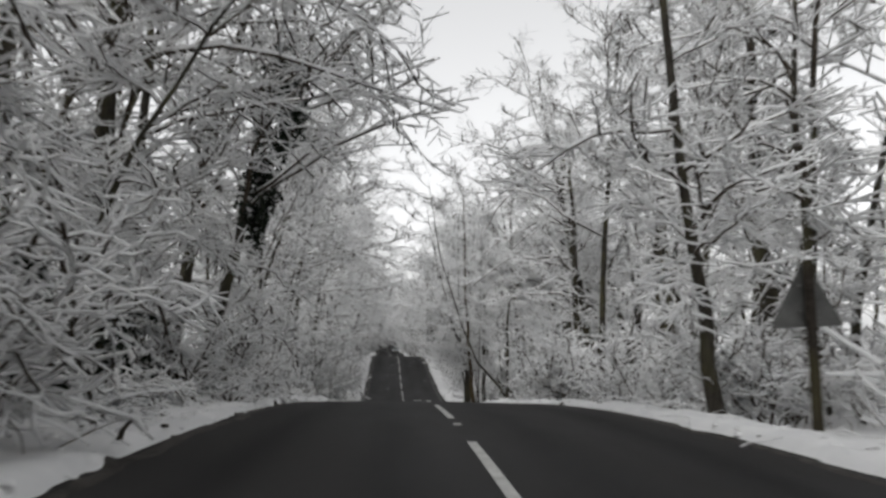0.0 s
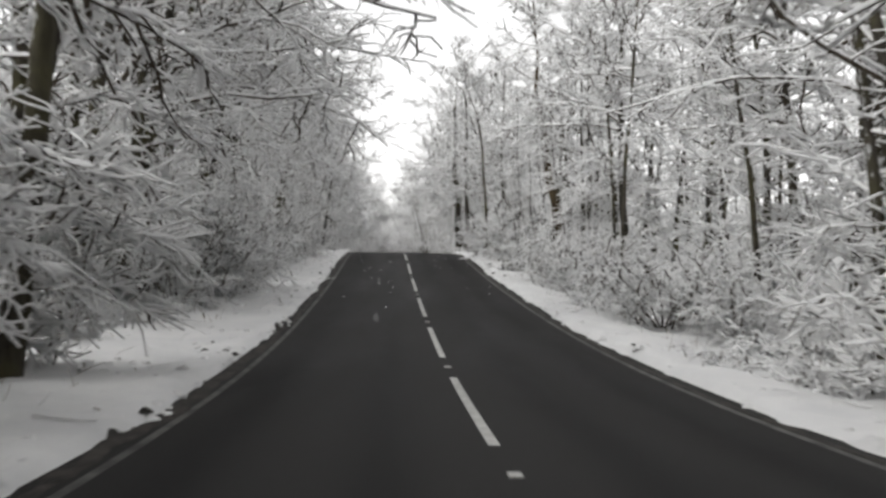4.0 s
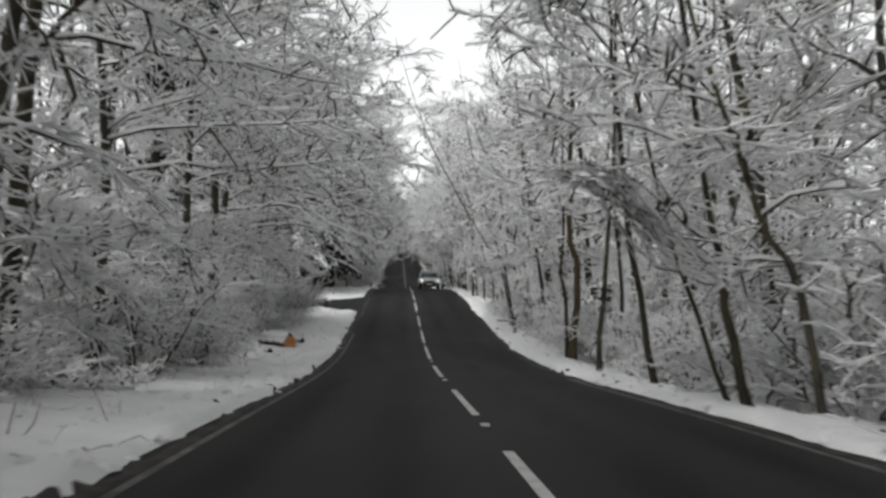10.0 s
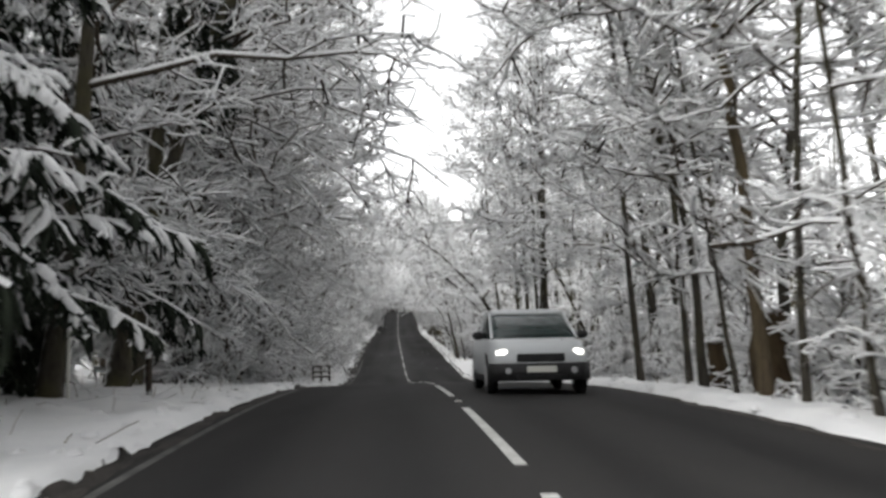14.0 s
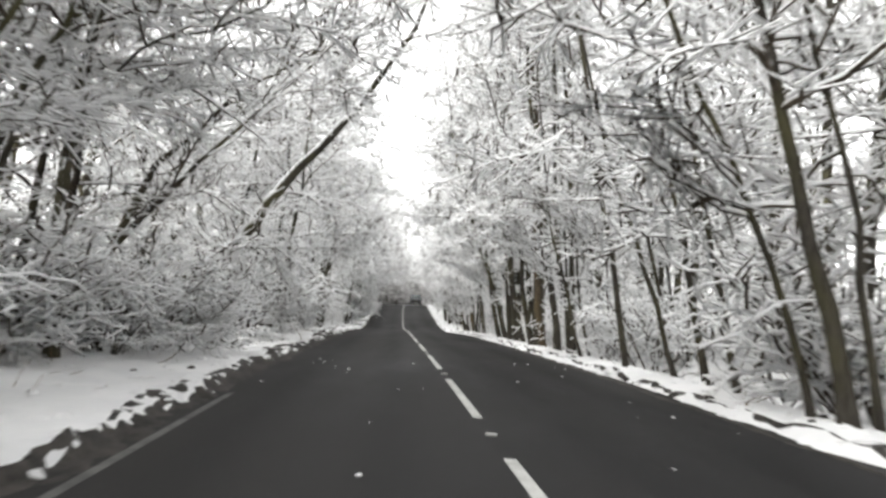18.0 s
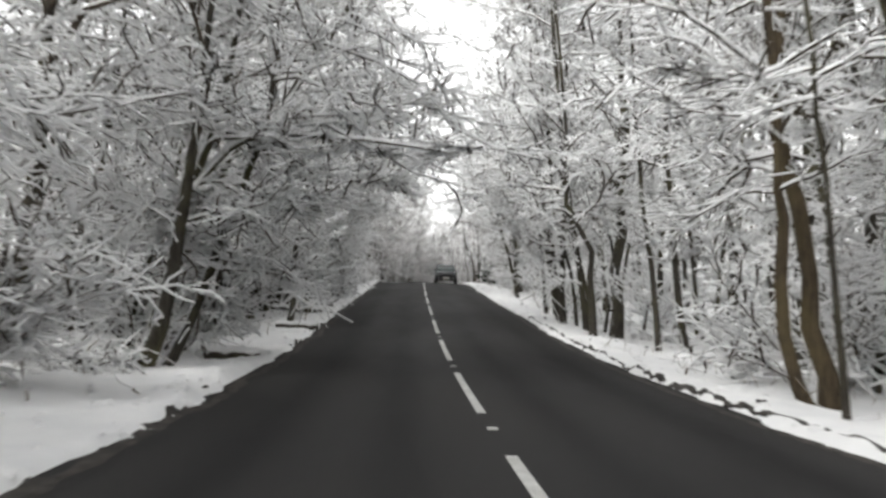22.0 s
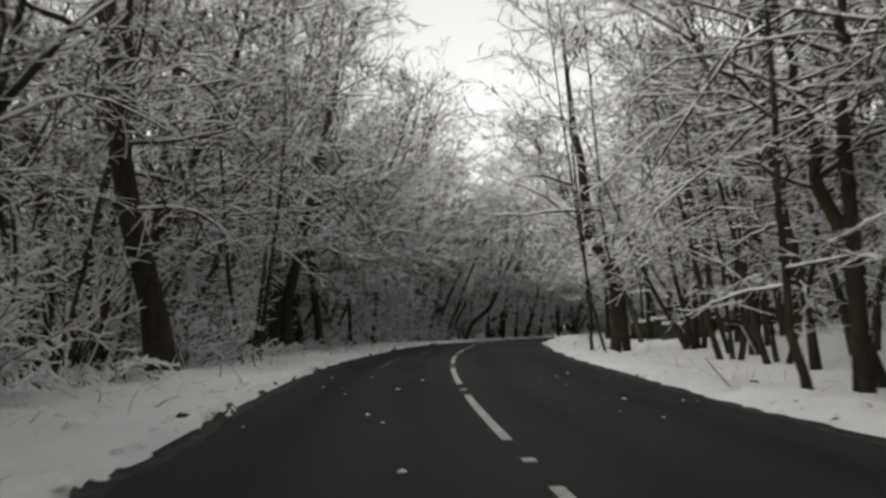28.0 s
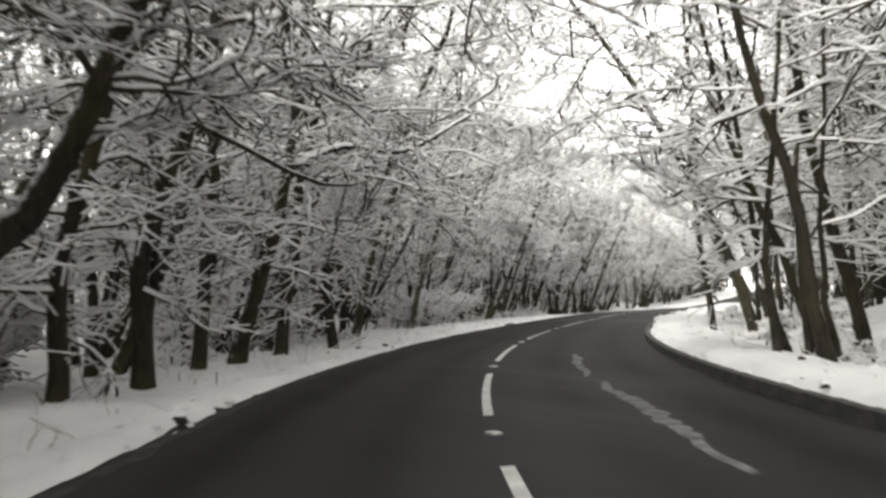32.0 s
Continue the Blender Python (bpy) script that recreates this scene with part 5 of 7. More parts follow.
    stem("D", 542.2, -7.3, 0.28, (0.2, 2.3), (0.8, 4.3), (1.1, 6.3), (1.7, 8.2), (2.3, 11.1), (2.8, 14.0), boughs=((0.1, ((0.2, 2.6), (-1.1, 3.7), (-1.8, 4.5), (-3.5, 5.8))), (0.1, ((1.0, 6.0), (2.4, 6.3), (3.6, 6.2)))))
    stem("S", 543.0, -10.6, 0.11, (1.2, 2.4), (2.2, 3.5), (4.4, 7.5), (5.7, 10.8), (6.6, 14.0))
    stem("D", 545.0, 6.6, 0.46, (0.2, 3.4), (1.0, 4.9), (1.3, 6.9), (1.7, 10.4), (2.0, 14.0))
    stem("D", 548.0, -7.0, 0.26, (-0.3, 4.2), (0.2, 6.8), (0.6, 10.4), (0.8, 14.0), boughs=((0.11, ((0.0, 4.4), (1.3, 5.1), (2.2, 4.8), (3.6, 5.4), (5.0, 5.1))), (0.09, ((0.2, 6.6), (1.8, 7.0), (3.0, 7.8), (4.6, 7.6))), (0.08, ((0.0, 2.8), (1.2, 3.0), (2.0, 3.6)))))
    stem("D", 551.9, -7.7, 0.17, (0.3, 2.5), (0.5, 4.1), (1.0, 4.9), (1.7, 5.4), (3.9, 9.4), (4.8, 11.7), (5.5, 14.0), boughs=((0.08, ((0.5, 3.6), (-0.6, 4.4), (-1.6, 4.5), (-2.8, 5.6))), (0.08, ((1.6, 5.4), (3.0, 5.3), (4.2, 5.9), (5.8, 5.6)))))
    stem("D", 553.6, -8.0, 0.16, (0.0, 3.1), (0.2, 3.9), (1.7, 4.7), (3.9, 8.7), (5.0, 11.3), (5.7, 14.0), boughs=((0.08, ((0.2, 3.6), (1.4, 3.5), (2.4, 3.9), (3.4, 3.7))), (0.08, ((1.6, 4.7), (3.0, 4.4), (4.6, 5.0)))))
    stem("D", 559.0, -7.8, 0.12, (0.0, 2.7), (-0.0, 5.3), (-0.1, 9.3), (-0.1, 11.7), (-0.2, 14.0), boughs=((0.07, ((0.0, 4.4), (1.5, 4.6), (2.6, 5.4), (4.2, 5.3))), (0.05, ((0.0, 2.9), (1.2, 3.3), (2.3, 3.1)))))
    stem("D", 562.0, -7.2, 0.14, (0.2, 3.6), (-0.0, 6.7), (-0.1, 10.3), (-0.2, 14.0), boughs=((0.08, ((0.2, 3.4), (1.3, 4.0), (2.3, 3.8), (3.6, 4.4))), (0.07, ((0.0, 5.6), (1.6, 6.4), (3.0, 6.2), (4.4, 6.9))), (0.05, ((0.1, 2.2), (1.3, 2.1), (2.6, 2.2)))))
    stem("D", 571.0, 9.1, 0.20, (-0.1, 3.9), (0.0, 9.7), (0.0, 11.8), (0.0, 14.0))
    stem("D", 572.0, 10.2, 0.25, (-0.5, 3.6), (-0.6, 7.8), (-0.7, 10.9), (-0.7, 14.0))
    stem("D", 573.5, -8.6, 0.12, (0.5, 1.2), (0.9, 2.0), (2.2, 6.0), (3.1, 10.0), (3.8, 14.0))
    stem("O", 575.0, -8.3, 0.30, (0.2, 3.0), (0.4, 6.0), (0.7, 9.5), (1.0, 13.0), (1.2, 16.0), boughs=((0.13, ((0.4, 6.6), (1.6, 6.9), (3.1, 7.5), (3.9, 7.2), (5.0, 7.6), (6.2, 7.3))), (0.15, ((0.3, 4.7), (1.6, 5.4), (2.8, 5.5), (4.2, 5.0))), (0.1, ((0.3, 4.8), (1.6, 5.3), (2.8, 5.4), (4.2, 6.2), (5.0, 6.0), (5.8, 6.8)))))
    stem("O", 570.5, -9.8, 0.32, (0.2, 3.0), (0.3, 6.0), (0.6, 9.5), (0.8, 13.0), (1.0, 16.0), boughs=((0.17, ((0.2, 2.2), (1.2, 2.9), (2.5, 3.8))), (0.12, ((0.3, 6.6), (2.5, 7.1), (4.2, 6.7), (5.6, 7.3), (7.0, 7.0))), (0.06, ((0.3, 2.7), (1.5, 2.4), (3.2, 2.4)))))
    stem("D", 575.0, 7.0, 0.24, (0.5, 3.3), (0.1, 7.5), (-0.1, 10.8), (-0.3, 14.0))
    stem("D", 576.0, 5.8, 0.22, (0.0, 3.9), (0.6, 6.6), (1.1, 10.3), (1.4, 14.0))
    stem("S", 576.2, 8.6, 0.08, (1.3, 1.5), (2.5, 2.5), (3.9, 3.5), (6.1, 7.5), (7.4, 10.8), (8.3, 14.0))
    stem("D", 580.0, 8.8, 0.30, (0.4, 2.3), (0.7, 4.4), (0.9, 6.5), (1.5, 8.4), (2.1, 11.2), (2.5, 14.0))
    stem("D", 583.5, 7.3, 0.15, (0.0, 3.2), (0.6, 6.4), (1.0, 9.2), (1.2, 11.6), (1.3, 14.0))
    stem("D", 584.5, -10.0, 0.19, (0.1, 2.9), (0.0, 4.7), (-0.0, 8.7), (-0.0, 11.4), (-0.1, 14.0))
    stem("D", 586.3, -6.6, 0.17, (0.3, 2.2), (1.6, 6.5), (2.4, 10.3), (3.0, 14.0), boughs=((0.08, ((0.9, 4.2), (2.4, 4.2), (3.6, 4.9), (5.2, 4.8))),))
    stem("S", 587.1, 5.3, 0.11, (0.4, 2.4), (1.0, 4.8), (1.7, 8.8), (2.1, 11.4), (2.3, 14.0))
    stem("S", 587.2, 5.0, 0.07, (0.0, 3.0), (-0.6, 3.7), (-2.8, 7.7), (-4.1, 10.9), (-4.9, 14.0))
    stem("P", 587.5, 4.6, 0.07, (0.1, 1.3), (-0.1, 3.3), (-0.3, 4.7), (-0.6, 8.7), (-0.8, 10.8), (-0.8, 13.0))
    stem("D", 588.0, 5.7, 0.08, (0.2, 1.0), (0.2, 1.8), (0.2, 2.3), (0.0, 6.3), (-0.1, 10.1), (-0.2, 14.0))
    stem("D", 588.0, -5.9, 0.18, (0.1, 2.3), (1.2, 4.8), (2.4, 8.8), (3.0, 11.4), (3.4, 14.0))
    stem("D", 589.7, -6.5, 0.10, (0.3, 2.6), (0.4, 4.5), (0.6, 8.5), (0.7, 11.2), (0.8, 14.0))
    stem("P", 590.0, 5.8, 0.09, (0.4, 1.7), (1.0, 3.2), (1.5, 5.1), (2.2, 9.0), (2.7, 13.0))
    stem("P", 590.4, 5.5, 0.08, (0.4, 1.8), (0.7, 3.9), (1.1, 7.9), (1.2, 10.5), (1.4, 13.0))
    stem("D", 591.4, 7.1, 0.15, (0.3, 1.7), (0.8, 4.1), (1.3, 8.1), (1.6, 11.0), (1.8, 14.0))
    stem("D", 592.0, -6.4, 0.15, (0.5, 3.6), (0.6, 5.1), (1.0, 9.1), (1.2, 11.5), (1.3, 14.0))
    stem("D", 594.0, -6.3, 0.19, (0.6, 1.9), (1.1, 3.1), (2.1, 7.1), (2.7, 10.6), (3.1, 14.0), boughs=((0.09, ((1.4, 4.4), (2.8, 4.9), (4.2, 4.7), (5.8, 5.4))),))
    stem("D", 597.0, -6.2, 0.17, (0.6, 3.7), (1.2, 6.1), (1.9, 10.0), (2.3, 14.0))
    stem("S", 598.7, 8.6, 0.09, (-0.1, 2.1), (-0.1, 4.3), (-0.1, 8.3), (-0.1, 11.1), (-0.0, 14.0))
    stem("D", 600.0, -5.6, 0.17, (-0.1, 2.8), (1.0, 4.0), (3.3, 8.0), (4.4, 11.0), (5.3, 14.0))
    stem("S", 601.4, 5.3, 0.10, (0.3, 3.0), (0.3, 5.5), (0.3, 9.5), (0.3, 11.7), (0.4, 14.0))


def first_hill():
    """Trees that stand out along the first hill."""
    plant_own("ivy_tree", "leaning bare tree with a dark mass of ivy", 25.5, -6.0, [(0, 0, -0.3), (0.5, 0, 3), (1.3, 0.1, 5.6), (2.2, 0.1, 8.2), (3.0, 0.2, 11)], BARK, seed=31,
              ivy=(((2.1, 0.1, 7.9), (0.75, 0.8, 1.2), 5200), ((1.2, 0.1, 5.4), (0.5, 0.5, 1.2), 2400)), height=12, radius=0.2, limbs=18, first=0.25, reach=4.5, elev=(5, 45), subs=6, twigs=8,
              segs=(9, 6, 3, 1), toward=0.4, twig_len=0.65)
    plant_own("leaning_tree", "dark tree leaning over the road under snow", 76.0, -6.6, [(0, 0, -0.3), (0.4, 0.1, 1.8), (1.2, 0.3, 3.4), (2.4, 0.5, 5.0), (3.2, 0.6, 7.0), (4.0, 0.8, 9.0)], BARK,
              seed=33, height=11, radius=0.19, limbs=20, first=0.2, reach=4.8, elev=(0, 45), subs=9, twigs=8, segs=(9, 6, 3, 1), toward=0.5, droop=-0.06, twig_len=0.65)
    for k, (s, v) in enumerate(((64.5, -7.0), (70.0, -7.4), (80.0, -6.8), (86.0, -7.2))):
        plant_own("hanging_tree", "broad tree whose low boughs hang under lumps of snow", s, v, [(0, 0, -0.3), (0.5, 0, 2.2), (1.0, 0.2, 4.6), (1.4, 0.3, 8), (1.8, 0.3, 12)], BARK, seed=34 + k,
                  height=12, radius=0.14, limbs=32, first=0.08, reach=3.5, elev=(5, 40), subs=8, twigs=7, segs=(9, 6, 3, 2), toward=0.4, droop=-0.11, twig_len=0.55, lobes=1)


def dip():
    """Trees round the dip and the side road."""
    plant_own("leaning_tree", "tree whose long bough reaches over the road under thick snow", 175.5, -7.8,
              [(0, 0, -0.3), (0.4, 0, 2.0), (1.6, 0, 3.4), (2.8, 0, 3.9), (5.0, 0.2, 4.7), (6.1, 0.3, 5.1), (7.8, 0.4, 5.5)], BARK, seed=41,
              height=10, radius=0.17, limbs=30, first=0.25, reach=2.3, elev=(-15, 35), subs=7, twigs=7, segs=(9, 6, 4, 2), toward=0.1, droop=-0.05, snow=(0.07, 0.05, 0.034), twig_len=0.42, lobes=2)
    for k, (s, v) in enumerate(((169.5, -6.9), (172.5, -7.4), (180.5, -7.0))):
        plant_own("hanging_tree", "broad tree whose low boughs hang under lumps of snow", s, v, [(0, 0, -0.3), (0.3, 0, 2.5), (0.5, 0.2, 5), (0.6, 0.3, 8), (0.9, 0.3, 12)], BARK, seed=44 + k,
                  height=12, radius=0.16, limbs=34, first=0.1, reach=3.3, elev=(-5, 40), subs=8, twigs=6, segs=(9, 6, 4, 2), toward=0.3, droop=-0.08, twig_len=0.5, lobes=2)
    plant_own("ivy_tree", "tall bare tree clad in olive-green ivy", 272.5, -7.2, [(0, 0, -0.3), (0.8, 0, 4), (2.2, 0, 8), (3.6, 0, 11), (4.6, 0, 15)], BARK, seed=51,
              ivy=(((2.2, 0, 7.8), (0.6, 0.6, 2.0), 3600), ((3.8, 0, 11.2), (0.8, 0.8, 2.6), 6000)), height=16, radius=0.24, limbs=22, first=0.2, reach=4.6, elev=(5, 45), subs=6, twigs=8,
              segs=(9, 6, 3, 1), toward=0.5, twig_len=0.65)
    plant_own("ivy_tree", "tall tree clad in dark evergreen ivy", 212.0, -9.6, [(0, 0, -0.3), (0.6, 0, 5), (1.4, 0, 10), (2.2, 0, 14), (2.8, 0, 18)], BARK, seed=57,
              ivy=(((1.2, 0, 9.5), (0.9, 0.9, 2.2), 4200), ((2.0, 0, 13.2), (1.4, 1.2, 2.6), 6400)), height=18, radius=0.26, limbs=22, first=0.3, reach=4.4, elev=(5, 45), subs=7, twigs=8, segs=(9, 6, 3, 1), toward=0.3, twig_len=0.65)
    for k, (s, v) in enumerate(((285.5, -7.6), (290.5, -8.6), (277.5, -8.8), (281.5, -8.4))):
        plant_own("leaning_tree", "tall bare tree leaning to the road under snow", s, v, [(0, 0, -0.3), (0.9, 0, 4), (2.2, 0.1, 7.5), (3.8, 0.2, 11.5), (4.8, 0.2, 16)], BARK, seed=56 + k,
                  height=16, radius=0.17, limbs=30, first=0.25, reach=4.6, elev=(0, 40), subs=9, twigs=8, segs=(9, 6, 3, 2), toward=0.4, twig_len=0.6)
    plant_own("leaning_tree", "stout crooked tree leaning far over the road", 298.5, -8.3,
              [(0, 0, -0.3), (0.05, 0, 1.5), (0.12, 0, 3.0), (0.65, 0, 3.8), (2.3, 0.1, 4.7), (3.2, 0.2, 7.0), (3.7, 0.3, 8.4), (4.4, 0.4, 11.5)], BARK_BARE, seed=52,
              height=12, radius=0.27, limbs=26, first=0.36, reach=5.0, elev=(0, 30), subs=8, twigs=8, segs=(14, 7, 3, 1), toward=0.8, thick=0.013, twig_len=0.65)
    plant_own("leaning_tree", "low dark bough reaching up out of the snow", 300.4, -9.9,
              [(0, 0, -0.1), (1.2, 0, 0.7), (2.4, 0, 1.6), (3.9, 0.2, 3.0), (5.6, 0.4, 4.6), (7.2, 0.5, 6.2)], BARK, seed=54, height=9, radius=0.15, limbs=16, first=0.4, reach=3.4, elev=(5, 40), subs=8, twigs=8,
              segs=(9, 6, 3, 1), toward=0.5, thick=0.011, twig_len=0.65)
    for k, (name, s, v, size) in enumerate((("dark_coppice", 281.5, -8.6, 0.85), ("slender_tree", 284.5, -7.4, 0.8), ("dark_coppice", 287.5, -8.8, 0.8), ("slender_tree", 290.0, -8.0, 0.75),
                                            ("dark_coppice", 292.5, -9.8, 0.85), ("slender_tree", 295.5, -10.4, 0.9), ("coppiced_tree", 298.0, -11.6, 0.9))):
        plant(name, s, v, k, size, 25 * (k % 3 - 1))
    plant("leaning_tree", 307.0, -7.2, 2, 0.9, 10)
    plant("hanging_tree", 267.0, -6.9, 1, 1.1, 0)
    plant("hanging_tree", 274.5, -7.4, 2, 1.3, 20)
    plant("hanging_tree", 283.5, -7.6, 3, 1.35, -15)
    for k, (s, v) in enumerate(((278.6, -6.9), (281.4, -7.4), (284.4, -6.8), (287.6, -7.3), (290.6, -6.9), (293.8, -7.2))):
        plant("shrub", s, v, k, 1.1 + 0.12 * (k % 3), 40 * k)


def long_climb():
    """Stems along the long climb."""
    for k, (s, v) in enumerate(((309.5, -7.6), (316.0, -8.2), (308.5, 6.4), (319.0, 6.8), (345.9, -9.0), (388.0, -7.0))):
        plant_own("leaning_tree", "dark tree arching over the road under snow", s, v,
                  [(0, 0, -0.3), (0.6, 0, 2.0), (1.5, 0.3 - 0.2 * k, 4.0), (3.0, 0.5, 6.0), (4.8 + 0.4 * (k % 2), 0.5, 7.6), (7.0, 0.6, 8.6)], BARK_BARE, turn=12 * (k % 3 - 1), seed=60 + k,
                  height=11, radius=0.15 + 0.02 * (k % 3), limbs=20, first=0.28, reach=4.2, elev=(0, 40), subs=9, twigs=8, segs=(9, 6, 3, 1), toward=0.5, thick=0.010, twig_len=0.65)
    plant("old_oak", 427.5, -6.2, 1, 0.7, 10)
    plant("hanging_tree", 452.5, -6.7, 1, 1.15, 10)
    plant("hanging_tree", 463.5, -6.8, 3, 1.2, -12)
    plant("hanging_tree", 472.0, -7.0, 0, 1.2, 15)
    plant("beech_tree", 466.0, 7.0, 2, 1.0, 5)
    plant("dark_coppice", 432.0, -6.0, 0, 0.8, 30)
    for k, (s, v) in enumerate(((438.5, -5.7), (440.5, -5.4), (442.5, -5.9), (444.5, -5.5), (446.8, -6.0), (441.5, -6.8))):
        plant("shrub" if k % 2 else "low_bush", s, v, k, 1.0 + 0.1 * (k % 3), 50 * k)
    plant("leaning_tree", 305.6, -11.0, 1, 1.25, -30)
    plant("hanging_tree", 360.9, -6.1, 5, 0.77, 11)
    plant("birch_pole", 371.3, -4.7, 2, 0.99, -18)
    plant("birch_pole", 399.2, -6.4, 1, 0.94, 3)
    plant("leaning_tree", 409.6, -5.3, 0, 0.97, 33)
    plant("birch_pole", 424.7, -5.9, 3, 0.82, 8)
    plant("hanging_tree", 428.1, -5.9, 5, 0.75, 0)
    plant("hanging_tree", 436.6, -5.5, 1, 1.12, 6)
    plant("hanging_tree", 438.0, -6.9, 2, 0.84, 34)


def bend():
    """Trees on the crest and round the bend."""
    plant_own("old_oak", "stout dark oak leaning over the bend", 582.0, -7.1, [(0, 0, -0.3), (0.7, 0, 0.9), (1.8, 0, 2.2), (2.6, 0, 3.0), (3.2, 0, 4.05), (3.7, 0, 4.8), (4.9, 0, 7.4), (5.6, 0, 10)],
              BARK_BARE, seed=83, height=12, radius=0.26, limbs=22, first=0.4, reach=4.6, elev=(0, 40), subs=9, twigs=8, segs=(12, 7, 3, 1), toward=0.5, thick=0.013, twig_len=0.6, snow=(0.036, 0.03, 0.024), wrap=0.1, bare=0.3)
    plant_own("old_oak", "massive old oak beside mossy masonry", 564.5, 12.2, [(0, 0, -0.4), (0.05, 0, 3), (0.1, 0.1, 6), (0.4, 0.3, 10), (0.7, 0.3, 15)], BARK_BARE, seed=84,
              height=15, radius=0.5, limbs=18, first=0.3, reach=6.0, elev=(5, 45), subs=9, twigs=8, segs=(10, 7, 3, 1), toward=0.2, thick=0.014, twig_len=0.65, snow=(0.03, 0.026, 0.022), wrap=0.06, bare=0.5)
    plant("dark_slender_tree", 524.1, -9.5, 0, 1.01, 9)
    plant("old_oak", 526.4, -7.2, 1, 1.24, -27)
    plant("dark_slender_tree", 532.3, -6.3, 3, 1.03, -16)
    plant("old_oak", 546.1, -8.8, 0, 1.25, 19)
    plant("old_oak", 549.2, -8.2, 1, 0.89, 18)
    plant("old_oak", 558.6, -11.0, 3, 0.88, -30)
    plant("dark_coppice", 576.7, -8.4, 0, 1.25, 7)
    plant("dark_coppice", 579.6, -7.9, 2, 1.25, 0)
    plant("old_oak", 591.0, -10.3, 1, 1.17, -35)
    for k, (s, v) in enumerate(((562.5, 8.9), (574.0, 8.4), (599.5, -7.6), (606.5, -7.2), (613.5, -7.4), (603.0, 6.6))):
        plant_own("leaning_tree", "tall bare tree arching over the bend under snow", s, v, [(0, 0, -0.3), (0.9, 0, 3), (2.4, 0.1, 6), (4.2, 0.2, 9), (5.8 + 0.5 * (k % 2), 0.3, 12), (7.2, 0.4, 15)], BARK,
                  turn=10 * (k % 3 - 1), seed=90 + k, height=16, radius=0.16, limbs=30, first=0.3, reach=4.6, elev=(0, 40), subs=9, twigs=8, segs=(9, 6, 3, 2), toward=0.4, twig_len=0.6)


first_hill_stems()
dip_stems()
junction_stems()
climb_stems()
crest_stems()
bend_stems()
first_hill()
dip()
long_climb()
bend()


def free(s, v, room):
    x, y, _ = road_at(s, v)
    return all(abs(x - a) + abs(y - b) > room for a, b in PLACED)


CLEAR_LOW = ((-1, 212, 225, 7.6), (1, 8, 13, 8), (1, 558, 584, 10), (-1, 285, 304, 7))
CLEAR = ((-1, 285, 304, 9), (-1, 574, 586, 8), (-1, 494, 503, 9), (1, 8, 13, 8), (-1, 14, 26, 6.2))


def row_of(seed, s0, s1, gap, side, v0, depth, kinds, scale=(0.8, 1.15), room=2.0, low=False):
    """A loose row of trees or shrubs along one side of the road."""
    rng = np.random.default_rng(seed)
    s = s0 + rng.uniform(0, gap)
    while s < s1:
        name = kinds[rng.integers(len(kinds))]
        v = side * (v0 + depth * rng.uniform(0, 1) ** 1.2)
        n, size, turn, tall = int(rng.integers(8)), float(rng.uniform(*scale)), float(rng.normal(0, 30)), float(rng.uniform(0.9, 1.1))
        open_ground = any(q == side and a < s < b and abs(v) < w for q, a, b, w in (CLEAR_LOW if low else CLEAR))
        if free(s, v, room) and not open_ground and not (side < 0 and abs(s - SIDE_S) < 7.5):
            plant(name, s, v, n, size, turn, tall)
        s += gap * rng.uniform(0.6, 1.4)


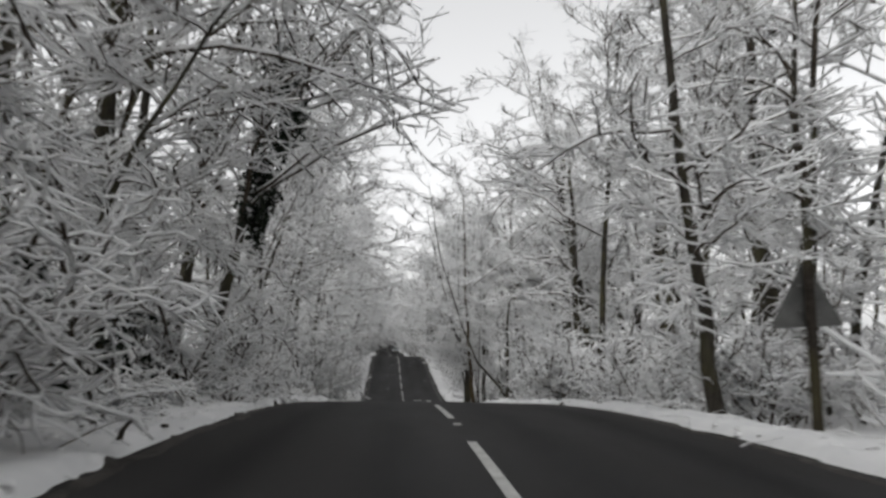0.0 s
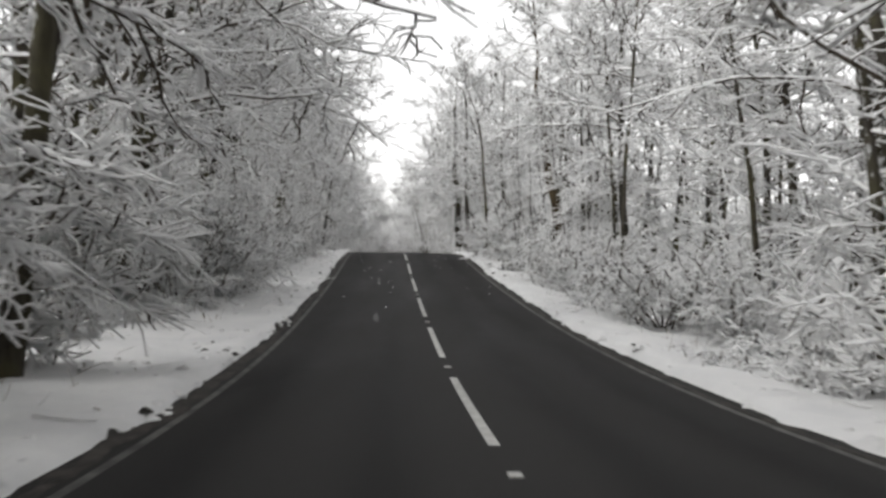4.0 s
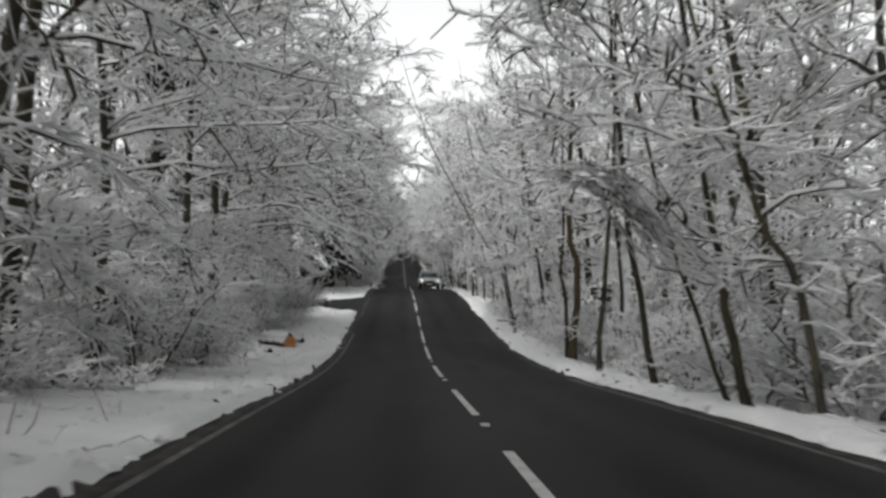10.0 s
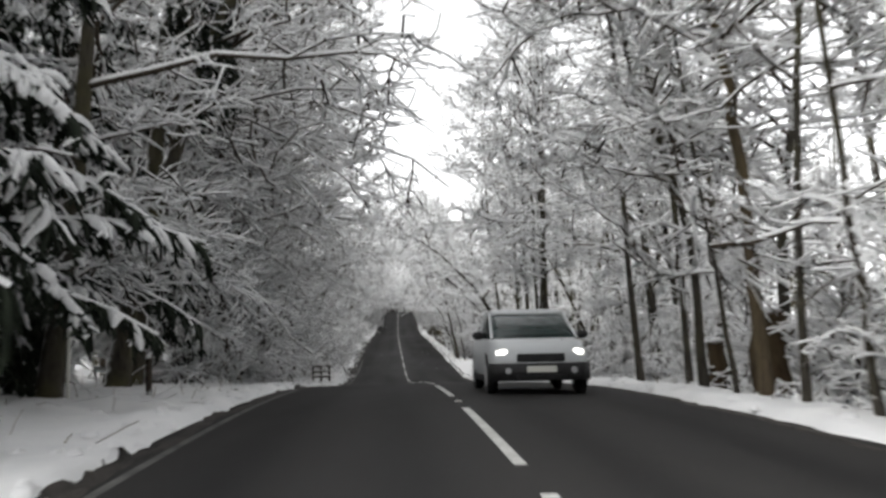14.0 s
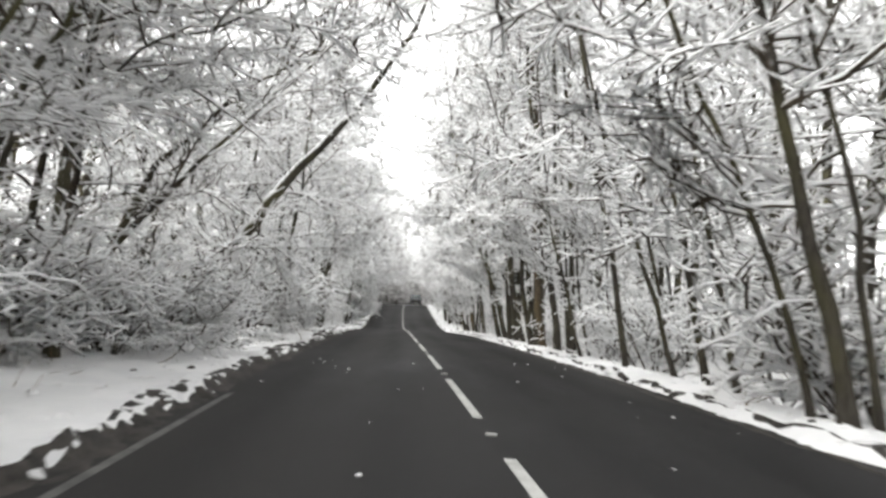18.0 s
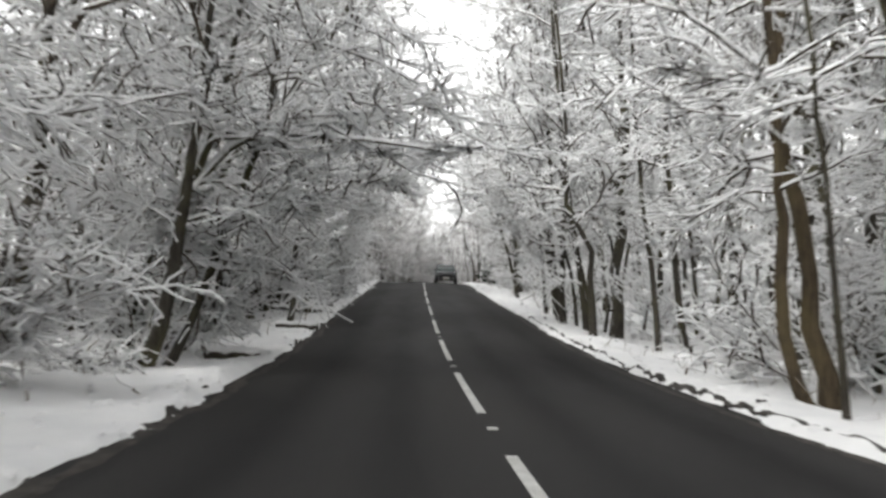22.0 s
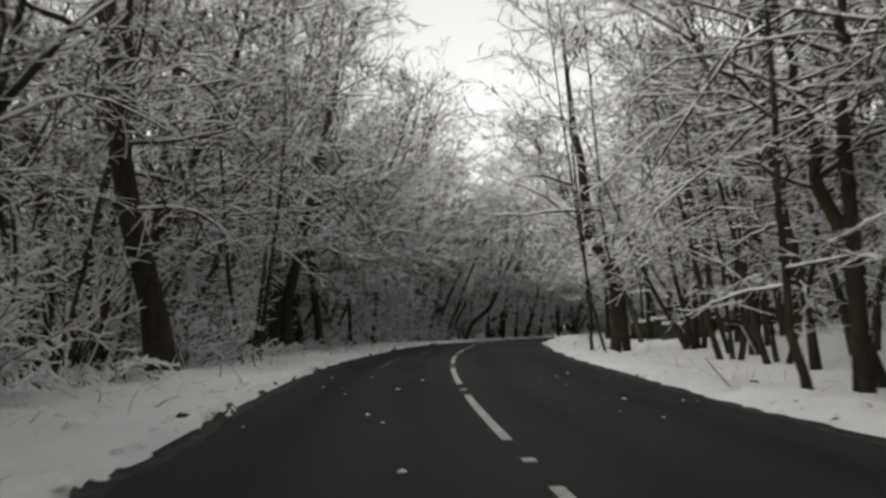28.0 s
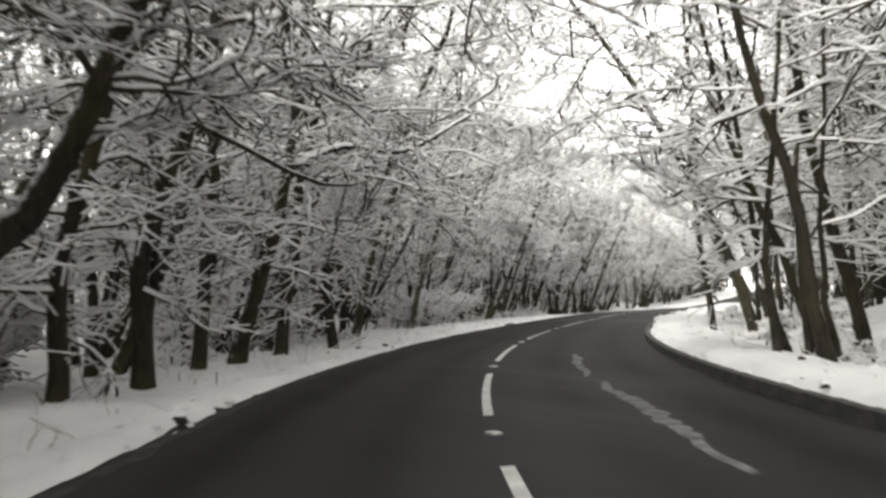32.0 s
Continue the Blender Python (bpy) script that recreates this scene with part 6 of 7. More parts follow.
B, P, A, C, H, O, S_, L_ = "beech_tree", "birch_pole", "leaning_tree", "coppiced_tree", "hanging_tree", "oak_tree", "shrub", "low_bush"
N, D, K, DN, DB = "slender_tree", "dark_coppice", "old_oak", "dark_slender_tree", "dark_beech"
for s, v, n, size in ((257.0, -9.2, 0, 1.15), (263.5, -8.8, 1, 1.05), (269.5, -9.4, 0, 1.0), (258, -16.5, 1, 1.3), (275.5, -9.8, 1, 0.95), (266, -16, 0, 1.25), (227, -12, 1, 0.9)):
    plant("conifer", s, v, n, size, n * 70.0 + s)
for seed, s0, s1, gap, side, v0, depth, kinds in (
        (1, -12, 85, 3.8, -1, 5.6, 2.5, (H, H, B, C)),
        (2, 85, 112, 3.8, -1, 7.0, 2.5, (H, H, B)),
        (16, 112, 160, 3.6, -1, 8.4, 2.5, (H, H, B)),
        (17, 160, 236, 3.8, -1, 7.2, 2.5, (H, H, B)),
        (3, 279, 345, 4.0, -1, 8.2, 3.0, (H, C, D)),
        (12, 303, 345, 6.0, -1, 8.5, 3.0, (B, O)),
        (19, 278, 304, 3.0, -1, 11.5, 3.0, (C, D, B)),
        (4, 345, 480, 4.6, -1, 7.6, 3.5, (H, H, C, H)),
        (5, 480, 580, 2.8, -1, 8.4, 3.5, (D, DB, DN, D)),
        (20, 580, 740, 2.6, -1, 7.6, 4.0, (D, D, N, C)),
        (15, 480, 640, 4.4, -1, 9.5, 4.0, (K, D)),
        (6, 20, 122, 5.5, 1, 8.6, 4.0, (B, H, P)),
        (7, 165, 236, 5.5, 1, 8.4, 3.5, (H, B, H)),
        (18, 122, 165, 5.5, 1, 8.8, 3.0, (H, B, H)),
        (8, 236, 300, 5.5, 1, 8.4, 3.5, (N, B, H)),
        (9, 300, 480, 6.0, 1, 8.0, 3.0, (N, B, P)),
        (13, 300, 480, 9.0, 1, 10.0, 3.0, (H, P)),
        (10, 486, 548, 3.0, 1, 8.6, 4.0, (DN, DB, DB, D)),
        (14, 548, 610, 2.6, 1, 11.5, 8.0, (K, D, DN, DB)),
        (11, 592, 740, 3.8, 1, 6.8, 5.0, (N, DN, N)),
        ):
    row_of(seed, s0, s1, gap, side, v0, depth, kinds)
for seed, s0, s1, gap, side, v0, depth, kinds in (
        (21, -10, 60, 2.0, -1, 4.9, 2.0, (S_, L_)),
        (22, 60, 236, 2.4, -1, 6.6, 2.5, (S_, L_)),
        (23, 290, 480, 2.2, -1, 6.0, 2.5, (L_, S_, S_)),
        (26, 480, 640, 3.8, -1, 7.0, 2.5, (L_, L_, S_)),
        (24, 18, 300, 3.0, 1, 5.6, 2.5, (L_, S_)),
        (25, 300, 490, 6.0, 1, 6.4, 3.0, (L_, S_)),
        (27, 585, 640, 5.0, 1, 6.4, 3.0, (L_, L_)),
        ):
    row_of(seed, s0, s1, gap, side, v0, depth, kinds, (0.7, 1.2), 0.9, True)


# ---- the woods behind, too many to count ----
def joined(name, label, spots, sources, slots):
    """One mesh out of many placed copies of the sources."""
    V, F, M, n = [], [], [], 0
    for k, x, y, z, turn, scale in spots:
        v, f, m = sources[k]
        c, s = math.cos(turn) * scale, math.sin(turn) * scale
        w = np.empty_like(v)
        w[:, 0], w[:, 1], w[:, 2] = v[:, 0] * c - v[:, 1] * s + x, v[:, 0] * s + v[:, 1] * c + y, v[:, 2] * scale + z
        V.append(w)
        F.append(f + n)
        M.append(m)
        n += len(v)
    me = fill(name, np.concatenate(V), np.concatenate(F), np.concatenate(M), slots)
    return tagged(new(name, me), label, "woodland", kind="stuff")


def far_source(seed, **params):
    wood, crown = make_tree(seed, **params)
    parts, shift = [w.arrays() for w in wood] + [crown.arrays()], 0
    V, F, M = [], [], []
    for k, (v, f, m) in enumerate(parts):
        V.append(v)
        F.append(f + shift)
        M.append(m if k == len(wood) else np.where(m == 1, 1, 3))
        shift += len(v)
    return np.concatenate(V), np.concatenate(F), np.concatenate(M)


# Snow is thickened and wrapped round every twig here to imitate pale haze.
MIDS = [far_source(500 + k, height=15, radius=0.15, limbs=16, first=0.08, reach=3.8, elev=(5, 55), subs=4, twigs=3, segs=(5, 2, 1, 1),
                   snow=(0.075, 0.075, 0.075), wide=0.011, twig_len=0.95, toward=0.1, wrap=1.0) for k in range(5)]
LOWS = [far_source(600 + k, height=14, radius=0.13, limbs=11, first=0.04, reach=3.6, elev=(0, 55), subs=3, twigs=2, segs=(4, 2, 1, 1),
                   snow=(0.11, 0.13, 0.15), wide=0.016, twig_len=1.3, toward=0.0, wrap=1.0) for k in range(4)]


def scatter(seed, side, s0, s1, v0, v1, area, count_kinds):
    rng = np.random.default_rng(seed)
    n = int((s1 - s0) * (v1 - v0) / area)
    out = []
    for _ in range(n):
        s, v = rng.uniform(s0, s1), side * rng.uniform(v0, v1)
        if side < 0 and abs(s - SIDE_S) < 6.5:
            continue
        x, y, z = spot(s, v)
        out.append((int(rng.integers(count_kinds)), x, y, z - 0.1, rng.uniform(0, 6.28), rng.uniform(0.75, 1.2)))
    return out


def shrub_source(seed, height=2.2, snow=0.09, spread=0.8, subs=4, wrap=1.0):
    wood, crown = make_shrub(seed, height, 7, spread, subs, 1, -0.08, snow, 0, (2, 1, 1), wrap)
    v1, f1, m1 = wood.arrays()
    v2, f2, m2 = crown.arrays()
    return np.concatenate([v1, v2]), np.concatenate([f1, f2 + len(v1)]), np.concatenate([m1, m2])


BEHIND = [far_source(800 + k, height=14, radius=0.14, limbs=16, first=0.12, reach=3.6, elev=(10, 60), subs=4, twigs=3, segs=(5, 2, 1, 1), stems=2, splay=0.2, bend=0.09,
                     snow=(0.03, 0.026, 0.022), wide=0.011, twig_len=0.9, toward=0.0, wrap=0.0, bare=0.75) for k in range(5)]
BEYOND = [far_source(900 + k, height=14, radius=0.15, limbs=12, first=0.1, reach=3.6, elev=(5, 60), subs=3, twigs=2, segs=(4, 2, 1, 1),
                     snow=(0.04, 0.04, 0.04), wide=0.014, twig_len=1.2, toward=0.0, wrap=0.0, bare=0.75) for k in range(4)]
# THICK is likewise white all round, so the backdrop pales as in haze.
THICK = [shrub_source(700 + k) for k in range(4)]
BRUSH = [shrub_source(720 + k, 3.6, 0.026, 0.5, 7, 0.3) for k in range(4)]
WOOD_SLOTS = (TWIG, SNOW, NEEDLE, BARK)
DARK_SLOTS = (TWIG_DARK, SNOW, NEEDLE, BARK_BARE)
for side in (-1, 1):
    joined("woodland", "dense bare trees behind the roadside, snowed extra white to imitate haze", scatter(31 + side, side, -20, 485, 9.5, 17, 20, 5), MIDS, WOOD_SLOTS)
    joined("woodland", "dense dark bare trees round the bend, lightly snowed", scatter(71 + side, side, 485, 720, 10 + (side > 0), 20, 8, 5), BEHIND, DARK_SLOTS)
    joined("distant_woodland", "dense bare woods far from the road, white with snow and imitated haze", scatter(41 + side, side, -40, 480, 17, 55, 42, 4), LOWS, WOOD_SLOTS)
    joined("distant_woodland", "dense dark woods behind the bend", scatter(81 + side, side, 480, 745, 19, 60, 30, 4), BEYOND, DARK_SLOTS)
    joined("undergrowth", "snow-covered brush filling the woodland floor, whitened further as haze", scatter(51 + side, side, -20, 480, 8, 24, 16 - 6 * (side > 0), 4), THICK, WOOD_SLOTS)
    joined("undergrowth", "snow-covered brush between the stems of the bend", scatter(61 + side, side, 490, 740, 9 + 6 * (side > 0), 30, 9, 4), BRUSH, DARK_SLOTS)
joined("distant_woodland", "dense bare woods beyond the end of the bend",
       [(k % 4, float(x), float(y), float(ground_at(x, y)) - 0.1, k * 1.7, 1.0 + 0.2 * math.sin(k * 3.3))
        for k, (x, y) in enumerate((RX[-1] + 90 * math.sin(q * 2.1) - 40 + 3 * math.sin(q * 17.0), RY[-1] + 8 + 30 * (0.5 + 0.5 * math.sin(q * 5.3))) for q in np.arange(0, 160))], BEYOND, DARK_SLOTS)


# ---- materials of the smaller things ----
CAR_WHITE = shader("silver_car_paint", (0.55, 0.57, 0.58), 0.28, 0.5)[0]
CAR_DARK = shader("black_car_paint", (0.012, 0.012, 0.014), 0.25, 0.5)[0]
GLASS = shader("car_glass", (0.02, 0.035, 0.033), 0.05, 0.7)[0]
RUBBER = varied("black_rubber", (0.012, 0.012, 0.012), (0.025, 0.025, 0.025), 9.0, 0.85, 0.2)
PLASTIC = varied("dark_plastic", (0.015, 0.015, 0.016), (0.03, 0.03, 0.03), 9.0, 0.6, 0.3)
ALLOY = shader("alloy_metal", (0.45, 0.45, 0.46), 0.35, 0.5)[0]
PLATE = shader("plate_white", (0.6, 0.6, 0.55), 0.5, 0.3)[0]
STEEL = varied("weathered_grey_steel", (0.07, 0.07, 0.067), (0.12, 0.12, 0.115), 4.0, 0.6, 0.4)
TIMBER = varied("weathered_timber", (0.03, 0.024, 0.019), (0.075, 0.06, 0.046), 6.0, 0.9, 0.15, 0.6, 0.01)
SAWN = varied("fresh_sawn_wood", (0.42, 0.17, 0.05), (0.55, 0.27, 0.10), 8.0, 0.8, 0.2, 0.4, 0.01)
STONE = varied("mossy_stone", (0.022, 0.023, 0.013), (0.075, 0.07, 0.05), 2.0, 0.95, 0.1, 0.9, 0.05, 14.0)
DEAD = varied("dead_grass", (0.10, 0.075, 0.04), (0.22, 0.16, 0.09), 6.0, 0.9, 0.1)
LAMP = bpy.data.materials.new("lit_headlamp")
LAMP.use_nodes = True
LAMP.node_tree.nodes["Principled BSDF"].inputs["Emission Color"].default_value = (1.0, 0.97, 0.9, 1)
LAMP.node_tree.nodes["Principled BSDF"].inputs["Emission Strength"].default_value = 3.0


# ---- helpers for the smaller things ----
def stand(ob, s, v, turn=0.0, lift=0.0):
    """Set a thing down beside the road; at turn 0 its x axis points along the road."""
    x, y, z = spot(s, v)
    h = math.degrees(float(np.interp(s, RS, RH)))
    ob.location, ob.rotation_euler = (x, y, z + lift), (0, 0, radians(90 + h + turn))
    return ob


def loft(stations):
    """A closed skin over rings of points."""
    bm = bmesh.new()
    rings = [[bm.verts.new(p) for p in ring] for ring in stations]
    for a, b in zip(rings, rings[1:]):
        for i in range(len(a)):
            j = (i + 1) % len(a)
            bm.faces.new((a[i], a[j], b[j], b[i]))
    bm.faces.new(rings[0][::-1])
    bm.faces.new(rings[-1])
    bmesh.ops.recalc_face_normals(bm, faces=bm.faces[:])
    return bm


def smooth_bm(bm):
    for f in bm.faces:
        f.smooth = True
    return bm


def disc(radius, depth, sides=20, bevel=0.02):
    """A wheel-like drum lying along y."""
    bm = bmesh.new()
    bmesh.ops.create_cone(bm, cap_ends=True, segments=sides, radius1=radius, radius2=radius, depth=depth, matrix=pose(0, 0, 0, 90, 0, 0))
    if bevel:
        bmesh.ops.bevel(bm, geom=[e for e in bm.edges if len(e.link_faces) == 2 and e.calc_face_angle() > 1.0], offset=bevel, segments=2, affect="EDGES")
    return bm


def rough_lump(size, seed, detail=2, rough=0.12):
    bm = bmesh.new()
    bmesh.ops.create_icosphere(bm, subdivisions=detail, radius=1.0)
    for p in bm.verts:
        k = 1 + rough * 2 * noise.noise(p.co * 1.7 + Vector((seed, 0, 0))) + rough * noise.noise(p.co * 4.3 + Vector((0, seed, 0)))
        p.co = Vector((p.co.x * size[0], p.co.y * size[1], p.co.z * size[2])) * k
    return smooth_bm(bm)


def rough_box(size, seed, cuts=5, rough=0.05):
    bm = bmesh.new()
    bmesh.ops.create_cube(bm, size=1)
    bmesh.ops.subdivide_edges(bm, edges=bm.edges[:], cuts=cuts, use_grid_fill=True)
    for p in bm.verts:
        n = noise.noise_vector(p.co * 3.1 + Vector((seed, seed, 0)))
        k = 1 - 0.10 * sum(abs(c) > 0.45 for c in p.co) / 3
        p.co = Vector((p.co.x * size[0] * k, p.co.y * size[1] * k, (p.co.z + 0.5) * size[2])) + n * rough
    return smooth_bm(bm)


def tube_part(name, pts, r0, r1, material, parent, snow=0.05, label="", sides=5):
    """A crooked branch along points, with snow on it as a second slot."""
    g = Geo()
    P = np.array([pts], float)
    g.tubes(P, taper(r0, r1, len(pts)), snow, sides)
    v, f, m = g.arrays()
    return part(name, fill(name, v, f, m, (material, SNOW)), None, parent, label)


# ---- vehicles ----
def make_car(name, label, paint, lights_on):
    """An estate car; its front faces +x."""
    car = thing(name, label, "car")

    def ring(x, w, zb, zt, wt):
        half = [(w * 0.90, zb), (w, zb + 0.16), (w * 1.0, (zb + zt) * 0.55), (wt, zt - 0.05), (wt * 0.86, zt)]
        pts = [(x, y, z) for y, z in half] + [(x, -y, z) for y, z in reversed(half)]
        return pts

    body = [(-2.12, 0.72, 0.42, 0.86, 0.70), (-2.02, 0.84, 0.34, 1.00, 0.82), (-1.5, 0.90, 0.26, 1.04, 0.87), (-0.4, 0.905, 0.24, 1.03, 0.88),
            (0.7, 0.905, 0.24, 1.02, 0.87), (1.1, 0.90, 0.25, 1.02, 0.85), (1.7, 0.88, 0.27, 0.95, 0.80), (1.98, 0.82, 0.30, 0.86, 0.74), (2.10, 0.70, 0.36, 0.72, 0.62)]
    part("body", smooth_bm(loft([ring(*b) for b in body])), paint, car)
    cabin = [(-2.0, 0.78, 1.00, 1.06, 0.74), (-1.75, 0.82, 1.00, 1.42, 0.68), (-1.3, 0.84, 1.00, 1.52, 0.69), (-0.3, 0.85, 1.00, 1.56, 0.70),
             (0.2, 0.85, 1.00, 1.52, 0.69), (0.6, 0.84, 1.00, 1.34, 0.71), (1.35, 0.80, 0.96, 1.0, 0.76)]

    def hoop(x, w, zb, zt, wt):
        return [(x, w, zb), (x, wt + 0.02, zt - 0.05), (x, wt * 0.85, zt), (x, -wt * 0.85, zt), (x, -wt - 0.02, zt - 0.05), (x, -w, zb)]

    part("cabin_glass", smooth_bm(loft([hoop(*c) for c in cabin])), GLASS, car, "dark tinted car windows")
    roof = [(-1.78, 0.70, 1.44), (-1.3, 0.71, 1.545), (-0.3, 0.72, 1.585), (0.18, 0.71, 1.55), (0.32, 0.70, 1.50)]
    part("roof", smooth_bm(loft([[(x, w, z - 0.05), (x, w * 0.85, z), (x, -w * 0.85, z), (x, -w, z - 0.05), (x, 0, z - 0.06)] for x, w, z in roof])), paint, car)
    for side in (-1, 1):
        part("windscreen_pillar", loft([[(x + dx, side * (w + dy), z) for dx, dy in ((-0.03, 0), (0.03, 0), (0.03, 0.045), (-0.03, 0.045))]
                                        for x, w, z in ((1.32, 0.76, 1.0), (0.62, 0.71, 1.32), (0.24, 0.69, 1.50))]), paint, car)
        part("door_pillar", loft([[(x + dx, side * (w + dy), z) for dx, dy in ((-0.05, 0), (0.05, 0), (0.05, 0.03), (-0.05, 0.03))]
                                  for x, w, z in ((-0.35, 0.85, 1.02), (-0.42, 0.72, 1.50))]), paint, car)
        mirror = part("wing_mirror", rough_lump((0.07, 0.12, 0.08), 3.0, 2, 0.03), PLASTIC, car)
        mirror.location = (0.85, side * 0.98, 1.06)
        light = part("headlight", rough_lump((0.15, 0.20, 0.105), 5.0, 2, 0.02), LAMP if lights_on else GLASS, car, "lit headlamp" if lights_on else "unlit headlamp")
        light.location = (1.93, side * 0.60, 0.72)
        fog = part("fog_light", disc(0.055, 0.05, 14, 0.01), ALLOY, car)
        fog.location, fog.rotation_euler = (2.13, side * 0.58, 0.42), (0, 0, radians(90))
        for x in (1.32, -1.32):
            wheel = part("wheel", disc(0.20, 0.20, 18, 0.02), ALLOY, car)
            wheel.location = (x, side * 0.80, 0.33)
            part("tyre", disc(0.335, 0.19, 28, 0.045), RUBBER, wheel)
            part("rim", disc(0.215, 0.215, 16, 0.03), ALLOY, wheel)
            arch = part("wheel_arch", disc(0.40, 0.10, 24, 0.02), PLASTIC, car)
            arch.location = (x, side * 0.845, 0.36)
    part("grille", box_bm((0.08, 0.86, 0.16), (2.07, 0, 0.64), 0.03), PLASTIC, car)
    part("front_bumper", smooth_bm(loft([[(x, y, z + dz) for dz in (0.0, 0.31)] + [(x - 0.16, y * 0.97, z + 0.31), (x - 0.16, y * 0.97, z)] for x, y, z in
                                         ((1.90, -0.90, 0.24), (2.10, -0.74, 0.24), (2.19, 0.0, 0.24), (2.10, 0.74, 0.24), (1.90, 0.90, 0.24))])), PLASTIC, car, "dark plastic front bumper")
    part("sill", box_bm((2.1, 1.84, 0.12), (0, 0, 0.28), 0.03), PLASTIC, car, "dark plastic sills")
    part("lower_intake", box_bm((0.06, 0.9, 0.10), (2.17, 0, 0.30), 0.02), RUBBER, car)
    part("number_plate", box_bm((0.02, 0.52, 0.11), (2.20, 0, 0.44), 0.006), PLATE, car)
    part("bonnet_crease", box_bm((0.75, 0.02, 0.012), (1.45, 0.45, 0.985), 0.004, turn=(0, 6, 0)), paint, car)
    for side in (-1, 1):
        part("wiper", box_bm((0.03, 0.5, 0.015), (1.28, side * 0.3, 1.04), 0.004, turn=(0, 0, side * 8)), RUBBER, car)
    return car


def park(car, s, v):
    """On the road's surface, facing back along it."""
    x, y, z = (float(a) for a in road_at(s, v))
    g = math.degrees(math.atan2(float(np.interp(s + 2, RS, RZ) - np.interp(s - 2, RS, RZ)), 4.0))
    h = math.degrees(float(np.interp(s, RS, RH)))
    car.location, car.rotation_euler = (x, y, z - 0.003), Euler((0, radians(g), radians(h - 90)))


park(make_car("estate_car", "silver estate car with lit headlamps standing in the far lane", CAR_WHITE, True), 269.0, 1.6)
park(make_car("estate_car", "black estate car standing in the far lane", CAR_DARK, False), 476.2, 1.8)


# ---- roadside furniture ----
def make_sign(s, v):
    """The back of a triangular warning sign on its post."""
    sign = thing("warning_sign", "grey back of a triangular road sign on a dark post", "road sign")
    bm = bmesh.new()
    pts = [(0.0, -0.45, 0.0), (0.0, 0.45, 0.0), (0.0, 0.0, 0.80)]
    soft = []
    for k in range(3):
        a, b, c = (Vector(pts[(k + d) % 3]) for d in (-1, 0, 1))
        soft += [b + (a - b) * 0.07, b + (a - b) * 0.02 + (c - b) * 0.02, b + (c - b) * 0.07]
    front = [bm.verts.new(p) for p in soft]
    back = [bm.verts.new(p + Vector((0.02, 0, 0))) for p in soft]
    bm.faces.new(front)
    bm.faces.new(back[::-1])
    for i in range(len(front)):
        j = (i + 1) % len(front)
        bm.faces.new((front[i], back[i], back[j], front[j]))
    bmesh.ops.recalc_face_normals(bm, faces=bm.faces[:])
    plate = part("sign_plate", bm, STEEL, sign)
    plate.location, plate.scale = (0, 0, 1.40), (1, 1.2, 1.15)
    post = part("post", disc(0.07, 2.5, 14, 0.005), BARK_BARE, sign)
    post.location, post.rotation_euler = (-0.09, 0, 1.05), (radians(90), 0, 0)
    for z in (1.6, 1.95):
        part("bracket", box_bm((0.04, 0.30, 0.05), (-0.02, 0, z), 0.008), STEEL, sign)
    part("cap", rough_lump((0.06, 0.06, 0.05), 2.0, 2, 0.1), SNOW, sign, "cap of snow").location = (-0.09, 0, 2.30)
    stand(sign, s, v, 8)
    sign.rotation_euler.x = radians(-3)


make_sign(11.4, 4.7)


def make_fence(s, v, length, height, rails, posts, turn):
    """A short run of post-and-rail fence capped with snow."""
    fence = thing("timber_fence", "short weathered post-and-rail fence capped with snow", "fence", "timber fences")
    for k in range(posts):
        x = length * (k / (posts - 1) - 0.5)
        part("post", box_bm((0.10, 0.10, height + 0.4), (x, 0, height / 2 - 0.2), 0.012, turn=(2 * (-1) ** k, 0, 3 * k)), TIMBER, fence)
        part("cap", rough_lump((0.08, 0.08, 0.05), k + 1.0, 2, 0.1), SNOW, fence, "cap of snow").location = (x, 0, height + 0.03)
    for k in range(rails):
        z = height * (0.28 + 0.62 * k / max(rails - 1, 1))
        part("rail", box_bm((length + 0.1, 0.04, 0.10), (0, -0.07, z), 0.01, turn=(0, 0.6 * (-1) ** k, 0)), TIMBER, fence)
        part("snow_strip", box_bm((length + 0.08, 0.055, 0.045), (0, -0.07, z + 0.07), 0.018), SNOW, fence, "strip of snow on the rail")
    stand(fence, s, v, turn)


make_fence(307.0, -4.9, 0.95, 0.95, 3, 3, -70)
make_fence(305.2, 4.5, 2.7, 1.15, 4, 4, 4)


def make_post(s, v, height, pale):
    post = thing("marker_post", "thin pale marker post standing in the snow" if pale else "short dark timber post standing in the snow", "post", "roadside posts")
    shaft = part("shaft", disc(0.035 if pale else 0.06, height + 0.4, 12, 0.006), PLATE if pale else TIMBER, post)
    shaft.location, shaft.rotation_euler = (0, 0, height / 2 - 0.2), (radians(90), 0, 0)
    part("cap", rough_lump((0.06, 0.06, 0.05), s, 2, 0.12), SNOW, post, "cap of snow").location = (0, 0, height + 0.02)
    stand(post, s, v, 0)
    post.rotation_euler.y = radians(3 * math.sin(s))


for s, v, height, pale in ((241.6, -5.5, 0.6, False), (266.5, -6.4, 1.15, True), (268.8, -5.6, 0.7, False), (248, 5.6, 0.7, False), (152.0, 6.6, 1.1, False), (146.3, 5.3, 1.0, False)):
    make_post(s, v, height, pale)


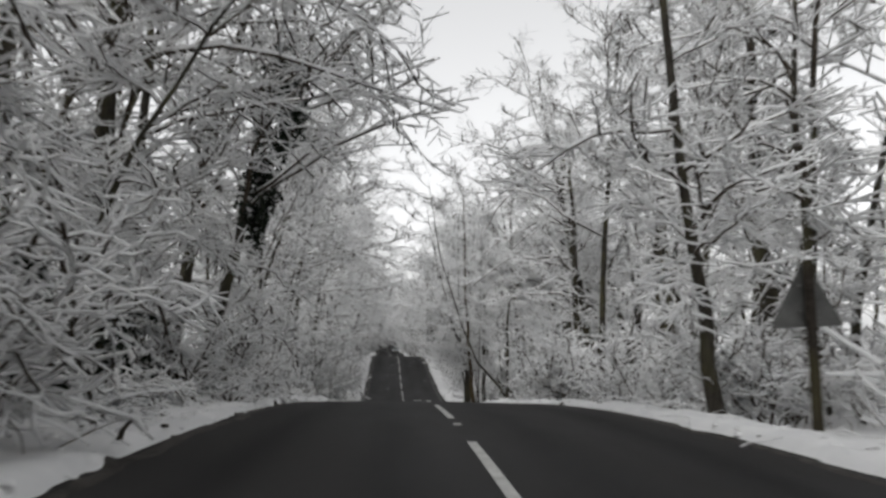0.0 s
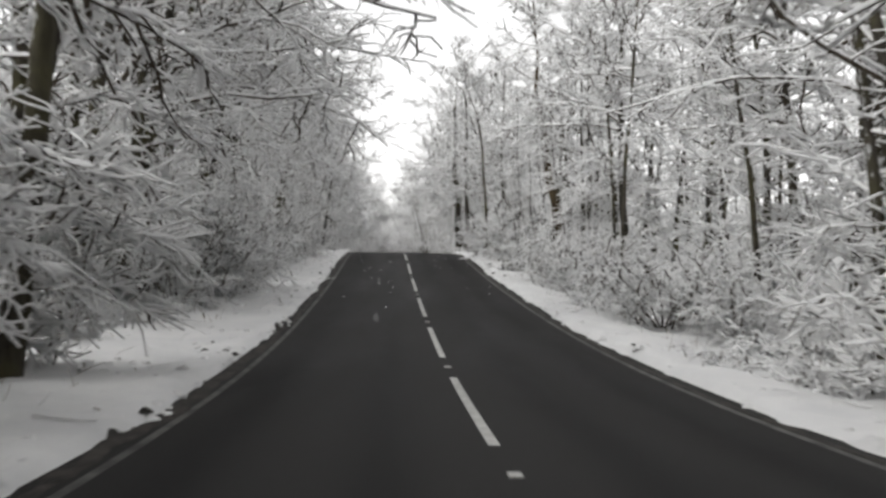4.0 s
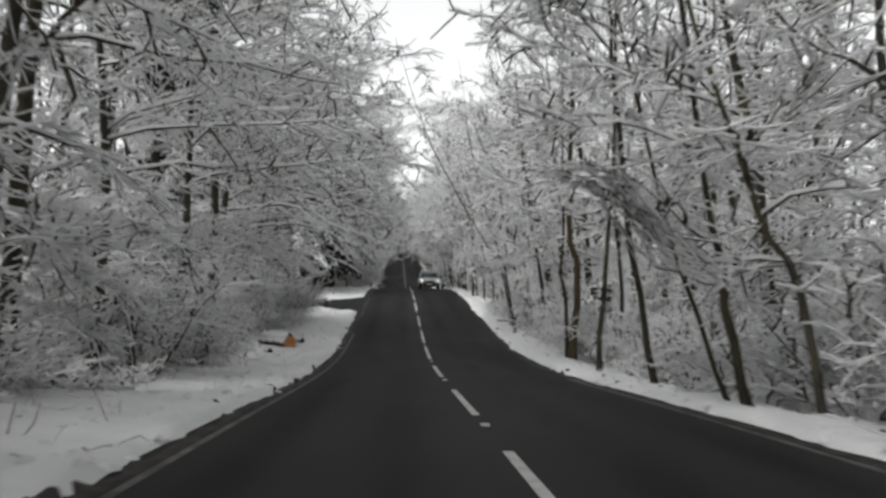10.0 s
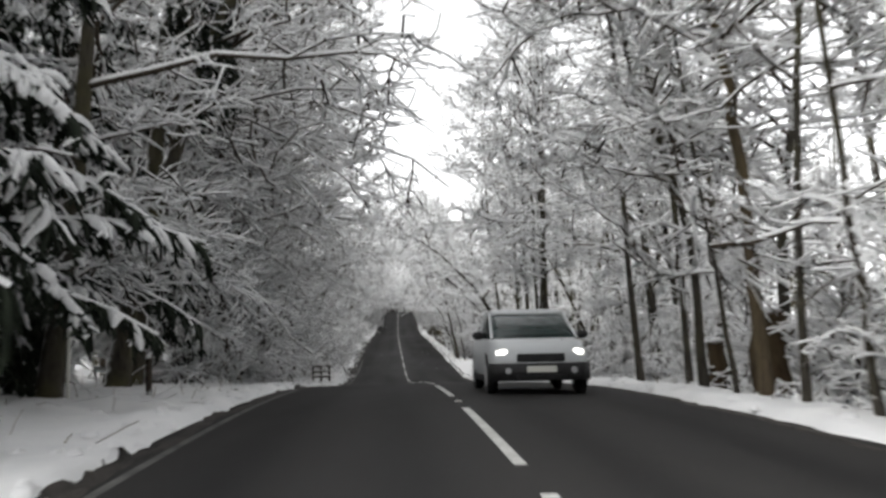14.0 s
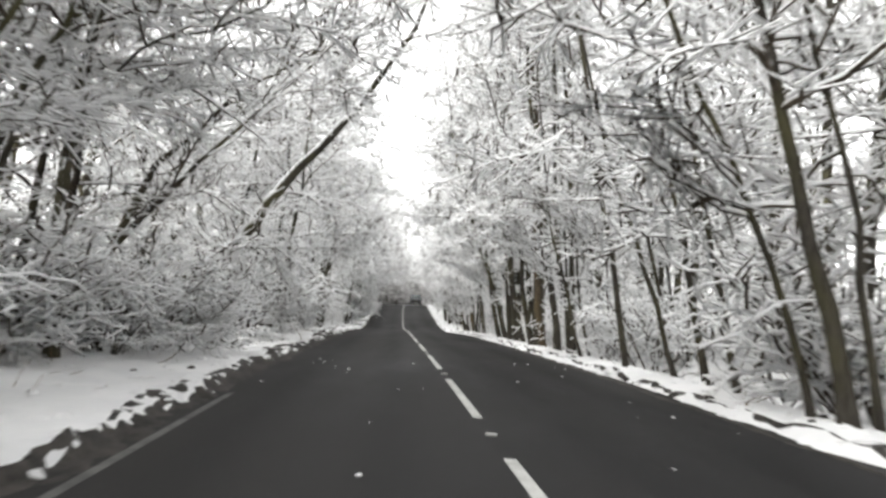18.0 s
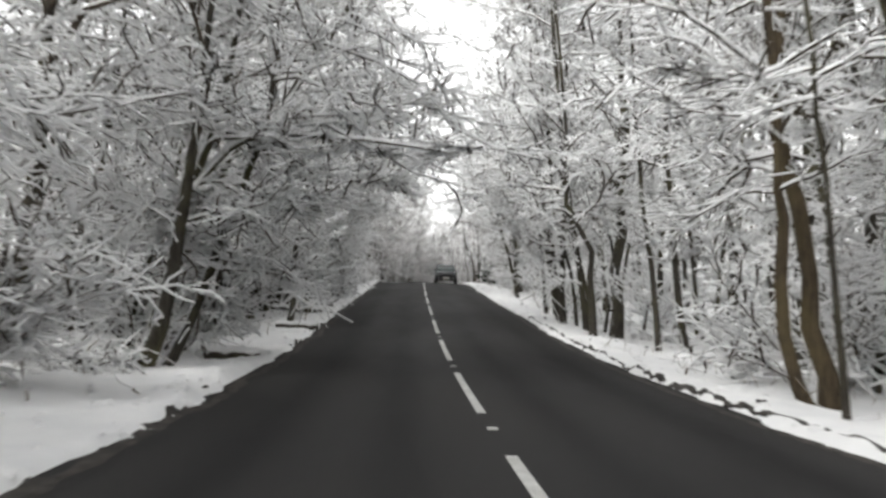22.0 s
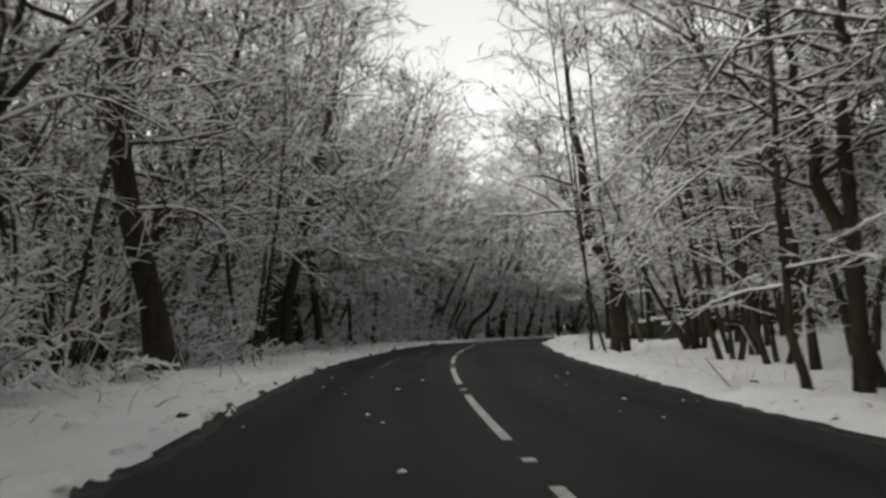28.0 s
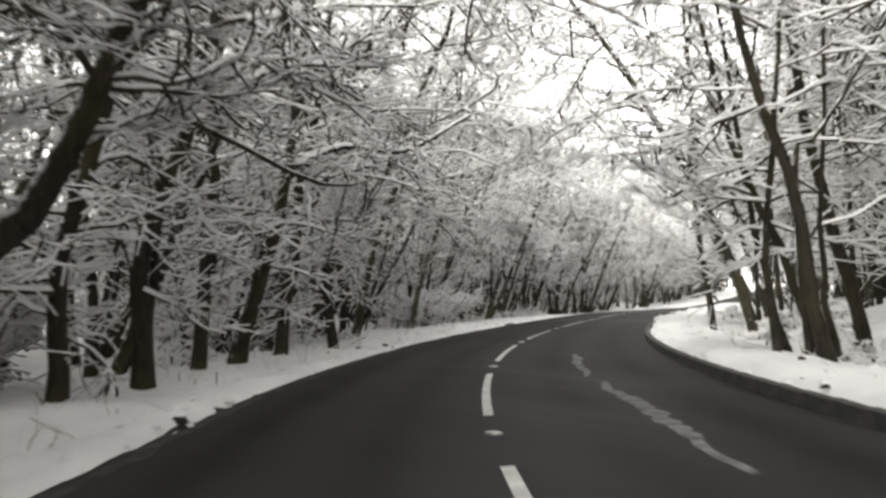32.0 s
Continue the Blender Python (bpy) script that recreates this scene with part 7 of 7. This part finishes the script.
def make_log(s, v, length, radius, turn, end=None):
    """A felled log with snow lying along it."""
    log = thing("log", "felled log with a fresh orange cut end under snow" if end else "dark fallen log under a ridge of snow", "log", "logs in the snow")
    n = 7
    pts = [(length * (k / (n - 1) - 0.5), 0.05 * math.sin(k * 1.7 + s), radius * 0.42 + 0.02 * math.sin(k * 2.3)) for k in range(n)]
    g = Geo()
    g.tubes(np.array([pts]), taper(radius, radius * 0.85, n), 0.0, 8)
    v1, f1, m1 = g.arrays()
    part("trunk", fill("log_trunk", v1, f1, m1, (BARK, SNOW)), None, log)
    g = Geo()
    up = np.array([[(x, y, z + radius * 0.78) for x, y, z in pts]])
    g.tubes(up, np.full((1, n), radius * 0.72) * (1 + 0.15 * np.sin(np.arange(n) * 2.1 + s)), 0.05, 5)
    v2, f2, m2 = g.arrays()
    part("snow_ridge", fill("log_snow", v2, f2, np.ones(len(f2)), (BARK, SNOW)), None, log, "ridge of snow")
    for x, r in ((pts[0][0] - 0.005, radius), (pts[-1][0] + 0.005, radius * 0.85)):
        face = part("cut_end", disc(r * 0.98, 0.02, 20, 0.004), end or TIMBER, log, "fresh orange cut" if end else "")
        face.location, face.rotation_euler = (x, pts[0][1] if x < 0 else pts[-1][1], radius * 0.42), (0, 0, radians(90))
    stand(log, s, v, turn)


make_log(220.4, -6.0, 1.9, 0.29, 42, SAWN)
for s, v, length, radius, turn in ((222.5, -5.4, 0.9, 0.10, 40), (217.0, -5.9, 0.8, 0.09, 15), (429.3, -5.0, 1.9, 0.13, -70), (421.6, -4.1, 1.2, 0.09, -85), (432.5, -4.6, 1.4, 0.10, 70),
                                  (398.5, -4.6, 1.3, 0.09, 80), (412.0, -4.3, 1.1, 0.08, -60), (374.5, -4.6, 1.2, 0.10, 85), (367.0, -4.5, 1.0, 0.09, 60), (248.5, 5.0, 1.8, 0.10, 50)):
    make_log(s, v, length, radius, turn)


ROTTEN = make_bark("rotten_wood", (0.022, 0.015, 0.009), (0.085, 0.058, 0.033), (0.07, 0.055, 0.03), 0.85)


def make_stump(s, v, radius, height, seed):
    stump = thing("stump", "broken rotten brown tree stump dusted with snow", "stump", "stumps")
    tube_part("wood", [(0.04 * math.sin(seed * 3 + k * 1.7), 0.04 * math.cos(seed + k * 2.1), -0.2 + (height + 0.2) * k / 5) for k in range(6)], radius * 1.15, radius * 0.85, ROTTEN, stump, 0.0, sides=11)
    part("cap", rough_lump((radius * 0.8, radius * 0.7, 0.07), seed, 3, 0.15), SNOW, stump, "cap of snow").location = (0, 0, height)
    stand(stump, s, v, seed * 40)


make_stump(265.9, 5.3, 0.31, 1.45, 1.0)
make_stump(270.5, 5.9, 0.2, 1.1, 2.0)
make_stump(232.1, 4.9, 0.16, 0.55, 3.0)


def make_fallen(s, v, branches, label):
    """Broken branches that lie across one another."""
    pile = thing("fallen_branch", label, "branch", "fallen branches")
    rng = np.random.default_rng(int(s * 10))
    for a, b, r in branches:
        a, b = np.array(a, float), np.array(b, float)
        pts = [a + (b - a) * k / 6 + rng.normal(0, 0.06, 3) * (0 < k < 6) for k in range(7)]
        tube_part("bough", pts, r, r * 0.4, BARK, pile, 0.06)
        for _ in range(4):
            k = rng.integers(2, 6)
            d = rng.normal(0, 0.4, 3) + (b - a) * 0.12
            tube_part("side_twig", [pts[k], pts[k] + d * 0.6, pts[k] + d * 1.2], r * 0.4, 0.008, TWIG, pile, 0.04, sides=3)
    stand(pile, s, v)


make_fallen(51.5, 5.4, [((0, 0.9, 1.5), (0.6, -1.0, 0.0), 0.07), ((0.3, -0.35, 1.9), (-0.2, -1.0, 0.0), 0.06), ((0.5, 1.2, 0.0), (0.2, 0.4, 1.0), 0.05)], "snow-lined broken branches leaning on the verge")
make_fallen(281.3, 5.2, [((1.6, 1.2, 1.6), (0.9, 0.6, 1.3), 0.07), ((0.9, 0.6, 1.3), (0.3, 0.2, 0.6), 0.08), ((0.3, 0.2, 0.6), (-0.2, -0.3, 0.0), 0.09), ((0.8, -0.9, 1.0), (0.2, 0.3, 0.4), 0.05)], "twisted snow-covered branch reaching down to the verge")
make_fallen(447.5, 5.6, [((0, -1.2, 1.2), (0.2, 0.6, 0.0), 0.09), ((0.4, -0.6, 0.9), (0.5, -1.6, 0.4), 0.05)], "dark broken bough propped in the snow")
make_fallen(231.5, 5.4, [((0, 1.4, 0.5), (0.4, -1.4, 0.15), 0.08), ((1.0, 1.2, 0.2), (0.2, -1.2, 0.6), 0.06), ((-0.6, 0.8, 0.1), (1.2, -0.6, 0.5), 0.05)], "heap of fallen branches thick with snow")
make_fallen(118.9, -5.6, [((0, 0.3, 0.25), (0.1, 0.0, 0.3), 0.03), ((0.1, 0.0, 0.3), (0.2, -0.25, 0.02), 0.03)], "bent dark stick poking out of the snow")
make_fallen(529.5, -6.0, [((0, 0.6, 0.9), (0.3, 0.2, 0.0), 0.08), ((0.5, -0.2, 0.8), (0.2, 0.3, 0.0), 0.07), ((0.0, 0.1, 1.0), (0.6, 0.0, 0.0), 0.06)], "old dark stems bent to the ground in snow")


def make_wall(s, v, size, turn, seed, label):
    """A mossy old block of masonry with snow on its top."""
    wall = thing("stone_wall", label, "wall", "mossy masonry")
    part("masonry", rough_box((size[0], size[1], size[2] + 0.3), seed, 9, 0.13), STONE, wall).location = (0, 0, -0.3)
    part("snow_cap", rough_box((size[0] * 0.95, size[1] * 0.95, 0.2), seed + 4, 8, 0.09), SNOW, wall, "uneven layer of snow").location = (0, 0, size[2] - 0.04)
    for k in range(3):
        tube_part("creeper", [(size[0] * (k - 1) * 0.3, -size[1] * 0.5, size[2]), (size[0] * (k - 1) * 0.32 + 0.05, -size[1] * 0.58, size[2] * 0.6), (size[0] * (k - 1) * 0.3, -size[1] * 0.55, size[2] * 0.2)], 0.03, 0.012, NEEDLE, wall, 0.03)
    stand(wall, s, v, turn)


make_wall(575.4, 8.4, (1.9, 0.7, 1.25), 60, 1.0, "low mossy stone pier capped with snow")
make_wall(571.0, 10.0, (2.1, 0.8, 1.3), 62, 2.0, "tall mossy stone pier capped with snow")
make_wall(566.5, 10.8, (3.4, 0.5, 0.9), 20, 3.0, "low mossy stone wall capped with snow")


def make_evergreen(s, v, size, seed, share=1.0):
    """A dark evergreen bush; nearly snowless ones stand in for shade."""
    bush = thing("evergreen_bush", "dark ivy-green bush dusted with snow" if share > 0.3 else "dark evergreen bush added in place of shade under the conifers", "shrub", "evergreen bushes")
    wood, crown = make_conifer(seed, height=3.6, radius=0.07, boughs=40, reach=1.9, first=0.04, sprays=10, tips=9, snowy_share=share)
    for nm, geo, slots in (("stem", wood, (BARK, SNOW)), ("crown", crown, (TWIG, SNOW, NEEDLE))):
        a, b, c = geo.arrays()
        part(nm, fill("evergreen_" + nm, a, b, c, slots), None, bush, "dense dark leaves" if nm == "crown" else "")
    bush.scale = (size, size, size)
    stand(bush, s, v, seed * 30)


make_evergreen(491.0, 6.3, 1.05, 811, 0.32)
make_evergreen(222.0, 7.2, 0.9, 812)
make_evergreen(188.0, -6.9, 0.8, 813)
make_evergreen(78.0, -6.6, 0.9, 814)
# Added dark bushes that imitate the deep shade beneath the conifers.
for k, (s, v) in enumerate(((257.0, -8.4), (261.5, -9.2), (266.0, -8.8), (270.5, -9.4), (264.0, -12.5), (258.5, -12.0))):
    make_evergreen(s, v, 0.85 + 0.1 * (k % 3), 820 + k, 0.12)
# Two more in front, to blacken the hollow under the boughs.
make_evergreen(261.8, -7.7, 1.0, 831, 0.08)
make_evergreen(267.6, -8.1, 1.1, 832, 0.08)
make_evergreen(9.0, -6.6, 0.8, 815)
make_evergreen(13.5, -6.2, 0.7, 816)
make_evergreen(19.0, -6.6, 0.8, 817)
make_evergreen(62.0, -7.0, 0.8, 818)


def make_drift(s, v, size, turn, seed):
    """A drift of shovelled snow on the verge."""
    drift = tagged(new("snowdrift", bpy.data.meshes.new("snowdrift")), "rounded drift of shovelled snow on the verge", "snow", "snow drifts")
    bm = rough_lump(size, seed, 5, 0.2)
    bm.to_mesh(drift.data)
    bm.free()
    drift.data.materials.append(SNOW)
    stand(drift, s, v, turn, -0.05)


make_drift(157.8, 5.95, (1.35, 2.2, 0.85), 8, 1.3)
make_drift(154.4, 6.7, (1.5, 1.5, 0.5), -20, 2.6)
make_drift(161.0, 6.2, (1.2, 1.6, 0.6), 15, 3.7)

# ---- the kerb on the inside of the bend ----
kerb = tagged(new("kerb"), "dark wet concrete kerb on the inside of the bend", "kerb", kind="structure")
KERB = varied("wet_concrete", (0.035, 0.035, 0.033), (0.08, 0.08, 0.075), 3.0, 0.7, 0.3)
stone_me = bpy.data.meshes.new("kerb_stone")
bm = box_bm((0.90, 0.14, 0.42), (0, 0, -0.05), 0.02)
bm.to_mesh(stone_me)
bm.free()
stone_me.materials.append(KERB)
for k in range(50):
    s = 566.0 + 0.92 * k
    x, y, z = (float(a) for a in road_at(s, 3.40))
    ob = new("kerb_stone", stone_me)
    ob.parent = kerb
    ob.location, ob.rotation_euler = (x, y, z + 0.01), (0, 0, float(np.interp(s, RS, RH)) + radians(90 + 0.6 * math.sin(k * 2.7)))


# ---- litter of the verges: clods of snow, dead stalks, fallen twigs ----
def verge_spots(rng, n, v0, v1, skew=1.5):
    s = rng.uniform(-15, 625, n)
    side = rng.choice([-1.0, 1.0], n)
    v = side * (v0 + (v1 - v0) * rng.uniform(0, 1, n) ** skew)
    keep = ~((side < 0) & (np.abs(s - SIDE_S) < 8))
    s, v = s[keep], v[keep]
    x, y, _ = road_at(s, v)
    return x, y, ground_at(x, y)


def build_clods():
    rng = np.random.default_rng(91)
    x, y, z = verge_spots(rng, 10000, 3.44, 6.6, 3.0)
    n = len(x)
    base = np.array([(1, 0, 0), (0.5, 0.87, 0), (-0.5, 0.87, 0), (-1, 0, 0), (-0.5, -0.87, 0), (0.5, -0.87, 0),
                     (0.6, 0.2, 0.75), (0.1, 0.6, 0.8), (-0.6, 0.2, 0.75), (-0.1, -0.6, 0.8)])
    quads = np.array([(0, 1, 7, 6), (1, 2, 7, 7), (2, 3, 8, 7), (3, 4, 9, 8), (4, 5, 9, 9), (5, 0, 6, 9), (6, 7, 8, 9)])
    size = rng.uniform(0.02, 0.12, (n, 1, 1)) * np.array([1, 1, 0.7])
    a = rng.uniform(0, 6.28, n)
    jit = base[None] * (1 + rng.normal(0, 0.16, (n, 10, 1))) * size
    c, s = np.cos(a)[:, None], np.sin(a)[:, None]
    V = np.stack([jit[..., 0] * c - jit[..., 1] * s + x[:, None], jit[..., 0] * s + jit[..., 1] * c + y[:, None], jit[..., 2] + z[:, None] - 0.012], -1)
    tri = np.concatenate([quads[:, [0, 1, 2]], quads[[0, 2, 3, 5, 6]][:, [0, 2, 3]]])
    F = (tri[None] + (np.arange(n) * 10)[:, None, None]).reshape(-1, 3)
    m = np.repeat((rng.uniform(0, 1, n) < 0.06).astype(int), len(tri))
    tagged(new("snow_clods", fill("snow_clods", V.reshape(-1, 3), F, m, (SNOW, SLUSH))), "clods of snow and frozen grit along the verge", "snow", kind="stuff")


def build_stalks():
    rng = np.random.default_rng(92)
    g = Geo()
    x, y, z = verge_spots(rng, 7000, 4.3, 9.0, 0.8)
    n = len(x)
    p = np.stack([x, y, z - 0.02], -1)
    d = unit(np.stack([rng.normal(0, 0.5, n), rng.normal(0, 0.5, n), np.abs(rng.normal(0.6, 0.4, n))], -1))
    P = grow(rng, p, d, rng.uniform(0.12, 0.5, n), 2, 0.25, -0.15)
    g.tubes(P, taper(np.full(n, 0.006), np.full(n, 0.003), 3), 0.008, 3)
    x, y, z = verge_spots(rng, 1500, 3.8, 7.5, 1.0)
    n = len(x)
    p = np.stack([x, y, z + 0.02], -1)
    d = unit(np.stack([rng.normal(0, 1, n), rng.normal(0, 1, n), rng.normal(0.05, 0.12, n)], -1))
    P = grow(rng, p, d, rng.uniform(0.3, 1.2, n), 3, 0.2, 0.0)
    g.tubes(P, taper(np.full(n, 0.012), np.full(n, 0.006), 4), 0.012, 3)
    v, f, m = g.arrays()
    tagged(new("verge_litter", fill("verge_litter", v, f, m, (DEAD, SNOW))), "dead stalks and fallen twigs poking through the snow", "litter", kind="stuff")


build_clods()
build_stalks()


def build_salt():
    """Thin streaks of slush and salt left on the asphalt."""
    rng = np.random.default_rng(93)
    V, F = [], []
    n = 0
    for s0, v0, length, width in ((45, -2.0, 4.5, 0.10), (57, -2.2, 3.0, 0.16), (64, 1.6, 3.0, 0.06), (96, -1.3, 2.5, 0.16), (109, -1.35, 4.0, 0.10), (122, -0.9, 1.6, 0.14),
                                  (286, 1.7, 4.0, 0.10), (292, 1.5, 5.0, 0.08), (489, -1.25, 6.0, 0.22), (497, -1.4, 4.0, 0.18), (527, -1.9, 8.0, 0.10), (540, -1.4, 2.5, 0.25),
                                  (578, 1.7, 8.0, 0.25), (587, 1.55, 6.0, 0.2), (566, 2.9, 9.0, 0.35)):
        k = int(length / 0.25) + 3
        s = s0 + np.linspace(0, length, k)
        w = width * (0.35 + 0.65 * np.abs(np.sin(np.linspace(0.1, 3.0, k)))) * rng.uniform(0.5, 1.2, k)
        mid = v0 + 0.08 * wavy(s * 1.1, s0) + rng.normal(0, 0.01, k)
        for e in (-0.5, 0.5):
            x, y, z = road_at(s, mid + e * w)
            V.append(np.stack([x, y, z + 0.004], -1))
        i = n + np.arange(k - 1)
        F.append(np.stack([i, i + 1, i + k + 1, i + k], -1)[:, ::-1])
        n += 2 * k
    me = fill("salt_streaks", np.concatenate(V), np.concatenate(F), slots=(SALT,))
    tagged(new("salt_streaks", me), "thin streaks of grey slush on the asphalt", "slush", kind="stuff")


SALT = varied("thin_grey_slush", (0.05, 0.05, 0.05), (0.20, 0.20, 0.20), 5.0, 0.7, 0.2, 0.3, 0.003, 30.0)
build_salt()


def build_crumbs():
    """Crumbs of snow dropped on the asphalt."""
    rng = np.random.default_rng(95)
    V, F = [], []
    for k in range(130):
        s = rng.choice([rng.uniform(150, 190), rng.uniform(100, 130), rng.uniform(320, 345), rng.uniform(500, 525)])
        v = rng.choice([rng.uniform(1.2, 3.2), rng.uniform(-3.2, -0.4)])
        x, y, z = (float(a) for a in road_at(s, v))
        r = rng.uniform(0.012, 0.045)
        a = rng.uniform(0, 6.28) + np.arange(5) * 1.2566
        ring = np.stack([x + r * np.cos(a) * rng.uniform(0.7, 1.3, 5), y + r * np.sin(a) * rng.uniform(0.7, 1.3, 5), np.full(5, z + 0.001)], -1)
        V.append(np.concatenate([ring, [[x, y, z + 0.6 * r]]]))
        F += [(k * 6 + q, k * 6 + (q + 1) % 5, k * 6 + 5) for q in range(5)]
    tagged(new("snow_crumbs", fill("snow_crumbs", np.concatenate(V), np.array(F), slots=(SNOW,))), "crumbs of snow dropped on the asphalt", "snow", kind="stuff")


build_crumbs()
